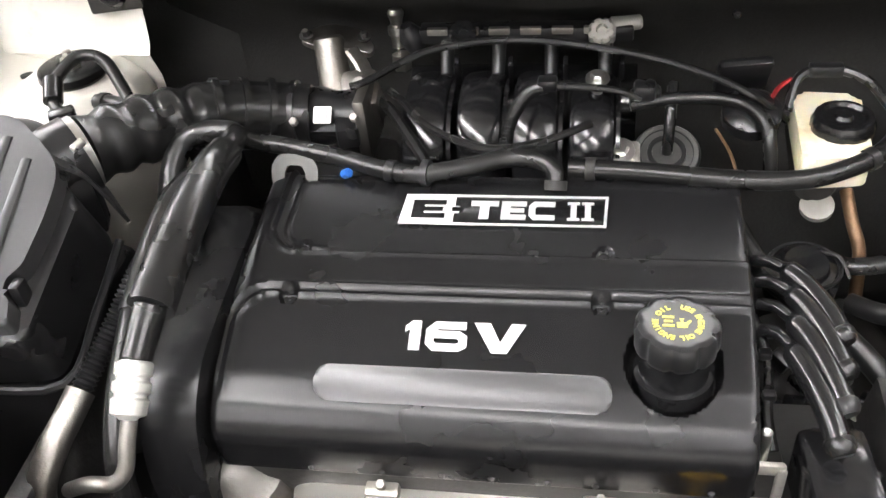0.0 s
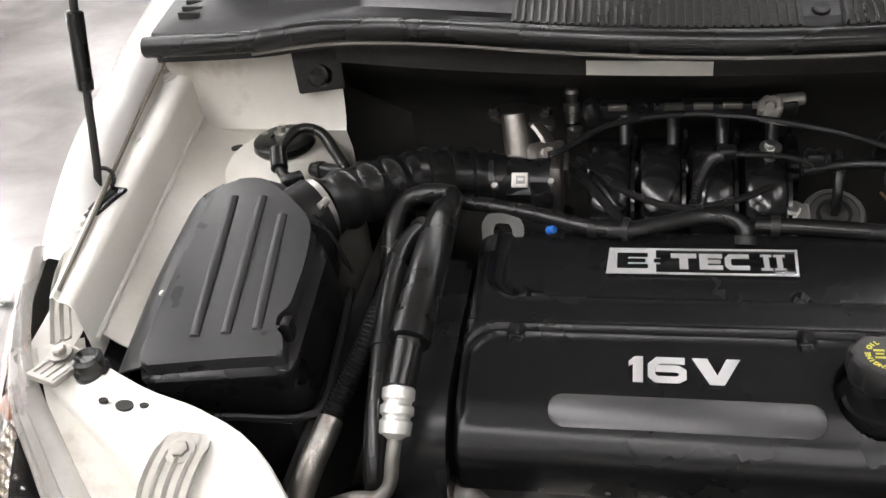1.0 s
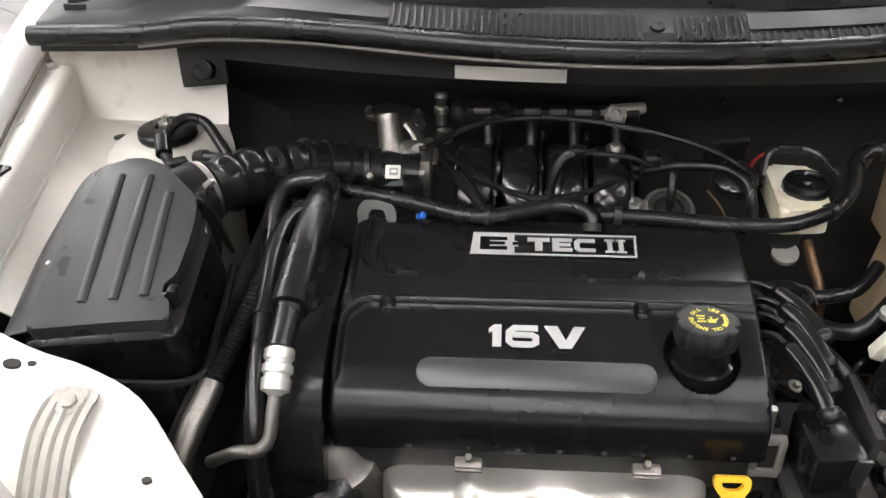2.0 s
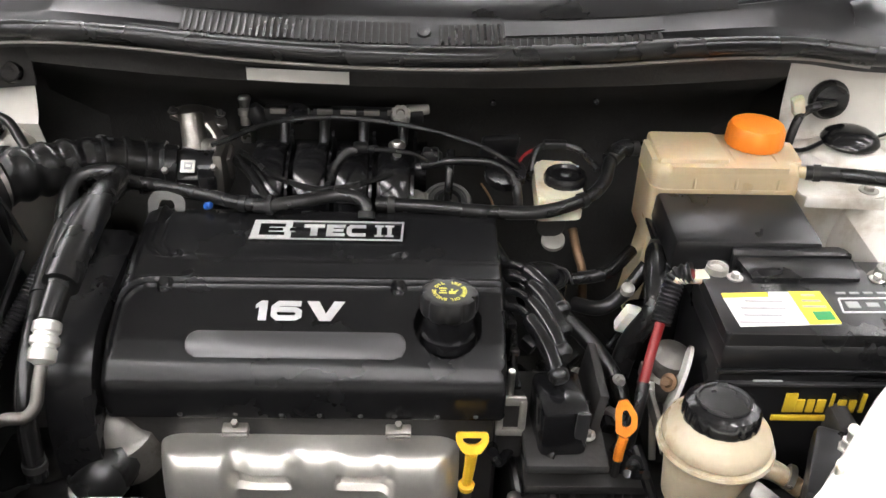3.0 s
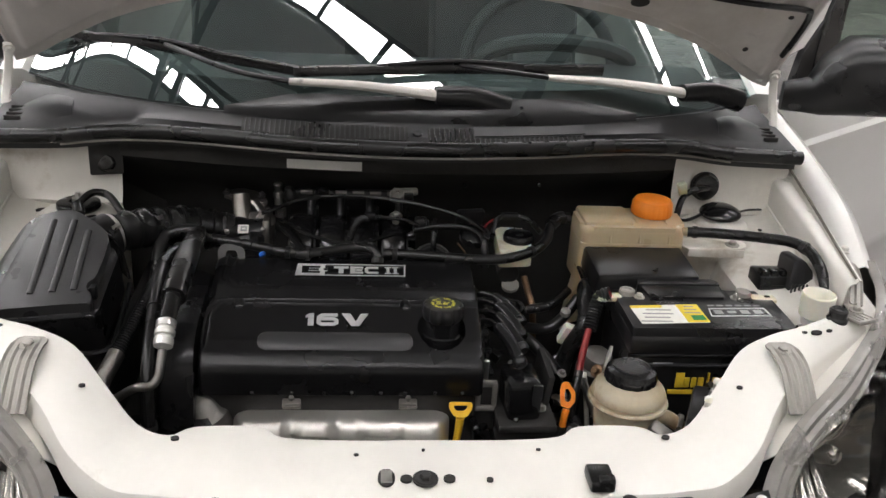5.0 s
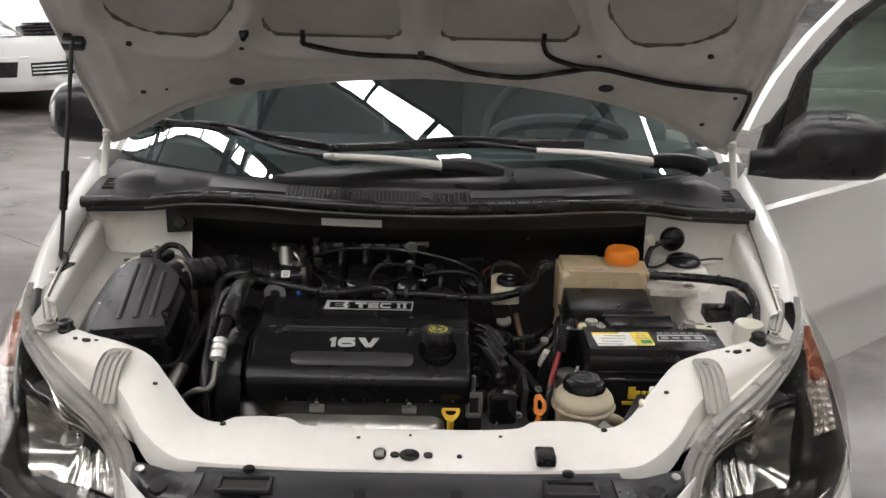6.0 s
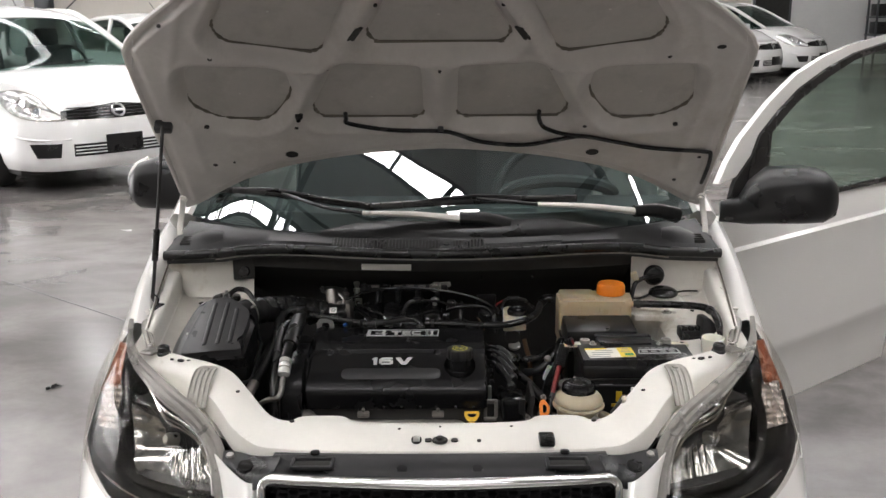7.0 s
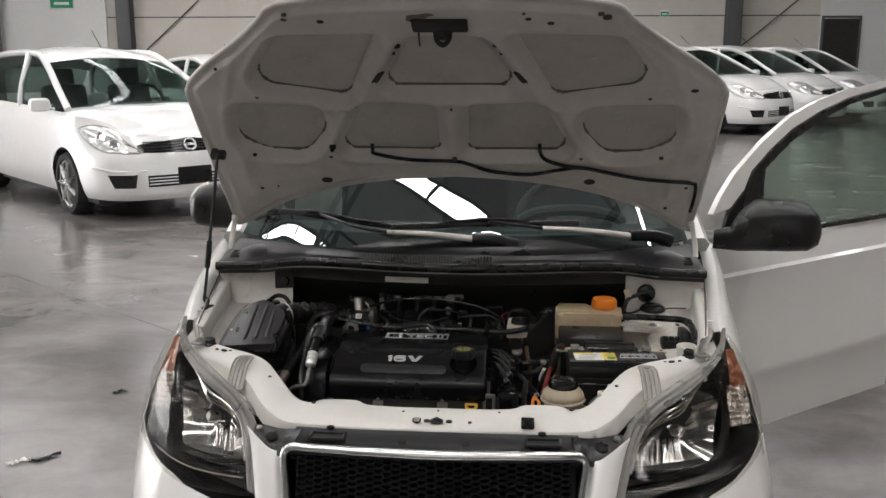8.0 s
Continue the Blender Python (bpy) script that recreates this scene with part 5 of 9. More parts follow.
# ---- bonnet, propped open ----
PROFILE = [(.47, 1.00), (.42, 1.06), (.258, 1.243), (.10, 1.41), (-.034, 1.537), (-.13, 1.598), (-.20, 1.635), (-.27, 1.668), (-.34, 1.70), (-.45, 1.75)]
_pc = spline([(0, y, z) for y, z in PROFILE], 12)
_pl = [0.0]
for _a, _b in zip(_pc[:-1], _pc[1:]):
    _pl.append(_pl[-1] + (_b - _a).length)


def bonnet_at(x, s, out=0.0):
    """Point of the inner face at x, s metres along from the hinge line; out lifts it towards the outer skin."""
    i = 0
    while i < len(_pl) - 2 and _pl[i + 1] < s:
        i += 1
    u = (s - _pl[i]) / (_pl[i + 1] - _pl[i])
    p = _pc[i].lerp(_pc[i + 1], u)
    t = (_pc[min(i + 2, len(_pc) - 1)] - _pc[max(i - 1, 0)]).normalized()
    n = V((0, t.z, -t.y))
    return V((x, p.y, p.z)) + n * (out - 0.03 * (x / 0.69) ** 2 * 0)


REAR_E = [(0, 0.325), (0.20, 0.305), (0.38, 0.262), (0.50, 0.210), (0.59, 0.150), (0.65, 0.105), (0.692, 0.085)]
FRONT_E = [(0, 1.092), (0.20, 1.078), (0.365, 1.045), (0.42, 0.975), (0.48, 0.90), (0.53, 0.845), (0.60, 0.775), (0.65, 0.725), (0.68, 0.68), (0.692, 0.60)]


def pocket(poly, r=0.035):
    cx, cy = sum(p[0] for p in poly) / len(poly), sum(p[1] for p in poly) / len(poly)
    return [(cx + (p[0] - cx) * 1.06, cy + (p[1] - cy) * 1.07) for p in rounded(poly, r, 4)]


POCKETS = [
    [(-0.155, 0.915), (-0.395, 0.905), (-0.488, 0.735), (-0.470, 0.688), (-0.262, 0.648)],
    [(0.155, 0.915), (0.395, 0.905), (0.488, 0.735), (0.470, 0.688), (0.262, 0.648)],
    [(-0.075, 0.905), (0.075, 0.905), (0.158, 0.715), (0.14, 0.682), (-0.14, 0.682), (-0.158, 0.715)],
    [(-0.575, 0.612), (-0.350, 0.605), (-0.340, 0.520), (-0.41, 0.422), (-0.53, 0.428), (-0.595, 0.480)],
    [(0.575, 0.612), (0.350, 0.605), (0.340, 0.520), (0.41, 0.422), (0.53, 0.428), (0.595, 0.480)],
    [(-0.235, 0.618), (-0.040, 0.614), (-0.038, 0.440), (-0.06, 0.430), (-0.285, 0.432), (-0.305, 0.465)],
    [(0.235, 0.618), (0.040, 0.614), (0.038, 0.440), (0.06, 0.430), (0.285, 0.432), (0.305, 0.465)],
]


def inside(poly, x, y):
    """Signed distance to an outline, positive inside."""
    best, c = 9.0, False
    n = len(poly)
    for i in range(n):
        x1, y1 = poly[i]
        x2, y2 = poly[(i + 1) % n]
        dx, dy = x2 - x1, y2 - y1
        u = max(0.0, min(1.0, ((x - x1) * dx + (y - y1) * dy) / (dx * dx + dy * dy)))
        best = min(best, math.hypot(x - x1 - u * dx, y - y1 - u * dy))
        if (y1 > y) != (y2 > y) and x < (x2 - x1) * (y - y1) / (y2 - y1) + x1:
            c = not c
    return best if c else -best


OUTP = [pocket(p) for p in POCKETS]


def bonnet_depth(x, s):
    d, edge_ = 0.0, 0.0
    for p in OUTP:
        xs_ = [q[0] for q in p]
        if x < min(xs_) - 0.07 or x > max(xs_) + 0.07:
            continue
        gap_ = inside(p, x, s)
        d = max(d, sstep(-0.024, 0.012, gap_))
        edge_ = max(edge_, math.exp(-((gap_ + 0.027) / 0.007) ** 2))
    ax_ = abs(x)
    sf, sr = smooth(FRONT_E, ax_), smooth(REAR_E, ax_)
    rim = min(sf - s, s - sr, 0.692 - ax_)
    # raised rim channel and folded lip round the edge
    lip = sstep(0.034, 0.020, rim) * 0.014
    bead = -0.006 * math.exp(-((ax_ - 0.60 + 0.35 * max(0.0, s - 0.62)) / 0.012) ** 2) if 0.25 < s < 0.85 else 0.0
    cross = -0.007 * math.exp(-((s - 0.640 + 0.06 * ax_) / 0.009) ** 2) if ax_ < 0.56 else 0.0
    return 0.030 * d + lip + (bead + cross - 0.0040 * edge_) * (1 - d)


NX, NS = 170, 130
rows_in, rows_out = [], []
for j in range(NS + 1):
    ri, ro = [], []
    for i in range(NX + 1):
        x = -0.692 + 1.384 * i / NX
        sr, sf = smooth(REAR_E, abs(x)), smooth(FRONT_E, abs(x))
        s = sr + (sf - sr) * j / NS
        edge = min(1.0, min(j, NS - j, i, NX - i) / 3.0)
        ri.append(bonnet_at(x, s, bonnet_depth(x, s) * edge + 0.012 * (1 - edge)))
        if i % 5 == 0:
            ro.append(bonnet_at(x, s, 0.034 - 0.020 * (1 - min(1.0, min(j, NS - j, i, NX - i) / 6.0))))
    rows_in.append(ri)
    if j % 5 == 0:
        rows_out.append(ro)
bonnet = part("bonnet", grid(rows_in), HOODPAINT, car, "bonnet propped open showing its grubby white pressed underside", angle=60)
part("outer_skin", grid(rows_out, 0.001), PAINT, bonnet)
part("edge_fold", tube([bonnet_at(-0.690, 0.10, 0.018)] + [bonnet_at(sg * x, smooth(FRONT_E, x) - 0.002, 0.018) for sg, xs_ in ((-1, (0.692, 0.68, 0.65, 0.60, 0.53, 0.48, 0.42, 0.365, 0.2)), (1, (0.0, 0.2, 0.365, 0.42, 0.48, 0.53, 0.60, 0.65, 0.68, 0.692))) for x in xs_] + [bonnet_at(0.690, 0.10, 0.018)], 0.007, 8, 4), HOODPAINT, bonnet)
# skin inside the pockets, coloured a darker grey than the frame round them
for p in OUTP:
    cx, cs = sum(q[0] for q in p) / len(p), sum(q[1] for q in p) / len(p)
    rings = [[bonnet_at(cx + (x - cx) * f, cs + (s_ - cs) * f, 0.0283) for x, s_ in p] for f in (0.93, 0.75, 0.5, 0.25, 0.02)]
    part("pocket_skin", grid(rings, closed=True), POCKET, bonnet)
# sealant lines round the lower sides of the pockets
for p in OUTP:
    cx, cs = sum(q[0] for q in p) / len(p), sum(q[1] for q in p) / len(p)
    low_ = [s_ - cs < 0.42 * (max(q[1] for q in p) - cs) for x, s_ in p]
    k0 = next(k for k in range(len(p)) if low_[k] and not low_[k - 1])
    count_ = next(k for k in range(len(p)) if not low_[(k0 + k) % len(p)])
    ring_ = [bonnet_at(cx + (p[k % len(p)][0] - cx) * 0.935, cs + (p[k % len(p)][1] - cs) * 0.93, 0.0275) for k in range(k0, k0 + count_)]
    part("sealant_bead", tube(ring_, lambda u: (0.0032 + 0.0024 * math.sin(40 * u) * math.sin(23 * u + 1)) * min(1.0, 0.25 + 8 * u, 0.25 + 8 * (1 - u)), 6, 3), SEALANT, bonnet)


def hole_at(x, s, rx, rs, d=0.0, m=None):
    p = bonnet_at(x, s, d)
    q = bonnet_at(x, s + 0.01, d)
    fr_ = basis(p, (1, 0, 0), q - p)
    return xf(lathe((0, 0, 0), (0, 0, 1), [(-0.003, 0), (-0.003, 1), (0.0016, 1), (0.0016, 0)], 18), fr_ @ Matrix.Diagonal((rx, rs, 1, 1)))


for x, s, rx, rs in ((-0.371, 0.320, 0.016, 0.011), (0.375, 0.323, 0.016, 0.011), (-0.116, 0.880, 0.011, 0.010), (0.121, 0.885, 0.011, 0.010), (-0.125, 0.845, 0.004, 0.004), (0.13, 0.845, 0.004, 0.004), (-0.25, 0.625, 0.005, 0.005), (0.25, 0.625, 0.005, 0.005), (0.0, 0.615, 0.005, 0.005), (0.0, 0.42, 0.006, 0.006), (-0.27, 1.0, 0.008, 0.007), (0.24, 0.99, 0.008, 0.007), (-0.35, 1.01, 0.007, 0.006), (0.36, 1.015, 0.010, 0.009), (0.19, 1.01, 0.007, 0.006), (-0.345, 1.03, 0.006, 0.005), (0.345, 1.03, 0.007, 0.006), (-0.50, 0.66, 0.005, 0.005), (0.50, 0.66, 0.005, 0.005), (-0.56, 0.425, 0.006, 0.005), (0.56, 0.425, 0.006, 0.005), (-0.345, 0.42, 0.005, 0.004), (0.345, 0.42, 0.005, 0.004), (-0.57, 0.28, 0.006, 0.005), (0.60, 0.26, 0.006, 0.005), (0.60, 0.21, 0.005, 0.005), (-0.52, 0.29, 0.003, 0.003), (0.645, 0.30, 0.005, 0.004), (0.18, 1.035, 0.004, 0.004), (-0.58, 0.77, 0.004, 0.004), (0.605, 0.69, 0.010, 0.006)):
    part("hole", hole_at(x, s, rx, rs), FELT, bonnet)
for sg in (-1, 1):
    p, q = (bonnet_at(sg * 0.188, 0.718, 0.001), bonnet_at(sg * 0.166, 0.758, 0.001))
    part("slot", tube([p, p.lerp(q, 0.5), q], 0.0105, 10, 4, flat=0.35), FELT, bonnet)
# striker, its black surround and the catch
part("striker_plate", xf(box((0, 0, 0), (0.125, 0.055, 0.012), 0.006), basis(bonnet_at(-0.005, 0.985, -0.002), (1, 0, 0), bonnet_at(0, 1.0) - bonnet_at(0, 0.97))), FELT, bonnet, "black grease-stained striker plate")
part("striker", tube([bonnet_at(-0.016, 0.955, 0.0), bonnet_at(-0.013, 0.952, -0.022), bonnet_at(0.0, 0.944, -0.030), bonnet_at(0.013, 0.952, -0.022), bonnet_at(0.016, 0.955, 0.0)], 0.006, 8, 4), DARK, bonnet)
part("striker_base", lathe(bonnet_at(0, 0.955, 0.0), bonnet_at(0, 0.955, -0.02) - bonnet_at(0, 0.955, 0.0), [(0, 0), (0, 0.024), (0.008, 0.022), (0.012, 0.012), (0.02, 0.008), (0.02, 0)], 18), DARK, bonnet)
part("safety_catch", tube([bonnet_at(-0.052, 0.975, -0.004), bonnet_at(-0.055, 0.94, -0.01), bonnet_at(-0.056, 0.905, -0.012)], 0.0022, 6), DARK, bonnet)
for x, s_, rx, rs in ((-0.052, 1.022, 0.024, 0.010), (-0.030, 1.030, 0.016, 0.007), (-0.068, 1.010, 0.010, 0.012)):
    part("grease_stain", hole_at(x, s_, rx, rs, 0.0012), SEALANT, bonnet)
# washer hose along the rear edge
hose_pts = [(-0.222, 0.478, -0.004), (-0.222, 0.462, -0.008), (-0.215, 0.445, -0.009), (-0.12, 0.420, -0.008), (0.0, 0.415, -0.008), (0.04, 0.402, -0.008), (0.10, 0.375, -0.009), (0.20, 0.362, -0.009), (0.29, 0.382, -0.008), (0.345, 0.392, -0.008), (0.42, 0.372, -0.008), (0.50, 0.350, -0.008), (0.58, 0.338, -0.008), (0.655, 0.330, -0.008), (0.668, 0.318, -0.008), (0.672, 0.27, -0.008), (0.672, 0.20, -0.004)]
part("washer_hose", tube([bonnet_at(x, s, d) for x, s, d in hose_pts], 0.0052, 8, 5), RUBBER, bonnet, "thin black washer hose")
part("washer_hose", tube([bonnet_at(x, s, d) for x, s, d in ((0.231, 0.482, -0.004), (0.233, 0.455, -0.008), (0.25, 0.425, -0.009), (0.30, 0.400, -0.008), (0.345, 0.392, -0.008))], 0.0052, 8, 5), RUBBER, bonnet)
part("hose_clip", box(bonnet_at(0.0, 0.42, -0.005), (0.014, 0.012, 0.014), 0.003), BLACK, bonnet)
part("rubber_plug", lathe(bonnet_at(-0.333, 0.466, 0.0), bonnet_at(-0.333, 0.466, -0.01) - bonnet_at(-0.333, 0.466, 0.0), [(0, 0), (0, 0.010), (0.008, 0.009), (0.012, 0.006), (0.018, 0.005), (0.018, 0)], 14), RUBBER, bonnet)
# prop rod
rod = part("prop_rod", tube([(-0.688, 0.052, 0.925), (-0.682, 0.062, 0.94), (-0.668, 0.115, 1.15), (-0.657, 0.160, 1.325)], 0.0042, 8, 4), DARK, car, "thin black bonnet prop rod with a rubber grip")
part("grip", cyl((-0.6775, 0.082, 1.015), (-0.6725, 0.100, 1.09), 0.008, 0.0085, 12), RUBBER, rod)
part("prop_socket", box(bonnet_at(-0.660, 0.435, -0.006), (0.042, 0.03, 0.022), 0.005, (40, 0, 0)), BLACK, rod)
part("prop_pivot", box((-0.672, 0.036, 0.9155), (0.022, 0.056, 0.005), 0.002, (0, 0, -12)), RUBBER, rod)
part("pivot_slot", box((-0.672, 0.036, 0.9185), (0.009, 0.036, 0.002), 0.0008, (0, 0, -12)), FELT, rod)
part("pivot_ring", xf(tube([(0.011 * math.cos(a), 0.011 * math.sin(a), 0) for a in [2 * math.pi * k / 12 for k in range(13)]], 0.0022, 6, 2), pose(-0.683, 0.066, 0.925, 60, 0, 20)), DARK, rod)

# ---- engine ----
engine = thing("engine", "four-cylinder engine under a black cover with white lettering", "engine", (-0.1, 0, 0.35))
part("block", box((-0.10, 0.0, 0.54), (0.40, 0.24, 0.38), 0.02), DARK, engine)
part("head", box((-0.10, -0.01, 0.735), (0.385, 0.25, 0.07), 0.008, (8, 0, 0)), DARK, engine)
YZ = basis((0, 0, 0), (0, 1, 0), (0, 0, 1))
cover_poly = rounded([(-0.142, 0.735), (-0.1445, 0.777), (-0.1275, 0.7950), (-0.1075, 0.8078), (-0.046, 0.8295), (0.0, 0.838), (0.088, 0.8465), (0.104, 0.838), (0.11, 0.75)], [0.002, 0.014, 0.005, 0.005, 0.01, 0.004, 0.012, 0.012, 0.002], 6)
PA = basis((0, -0.105, 0.8085), (1, 0, 0), (0, 0.059, 0.0212))
PB = basis((0, 0.0, 0.8385), (1, 0, 0), (0, 0.088, 0.0085))
PS = basis((0, -0.112, 0.8025), (1, 0, 0), (0, 0.030, 0.0245))


def on(m, pts):
    return [m @ V(p) for p in pts]


def corner_gap(dx, dy, r):
    """Distance inside a quadrant whose corner is rounded by r; dx and dy run inwards from its two sides."""
    if dx < r and dy < r:
        return r - math.hypot(r - dx, r - dy)
    return min(dx, dy)


def cover_relief(x, y):
    """Height of the pressed panels, beads and the filler well over the plain cover."""
    front = sstep(-0.128, -0.106, y)
    h = 0.0
    for xl, yt, r, amp in ((-0.292, -0.0425, 0.028, 0.0028), (-0.300, -0.0345, 0.033, 0.0024)):
        d = corner_gap(x - xl, yt - y, r)
        h += amp * math.exp(-(d / 0.0019) ** 2) * front
    d = corner_gap(x + 0.300, -0.0345 - y, 0.033)
    rest = sstep(0.002, -0.003, d) * front
    d2 = corner_gap(x + 0.284, y + 0.004, 0.030)
    h += 0.0024 * rest * (1 - sstep(-0.002, 0.004, d2)) * sstep(-0.300, -0.288, x)
    h += 0.0024 * math.exp(-(d2 / 0.0020) ** 2)
    d3 = corner_gap(x + 0.271, y - 0.002, 0.024)
    h += 0.0022 * math.exp(-(d3 / 0.0019) ** 2) * sstep(-0.20, -0.25, x)
    for sx, sy in ((-0.254, -0.043), (-0.010, -0.043), (-0.253, 0.004), (-0.009, 0.004)):
        h -= 0.006 * sstep(0.0088, 0.0062, math.hypot(x - sx, y - sy))
    h -= 0.020 * sstep(0.0345, 0.0325, math.hypot(x - 0.042, (y + 0.086) * 0.98))
    for e in (x + 0.302, 0.101 - x):
        if e < 0.007:
            h -= 0.007 - math.sqrt(max(0.0, 0.007 ** 2 - (0.007 - max(e, 0.0)) ** 2))
    return h


prof_ = []
for a, b in zip(cover_poly[:-1], cover_poly[1:]):
    n_ = max(1, int((b - a).length / 0.0022))
    prof_ += [a.lerp(b, k / n_) for k in range(n_)]
prof_.append(cover_poly[-1])
xs_cover = sorted([-0.302 + 0.403 * k / 230 for k in range(231)] + [-0.3015, -0.300, -0.298, 0.0975, 0.0995, 0.1005])
skin_ = []
for x in [-0.302] + xs_cover + [0.101]:
    col = []
    for i, q in enumerate(prof_):
        t_ = (prof_[min(i + 1, len(prof_) - 1)] - prof_[max(i - 1, 0)]).normalized()
        h = cover_relief(x, q.x)
        col.append((x, q.x - t_.y * h, q.y + t_.x * h))
    skin_.append(col)
for k in (0, -1):
    skin_[k] = [(x, y, 0.735) for x, y, z in skin_[k]]
cover = part("rocker_cover", grid(skin_), COVER, engine, "satin black rocker cover")
part("cover_plate", prism(rounded([(-0.221, -0.011), (-0.001, -0.011), (-0.001, 0.0165), (-0.221, 0.0165)], 0.0138, 8), -0.003, 0.0036, PS, 0.0022, 3), BRUSHED, cover, "satin grey stadium-shaped plate")
for x, y in ((-0.254, -0.043), (-0.010, -0.043), (-0.253, 0.004), (-0.009, 0.004)):
    z = 0.8285 if y < 0 else 0.8375
    part("screw", lathe((x, y - 0.001, z - 0.006), (0, -0.2, 1), [(0, 0), (0, 0.0052), (0.003, 0.0048), (0.003, 0.002), (0.0015, 0)], 6), BLACK, cover)


def ribbon(path, w):
    """The outline of a flat stroke of width w along a path."""
    P = [V((p[0], p[1])) for p in path]
    left, right = [], []
    for i, p in enumerate(P):
        d0 = (p - P[i - 1]).normalized() if i else (P[1] - p).normalized()
        d1 = (P[i + 1] - p).normalized() if i < len(P) - 1 else d0
        n0, n1 = V((-d0.y, d0.x)), V((-d1.y, d1.x))
        m = (n0 + n1).normalized()
        k = w / 2 / max(0.5, m.dot(n0))
        left.append(p + m * k)
        right.append(p - m * k)
    return left + right[::-1]


def glyph(ch, x0, x1, y0, y1, m, h0, h1):
    """A wide, heavy character filling a box; built of plain strokes."""
    W, H = x1 - x0, y1 - y0
    t = 0.26 * H
    if ch == "1":
        o = [(0.30, 0), (1, 0), (1, 1), (0.42, 1), (0, 0.80), (0, 0.60), (0.30, 0.70)]
        o = [(x0 + a * W, y0 + b * H) for a, b in o]
    elif ch == "V":
        o = [(x0 + a * W, y0 + b * H) for a, b in ((0, 1), (0.32, 1), (0.52, 0.36), (0.72, 1), (1, 1), (0.66, 0), (0.36, 0))]
    elif ch == "E":
        o = [(0, 0), (1, 0), (1, 0.26), (0.36, 0.26), (0.36, 0.39), (0.92, 0.39), (0.92, 0.62), (0.36, 0.62), (0.36, 0.74), (1, 0.74), (1, 1), (0, 1)]
        o = [(x0 + a * W, y0 + b * H) for a, b in o]
    elif ch == "T":
        o = [(0, 0.72), (0.33, 0.72), (0.33, 0), (0.67, 0), (0.67, 0.72), (1, 0.72), (1, 1), (0, 1)]
        o = [(x0 + a * W, y0 + b * H) for a, b in o]
    elif ch == "I":
        o = [(0, 0), (1, 0), (1, 0.13), (0.74, 0.13), (0.74, 0.87), (1, 0.87), (1, 1), (0, 1), (0, 0.87), (0.26, 0.87), (0.26, 0.13), (0, 0.13)]
        o = [(x0 + a * W, y0 + b * H) for a, b in o]
    elif ch == "C":
        e = t / 2
        o = ribbon([(x1, y1 - e), (x0 + e + 0.12 * W, y1 - e), (x0 + e, y1 - e - 0.16 * H), (x0 + e, y0 + e + 0.16 * H), (x0 + e + 0.12 * W, y0 + e), (x1, y0 + e)], t)
    else:
        e = t / 2
        o = ribbon([(x1 - 0.04 * W, y1 - e), (x0 + e + 0.16 * W, y1 - e), (x0 + e, y1 - e - 0.2 * H), (x0 + e, y0 + e + 0.15 * H), (x0 + e + 0.12 * W, y0 + e), (x1 - e - 0.12 * W, y0 + e), (x1 - e, y0 + e + 0.1 * H), (x1 - e, y0 + 0.45 * H), (x1 - e - 0.12 * W, y0 + 0.56 * H), (x0 + t * 1.02, y0 + 0.56 * H)], t)
    return prism(o, h0, h1, m, 0)


for ch, x0, x1 in (("1", -0.1555, -0.1435), ("6", -0.1395, -0.1080), ("V", -0.1035, -0.0645)):
    part("lettering", glyph(ch, x0, x1, 0.0205, 0.0445, PA, 0.0026, 0.0034), WHITEINK, cover, "white printed figure")
# badge
BG = PB @ pose(-0.092, 0.0475, 0.0008)
badge = part("badge", prism(rounded([(-0.0855, -0.0178), (0.0845, -0.0178), (0.0862, 0.0178), (-0.0830, 0.0178)], 0.003), -0.001, 0.0014, BG, 0.0006), GLOSSBLACK, cover, "black and silver engine badge")
fr4 = None
for a, b in (((-0.0855, -0.0178), (0.0845, -0.0178)), ((0.0845, -0.0178), (0.0862, 0.0178)), ((0.0862, 0.0178), (-0.0830, 0.0178)), ((-0.0830, 0.0178), (-0.0855, -0.0178))):
    d = V((b[0] - a[0], b[1] - a[1], 0))
    q = xf(box(((a[0] + b[0]) / 2 * 0.985, (a[1] + b[1]) / 2 * 0.93, 0.0016), (d.length, 0.0024, 0.0012), 0.0003, (0, 0, math.degrees(math.atan2(d.y, d.x)))), BG)
    fr4 = merge(fr4, q) if fr4 else q
part("badge_frame", fr4, WHITEINK, badge)
part("badge_field", prism([(-0.083, -0.0165), (-0.040, -0.0165), (-0.040, -0.004), (-0.036, -0.004), (-0.036, 0.004), (-0.040, 0.004), (-0.040, 0.0165), (-0.081, 0.0165)], 0.0012, 0.0018, BG, 0), WHITEINK, badge)
part("badge_letter", glyph("E", -0.0755, -0.0475, -0.0105, 0.0105, BG, 0.0017, 0.0023), GLOSSBLACK, badge)
part("badge_dash", xf(box((-0.0375, 0.0, 0.0022), (0.009, 0.0045, 0.0008), 0), BG), GLOSSBLACK, badge)
for ch, x0, x1 in (("T", -0.0265, -0.0035), ("E", -0.0010, 0.0195), ("C", 0.0215, 0.0430), ("I", 0.0530, 0.0630), ("I", 0.0645, 0.0745)):
    part("badge_letter", glyph(ch, x0, x1, -0.0105, 0.0105, BG, 0.0013, 0.0021), WHITEINK, badge)
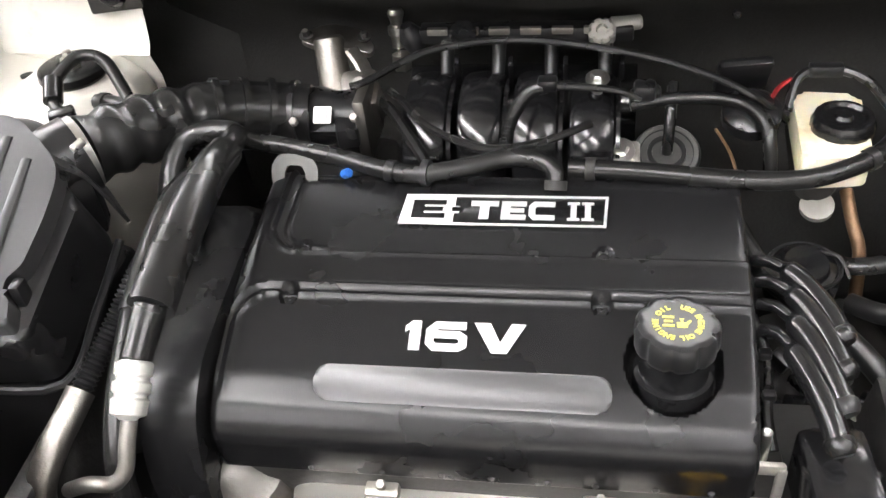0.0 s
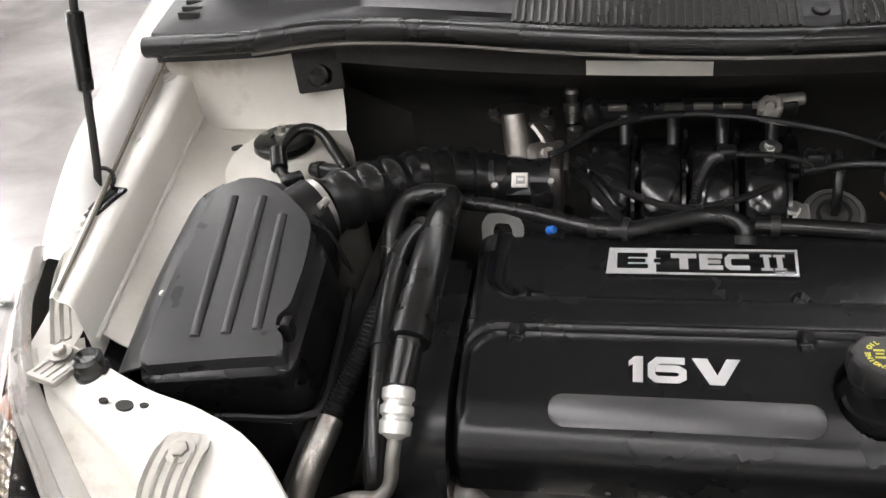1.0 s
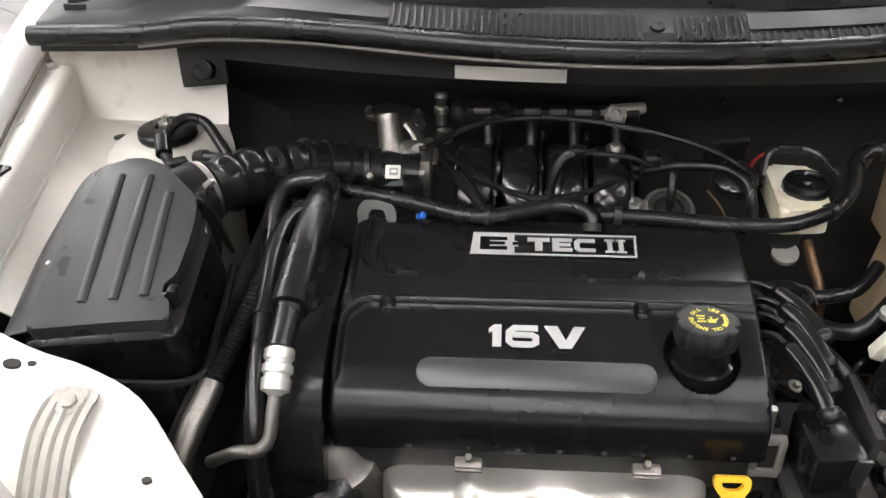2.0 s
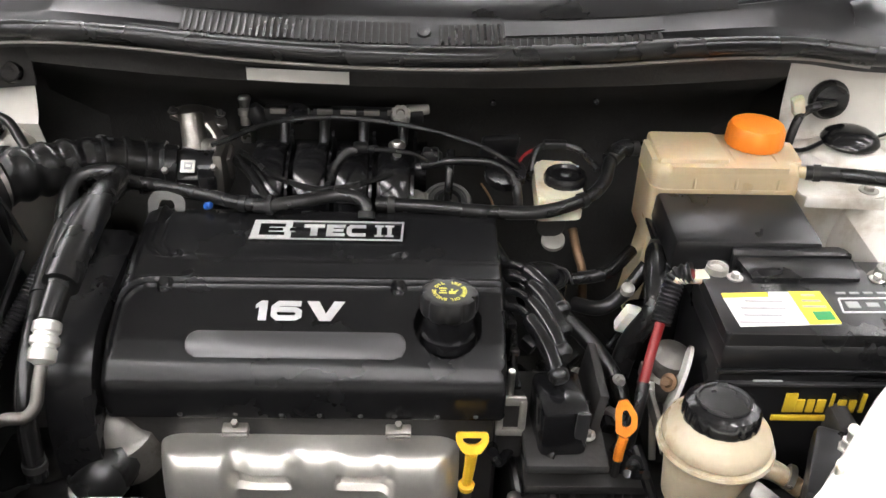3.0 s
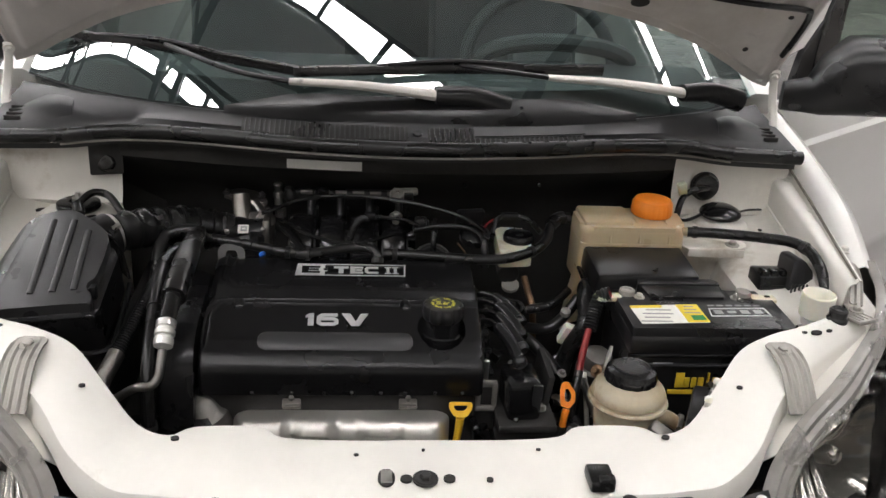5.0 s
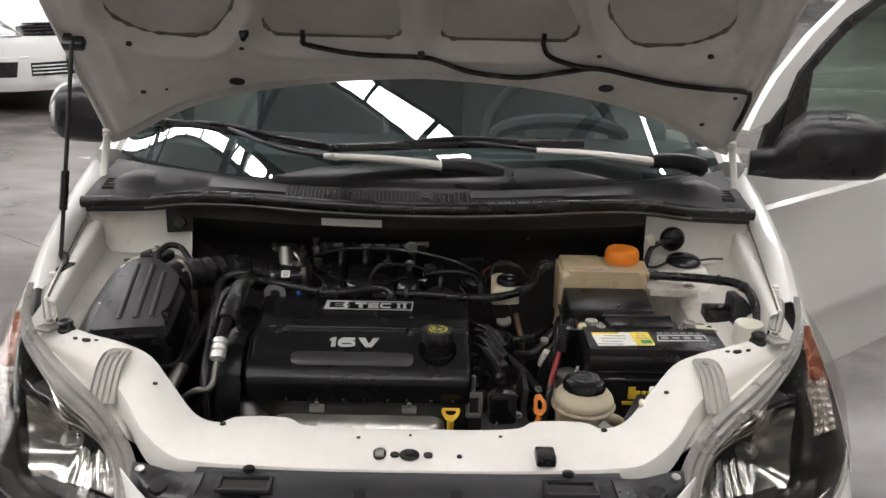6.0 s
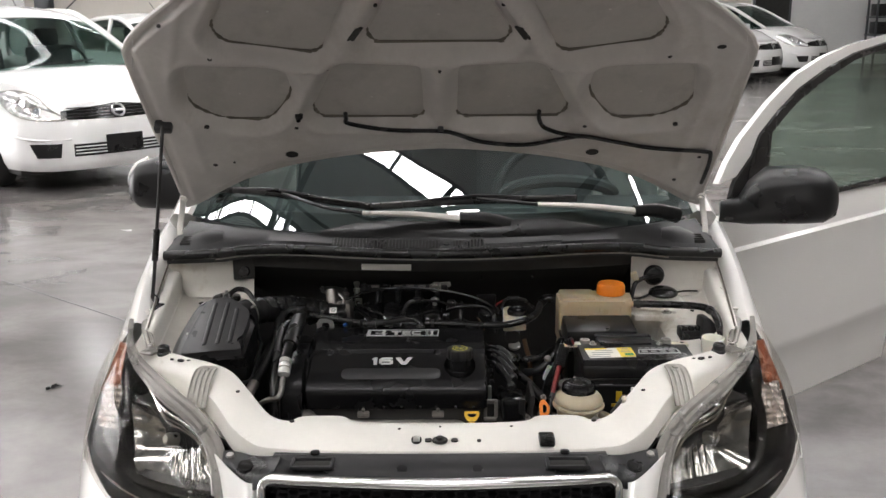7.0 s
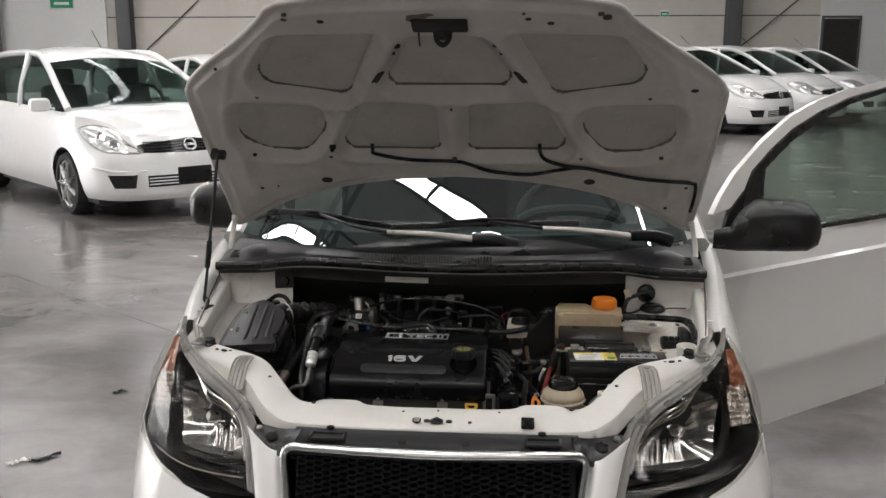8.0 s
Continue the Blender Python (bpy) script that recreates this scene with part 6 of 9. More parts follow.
# oil filler cap in its well
CAPN = V((0, 0.02, 1)).normalized()
cap0 = V((0.042, -0.086, 0.800))
part("filler_neck", lathe(cap0 + CAPN * -0.004, CAPN, [(0, 0), (0, 0.029), (0.012, 0.0285), (0.014, 0.022), (0.014, 0)], 32), GLOSSBLACK, cover)
cap = part("oil_cap", lathe(cap0 + CAPN * 0.032, CAPN, [(0, 0), (0, 0.0262), (0.003, 0.0288), (0.007, 0.0298), (0.020, 0.0294), (0.0230, 0.0278), (0.0242, 0.0250), (0.0240, 0.0225), (0.0238, 0)], 96, 9, 0.075), BLACK, engine, "black lobed oil filler cap with yellow print")
part("stem", lathe(cap0, CAPN, [(0, 0), (0, 0.0245), (0.020, 0.0252), (0.034, 0.0262), (0.034, 0)], 48), GLOSSBLACK, cap)
CT = basis(cap0 + CAPN * 0.0560, (1, 0, 0), CAPN.cross(V((1, 0, 0))))
for word, a0, a1 in (("ENGINE OIL", 262, 108), ("USE ENGINE OIL", 80, -88)):
    for k, ch in enumerate(word):
        a = radians(a0 + (a1 - a0) * (k + 0.5) / len(word))
        if ch != " ":
            part("print", letters(ch, 0.0056, CT @ pose(0.0152 * math.cos(a), 0.0152 * math.sin(a), 0.0002, 0, 0, math.degrees(a) - 90), 0.0004, bold=0.00025), YELLOWINK, cap)
part("print", prism([(-0.001, -0.006), (0.007, -0.006), (0.008, -0.002), (0.011, 0.002), (0.0095, 0.003), (0.006, 0.0), (0.004, 0.0), (0.004, 0.003), (0.005, 0.0045), (0.001, 0.0045), (0.002, 0.003), (0.002, 0.0), (-0.001, 0.0)], 0, 0.0004, CT @ Matrix.Scale(0.85, 4), 0), YELLOWINK, cap)
for k in range(3):
    part("print", xf(box((-0.0065, 0.005 - 0.0042 * k, 0.0002), (0.008 - 0.002 * (k % 2), 0.0020, 0.0004), 0), CT), YELLOWINK, cap)
# timing belt cover at the end of the engine
tb = rounded([(-0.158, 0.60), (-0.168, 0.74), (-0.150, 0.800), (-0.115, 0.826), (-0.05, 0.834), (0.06, 0.842), (0.085, 0.80), (0.09, 0.60)], 0.03, 6)
belt = part("timing_cover", prism(tb, -0.350, -0.304, YZ, 0.018, 5), COVER, engine, "black plastic timing belt cover")
# lifting eyes
def ring_plate(outer, inner, t, m):
    """A flat plate with a hole: two outlines of the same number of corners, raised by t."""
    rows_ = [[(a[0], a[1], h) for a in loop] for loop, h in ((inner, 0.0), (outer, 0.0), (outer, t), (inner, t), (inner, 0.0))]
    bm = grid(rows_, closed=True)
    bmesh.ops.remove_doubles(bm, verts=bm.verts, dist=1e-6)
    return xf(bm, m)


def scaled(poly, fx, fy, c):
    return [((p[0] - c[0]) * fx + c[0], (p[1] - c[1]) * fy + c[1]) for p in poly]


eye_o = rounded([(-0.018, -0.022), (0.020, -0.022), (0.022, 0.008), (0.014, 0.020), (-0.014, 0.021), (-0.021, 0.010)], 0.005, 3)
part("lifting_eye", ring_plate(eye_o, scaled(eye_o, 0.45, 0.62, (0.001, -0.006)), 0.004, basis((-0.281, 0.088, 0.846), (1, 0.05, 0), (0, 0.62, 0.78))), EYESTEEL, engine, "grey steel lifting eye")
part("lifting_eye_foot", box((-0.266, 0.076, 0.832), (0.028, 0.02, 0.02), 0.003, (20, 0, 20)), DARK, engine)
le = part("lifting_eye", merge(box((0.110, -0.118, 0.742), (0.030, 0.006, 0.012), 0.003), box((0.098, -0.120, 0.722), (0.008, 0.006, 0.045), 0.003), box((0.122, -0.120, 0.722), (0.008, 0.006, 0.045), 0.003), box((0.110, -0.121, 0.702), (0.032, 0.006, 0.010), 0.003)), BRACKET, engine, "grey steel lifting eye")
part("stud", cyl((0.108, -0.112, 0.745), (0.108, -0.112, 0.778), 0.004), STEEL, le)
part("eye_bracket", box((0.110, -0.108, 0.70), (0.03, 0.02, 0.08), 0.004), DARK, le)
# blue plug
part("blue_plug", cyl((-0.236, 0.088, 0.850), (-0.228, 0.083, 0.856), 0.0042), BLUE, engine)

# exhaust manifold, heat shield, studs
mf = part("exhaust_flange", box((-0.085, -0.128, 0.738), (0.33, 0.012, 0.014), 0.003), DARK, engine, "grimy manifold flange")
random.seed(21)
for xa, xb in ((-0.218, -0.176), (-0.169, -0.135), (-0.119, -0.091), (-0.084, -0.056), (-0.001, 0.028), (0.034, 0.066)):
    q = prism(rounded([(xa, 0.0), (xb, 0.001), (xb - 0.004, 0.011), (xb - 0.012, 0.014), (xa + 0.010, 0.013), (xa + 0.003, 0.009)], 0.004, 3), -0.006, 0.004, basis((0, -0.139, 0.7365), (1, 0, 0), (0, 0.45, 0.9)), 0.002)
    part("flange_lug", q, CAST, mf, "dull alloy lug")
for xa in (-0.226, -0.172, -0.126, -0.087, -0.045, -0.012, 0.031, 0.071):
    part("flange_stud", cyl((xa, -0.138, 0.738), (xa + random.uniform(-0.002, 0.002), -0.143, 0.7425), 0.0034, 0.003, 8), DARK, mf)
for x in (-0.171, -0.007):
    part("shield_tab", box((x, -0.150, 0.727), (0.026, 0.012, 0.012), 0.002, (15, 0, 0)), ALU, mf)
    part("tab_bead", box((x, -0.157, 0.727), (0.026, 0.003, 0.003), 0.001, (15, 0, 0)), ALU, mf)
    part("nut", bolt((x, -0.150, 0.734), (0, -0.4, 0.9), 0.0042, washer=False), ALU, mf)


def shield_point(u, v):
    """u runs along the shield, v from its back edge over the crease and down the front."""
    x = -0.258 + 0.316 * u
    end = min(u, 1 - u)
    rnd = math.sqrt(max(0.0, 1 - (1 - min(1.0, end / 0.10)) ** 2))
    lobe = max(sstep(0.046, 0.026, abs(x + 0.214)), sstep(0.046, 0.026, abs(x - 0.018)))
    hump = max(sstep(0.040, 0.012, abs(x + 0.140)), sstep(0.040, 0.012, abs(x + 0.045)))
    y, z = smooth([(0, -0.098), (0.16, -0.118), (0.30, -0.142), (0.40, -0.156), (0.50, -0.164), (0.62, -0.169), (1.0, -0.178)], v), smooth([(0, 0.690), (0.10, 0.707), (0.30, 0.702), (0.40, 0.695), (0.50, 0.681), (0.62, 0.655), (1.0, 0.560)], v)
    mid = sstep(0.22, 0.36, v)
    out = mid * (0.017 * lobe + 0.013 * hump * sstep(0.62, 0.50, v) * (1 - lobe))
    dent = max(sstep(0.032, 0.024, abs(x + 0.148 - 0.03 * (v - 0.5))), sstep(0.032, 0.024, abs(x + 0.040 + 0.03 * (v - 0.5))))
    out -= 0.009 * dent * sstep(0.47, 0.51, v) * sstep(0.585, 0.565, v)
    out -= 0.012 * dent * sstep(0.70, 0.73, v)
    y -= out
    z += out * 0.45 * sstep(0.6, 0.3, v)
    return (x, -0.098 + (y + 0.098) * (0.30 + 0.70 * rnd), z - 0.020 * (1 - rnd))


shield = part("heat_shield", grid([[shield_point(i / 120, k / 60) for i in range(121)] for k in range(61)], 0.0012), SHIELD, engine, "pressed silvery heat shield stained by heat")
for x in (-0.222, 0.022):
    part("shield_bolt", bolt((x, -0.186, 0.652), (0, -0.9, 0.35), 0.006), COPPERY, shield)
part("exhaust_bulk", box((-0.10, -0.13, 0.60), (0.28, 0.05, 0.14), 0.02), DARK, engine)
# thermostat housing, water hose, pulley and alternator beside it
th = part("thermostat_housing", lathe((-0.288, -0.118, 0.655), (-0.25, -0.15, 1), [(0, 0), (0, 0.036), (0.02, 0.040), (0.045, 0.038), (0.052, 0.030), (0.070, 0.024), (0.078, 0.014), (0.08, 0)], 28), CAST, engine, "cast aluminium thermostat housing")
part("outlet", tube([(-0.292, -0.135, 0.685), (-0.305, -0.160, 0.672), (-0.330, -0.175, 0.650)], 0.026, 16), RUBBER, th)
part("housing_boss", box((-0.262, -0.110, 0.715), (0.030, 0.026, 0.030), 0.006, (0, 20, 10)), CAST, th)
part("sensor", cyl((-0.272, -0.105, 0.720), (-0.274, -0.120, 0.752), 0.0085, 0.0075), STEEL, th)
part("sensor_hex", lathe((-0.273, -0.112, 0.736), (-0.05, -0.35, 1), [(0, 0), (0, 0.011), (0.008, 0.011), (0.008, 0)], 6), STEEL, th)
part("hose_clamp", tube([(-0.328, -0.172, 0.652), (-0.334, -0.177, 0.648)], 0.0285, 20), STEEL, th)
part("radiator_hose", tube([(-0.330, -0.176, 0.650), (-0.362, -0.182, 0.640), (-0.41, -0.178, 0.628), (-0.455, -0.190, 0.60), (-0.47, -0.22, 0.55)], 0.031, 18, 6), RUBBER, th, "thick black radiator hose")
part("alternator", lathe((-0.395, -0.135, 0.62), (0, -0.15, 1), [(0, 0), (0, 0.062), (0.02, 0.066), (0.035, 0.060), (0.042, 0.035), (0.042, 0)], 32), GLOSSBLACK, engine)
part("pulley", lathe((-0.380, -0.03, 0.55), (-1, 0, 0), [(0, 0), (0, 0.07), (0.008, 0.075), (0.014, 0.068), (0.02, 0.075), (0.028, 0.07), (0.028, 0)], 32), DARK, engine)
# dipstick
dip_o = rounded([(-0.0085, -0.012), (0.0085, -0.012), (0.0165, 0.000), (0.0165, 0.0095), (-0.0165, 0.0095), (-0.0165, 0.000)], 0.004, 3)
dip_i = rounded([(-0.0045, -0.003), (0.0045, -0.003), (0.0095, 0.0005), (0.0095, 0.0045), (-0.0095, 0.0045), (-0.0095, 0.0005)], 0.0015, 3)
dp = part("dipstick", ring_plate(dip_o, dip_i, 0.0075, basis((0.067, -0.163, 0.728), (1, 0, 0), (0, 0.5, 0.85))), YELLOW, engine, "yellow oil dipstick handle")
part("stem", tube([(0.067, -0.169, 0.718), (0.066, -0.166, 0.695), (0.064, -0.160, 0.665)], lambda u: 0.0065 - 0.0012 * u, 8), YELLOW, dp)
part("collar", lathe((0.064, -0.160, 0.658), (0, 0, 1), [(0, 0), (0, 0.008), (0.006, 0.009), (0.008, 0.006), (0.008, 0)], 14), YELLOW, dp)
part("guide_tube", cyl((0.064, -0.160, 0.658), (0.062, -0.140, 0.45), 0.006), DARK, dp)

# intake manifold
im = part("intake_manifold", tube([(-0.205, 0.268, 0.806), (-0.10, 0.270, 0.806), (0.020, 0.268, 0.806)], 0.042, 20, 4), MANIFOLD, engine, "glossy black moulded intake manifold")
for k in range(4):
    x = -0.178 + 0.0520 * k
    part("runner", lathe((x - 0.0230, 0.212, 0.796), (1, 0, 0), [(0, 0.045), (0.0008, 0.0600), (0.0035, 0.0680), (0.009, 0.0715), (0.023, 0.0728), (0.037, 0.0715), (0.0425, 0.0680), (0.0452, 0.0600), (0.046, 0.045)], 64), MANIFOLD, im)
    part("runner_web", lathe((x + 0.0215, 0.212, 0.796), (1, 0, 0), [(0, 0.040), (0.0, 0.0655), (0.004, 0.0655), (0.004, 0.040)], 40), MANIFOLD, im)
    part("runner_rib", box((x + 0.026, 0.236, 0.868), (0.005, 0.012, 0.026), 0.0015, (24, 0, 0)), MANIFOLD, im)
    part("runner_band", tube([(x - 0.016, 0.1475, 0.826), (x, 0.1445, 0.827), (x + 0.016, 0.1475, 0.826)], 0.0022, 6, 3), BLACK, im)
part("manifold_flange", box((-0.10, 0.108, 0.800), (0.225, 0.022, 0.028), 0.004), MANIFOLD, im)
for x in (-0.188, -0.16, -0.038, -0.012):
    part("flange_nut", box((x, 0.104, 0.818), (0.014, 0.014, 0.010), 0.003), STEEL if x != -0.16 else DARK, im)
part("silver_bolt", merge(bolt((-0.018, 0.198, 0.879), (0, -0.2, 1), 0.0065), cyl((-0.018, 0.198, 0.85), (-0.018, 0.197, 0.884), 0.0055)), STEEL, im)
# fuel rail with its lugs and joints
frl = part("fuel_rail", box((-0.088, 0.262, 0.893), (0.205, 0.018, 0.016), 0.003), BLACK, engine, "dark fuel rail with grey end fittings")
for k in range(6):
    part("rail_recess", box((-0.172 + 0.030 * k, 0.2535, 0.899), (0.020, 0.006, 0.007), 0.001), ALU, frl)
for x in (-0.146, -0.015):
    part("lug", lathe((x, 0.252, 0.893), (0, -0.6, 0.8), [(0, 0), (0, 0.0130), (0.012, 0.0130), (0.014, 0.0105), (0.014, 0.0060), (0.010, 0.0050), (0.010, 0)], 40, 8, 0.16), BRACKET if x > -0.1 else MANIFOLD, frl)
part("end_fitting", cyl((-0.008, 0.262, 0.898), (0.022, 0.266, 0.900), 0.0085, 0.007, 14), BRACKET, frl)
for k in range(4):
    part("injector", cyl((-0.163 + 0.0505 * k, 0.256, 0.888), (-0.163 + 0.0505 * k, 0.232, 0.862), 0.007, 0.006, 12), BLACK, frl)
part("regulator", lathe((-0.196, 0.262, 0.880), (-0.3, -0.2, 1), [(0, 0), (0, 0.011), (0.012, 0.013), (0.018, 0.010), (0.026, 0.006), (0.026, 0)], 16), BLACK, frl)
part("brass_union", lathe((-0.225, 0.305, 0.855), (0, 0.15, 1), [(0, 0), (0, 0.007), (0.012, 0.007), (0.014, 0.0095), (0.022, 0.0095), (0.024, 0.006), (0.03, 0.007), (0.036, 0.009), (0.04, 0.007), (0.04, 0)], 12), STEEL, engine, "plated pipe union")
part("union_nut", lathe((-0.220, 0.290, 0.838), (0, 0.1, 1), [(0, 0), (0, 0.010), (0.016, 0.010), (0.016, 0)], 6), STEEL, engine)
# throttle body and recirculation valve
tbod = part("throttle_body", lathe((-0.292, 0.186, 0.846), (1, 0.02, 0), [(0, 0), (0, 0.028), (0.012, 0.029), (0.03, 0.025), (0.055, 0.027), (0.062, 0.025), (0.062, 0)], 26), BLACK, engine, "black throttle body with a pale tag")
part("throttle_flange", box((-0.232, 0.180, 0.852), (0.012, 0.062, 0.066), 0.004), ALU, tbod)
part("position_sensor", box((-0.271, 0.180, 0.846), (0.050, 0.036, 0.036), 0.006, (41, 0, 0)), BLACK, tbod)
tagm = basis((-0.270, 0.1585, 0.8655), (1, 0, 0), (0, 0.75, 0.66))
part("tag", xf(box((0, 0, 0), (0.0175, 0.0165, 0.003), 0.002), tagm), LABELWHITE, tbod, "pale square tag")
part("tag_print", xf(box((0.001, 0, 0.0018), (0.010, 0.009, 0.001), 0.0005), tagm), GREYINK, tbod)
part("tag_print", xf(box((0.001, 0, 0.0024), (0.006, 0.003, 0.001), 0.0003), tagm), LABELWHITE, tbod)
for x, y, z in ((-0.295, 0.150, 0.862), (-0.236, 0.148, 0.868)):
    part("screw", bolt((x, y, z), (0, -0.6, 0.8), 0.0042, washer=False), BRACKET, tbod)
part("connector", box((-0.248, 0.158, 0.848), (0.022, 0.03, 0.022), 0.004, (0, 0, 15)), BLACK, tbod)
egr = part("recirculation_valve", cyl((-0.279, 0.240, 0.838), (-0.287, 0.268, 0.888), 0.0165, 0.0155, 24, 0.003), ALU, engine, "cast alloy recirculation valve")
vf_o = rounded([(-0.036, -0.010), (-0.014, -0.020), (0.018, -0.018), (0.036, -0.026), (0.040, -0.014), (0.022, 0.012), (-0.008, 0.018), (-0.034, 0.004)], 0.006, 3)
part("valve_flange", prism(vf_o, -0.003, 0.003, basis((-0.280, 0.276, 0.882), (1, 0.1, -0.12), (0, 0.9, 0.2)), 0.001), ALU, egr)
part("valve_web", tube([(-0.262, 0.258, 0.878), (-0.250, 0.246, 0.868), (-0.240, 0.226, 0.856)], 0.008, 8, 4, flat=0.5), ALU, egr)
for dx in (-0.029, 0.030):
    part("ear_bolt", bolt((-0.281 + dx, 0.272 + 0.1 * dx, 0.885 - 0.1 * dx), (0, -0.2, 1), 0.0042), DARK, egr)
part("valve_body", box((-0.252, 0.228, 0.846), (0.034, 0.036, 0.038), 0.008, (15, 0, 12)), ALU, egr)
part("valve_neck", tube([(-0.279, 0.244, 0.838), (-0.266, 0.222, 0.838), (-0.248, 0.205, 0.852)], 0.012, 14), ALU, egr)
part("valve_cap", cyl((-0.246, 0.212, 0.862), (-0.242, 0.200, 0.874), 0.010, 0.009, 14), ALU, egr)
part("mount_bracket", box((-0.226, 0.192, 0.856), (0.010, 0.026, 0.036), 0.002, (20, 0, 0)), ALU, egr)
# vacuum can with concentric rings
VN = V((0.0, -0.45, 0.9)).normalized()
vc = part("vacuum_can", lathe(V((0.046, 0.178, 0.800)), VN, [(0, 0), (0, 0.030), (0.018, 0.031), (0.021, 0.029), (0.021, 0.0235), (0.018, 0.0225), (0.018, 0.0185), (0.022, 0.0175), (0.022, 0.0135), (0.018, 0.0125), (0.018, 0.007), (0.020, 0.006), (0.020, 0)], 36), BLACK, engine, "round black vacuum can with concentric rings")
part("nipple", tube([V((0.046, 0.178, 0.80)) + VN * 0.02, V((0.047, 0.172, 0.838)), V((0.048, 0.185, 0.856)), V((0.050, 0.205, 0.870))], 0.0052, 10), RUBBER, vc)
# two paler rings put the highlights of the can's ridges into colour
for r_ in (0.0265, 0.0155):
    part("can_ring", lathe(V((0.046, 0.178, 0.800)) + VN * 0.0205, VN, [(0, r_ - 0.0022), (0.0012, r_ - 0.0018), (0.0012, r_ + 0.0018), (0, r_ + 0.0022)], 36), EYESTEEL, vc)
part("can_bracket", box((0.004, 0.165, 0.818), (0.036, 0.026, 0.012), 0.003, (20, 0, 0)), BRACKET, vc, "bright plated bracket")
part("bracket_bolt", bolt((0.004, 0.162, 0.825), (0, -0.35, 0.93), 0.008), STEEL, vc)
part("can_mount", box((0.03, 0.16, 0.78), (0.05, 0.05, 0.04), 0.005), DARK, vc)

# coil, plug leads and boxes at the gearbox end
cp = part("ignition_coil", lathe((0.159, 0.072, 0.742), (0, -0.2, 1), [(0, 0), (0, 0.030), (0.026, 0.030), (0.032, 0.027), (0.034, 0.020), (0.040, 0.018), (0.040, 0)], 28), GLOSSBLACK, engine, "round glossy black housing")
part("coil_rim", tube([(0.159 + 0.029 * math.cos(a), 0.068 + 0.029 * math.sin(a), 0.774) for a in [2 * math.pi * k / 18 for k in range(19)]], 0.002, 6, 2), BLACK, cp)
LEADS = [
    [(0.108, 0.026, 0.816), (0.120, 0.020, 0.820), (0.138, 0.003, 0.819), (0.155, -0.022, 0.812), (0.163, -0.040, 0.806)],
    [(0.108, 0.006, 0.812), (0.122, 0.000, 0.816), (0.140, -0.020, 0.814), (0.155, -0.048, 0.805), (0.162, -0.066, 0.798)],
    [(0.108, -0.014, 0.808), (0.122, -0.022, 0.811), (0.138, -0.044, 0.808), (0.152, -0.074, 0.799), (0.159, -0.094, 0.791)],
    [(0.108, -0.036, 0.802), (0.121, -0.044, 0.805), (0.134, -0.068, 0.801), (0.147, -0.100, 0.792), (0.153, -0.122, 0.783)],
]
for L_ in LEADS:
    w = part("plug_lead", tube(L_, lambda u: 0.0048 + 0.0046 * sstep(0.36, 0.42, u), 14, 14), GLOSSBLACK, engine, "shiny black ignition lead")
    part("boot", lathe(V(L_[-1]), V(L_[-1]) - V(L_[-2]), [(-0.004, 0.0080), (0, 0.0108), (0.006, 0.0108), (0.010, 0.008), (0.010, 0)], 14), RUBBER, w)
part("coil_pack", box((0.158, -0.128, 0.735), (0.050, 0.070, 0.060), 0.008, (0, 0, 4)), GLOSSBLACK, engine)
part("coil_strap", box((0.176, -0.162, 0.742), (0.014, 0.004, 0.055), 0.002, (10, 0, 0)), BRUSHED, engine)
part("coil_shelf", box((0.165, -0.10, 0.700), (0.085, 0.15, 0.012), 0.003), DARK, engine)
part("coil_fin", box((0.197, -0.085, 0.715), (0.010, 0.09, 0.09), 0.002, (0, 8, 0)), DARK, engine)
part("sensor_loom", tube([(0.105, -0.02, 0.80), (0.115, -0.05, 0.782), (0.113, -0.085, 0.765), (0.116, -0.11, 0.752)], 0.004, 8), RUBBER, engine)
for p in ((0.112, -0.048, 0.788), (0.114, -0.075, 0.772), (0.118, -0.032, 0.795)):
    part("loom_clip", box(p, (0.010, 0.008, 0.008), 0.002), BLACK, engine)
part("gearbox", box((0.215, -0.02, 0.50), (0.20, 0.26, 0.26), 0.04), DARK, engine)
part("gear_linkage", box((0.15, -0.10, 0.645), (0.05, 0.06, 0.04), 0.01, (0, 15, 0)), DARK, engine)
for k, (a, b) in enumerate((((0.115, -0.080, 0.632), (0.125, -0.135, 0.622)), ((0.150, -0.095, 0.640), (0.165, -0.150, 0.61)), ((0.12, -0.14, 0.615), (0.15, -0.16, 0.60)), ((0.17, -0.09, 0.645), (0.19, -0.16, 0.60)))):
    part("linkage_rod", tube([a, V(a).lerp(V(b), 0.5) + V((0, 0, 0.012)), b], 0.007, 8), DARK if k % 2 else BLACK, engine)
for p in ((0.118, -0.082, 0.640), (0.117, -0.148, 0.628), (0.227, -0.111, 0.63), (0.125, -0.165, 0.62)):
    part("linkage_joint", lathe(p, (0, -0.3, 1), [(0, 0), (0, 0.008), (0.006, 0.008), (0.009, 0.004), (0.009, 0)], 12), STEEL, engine)
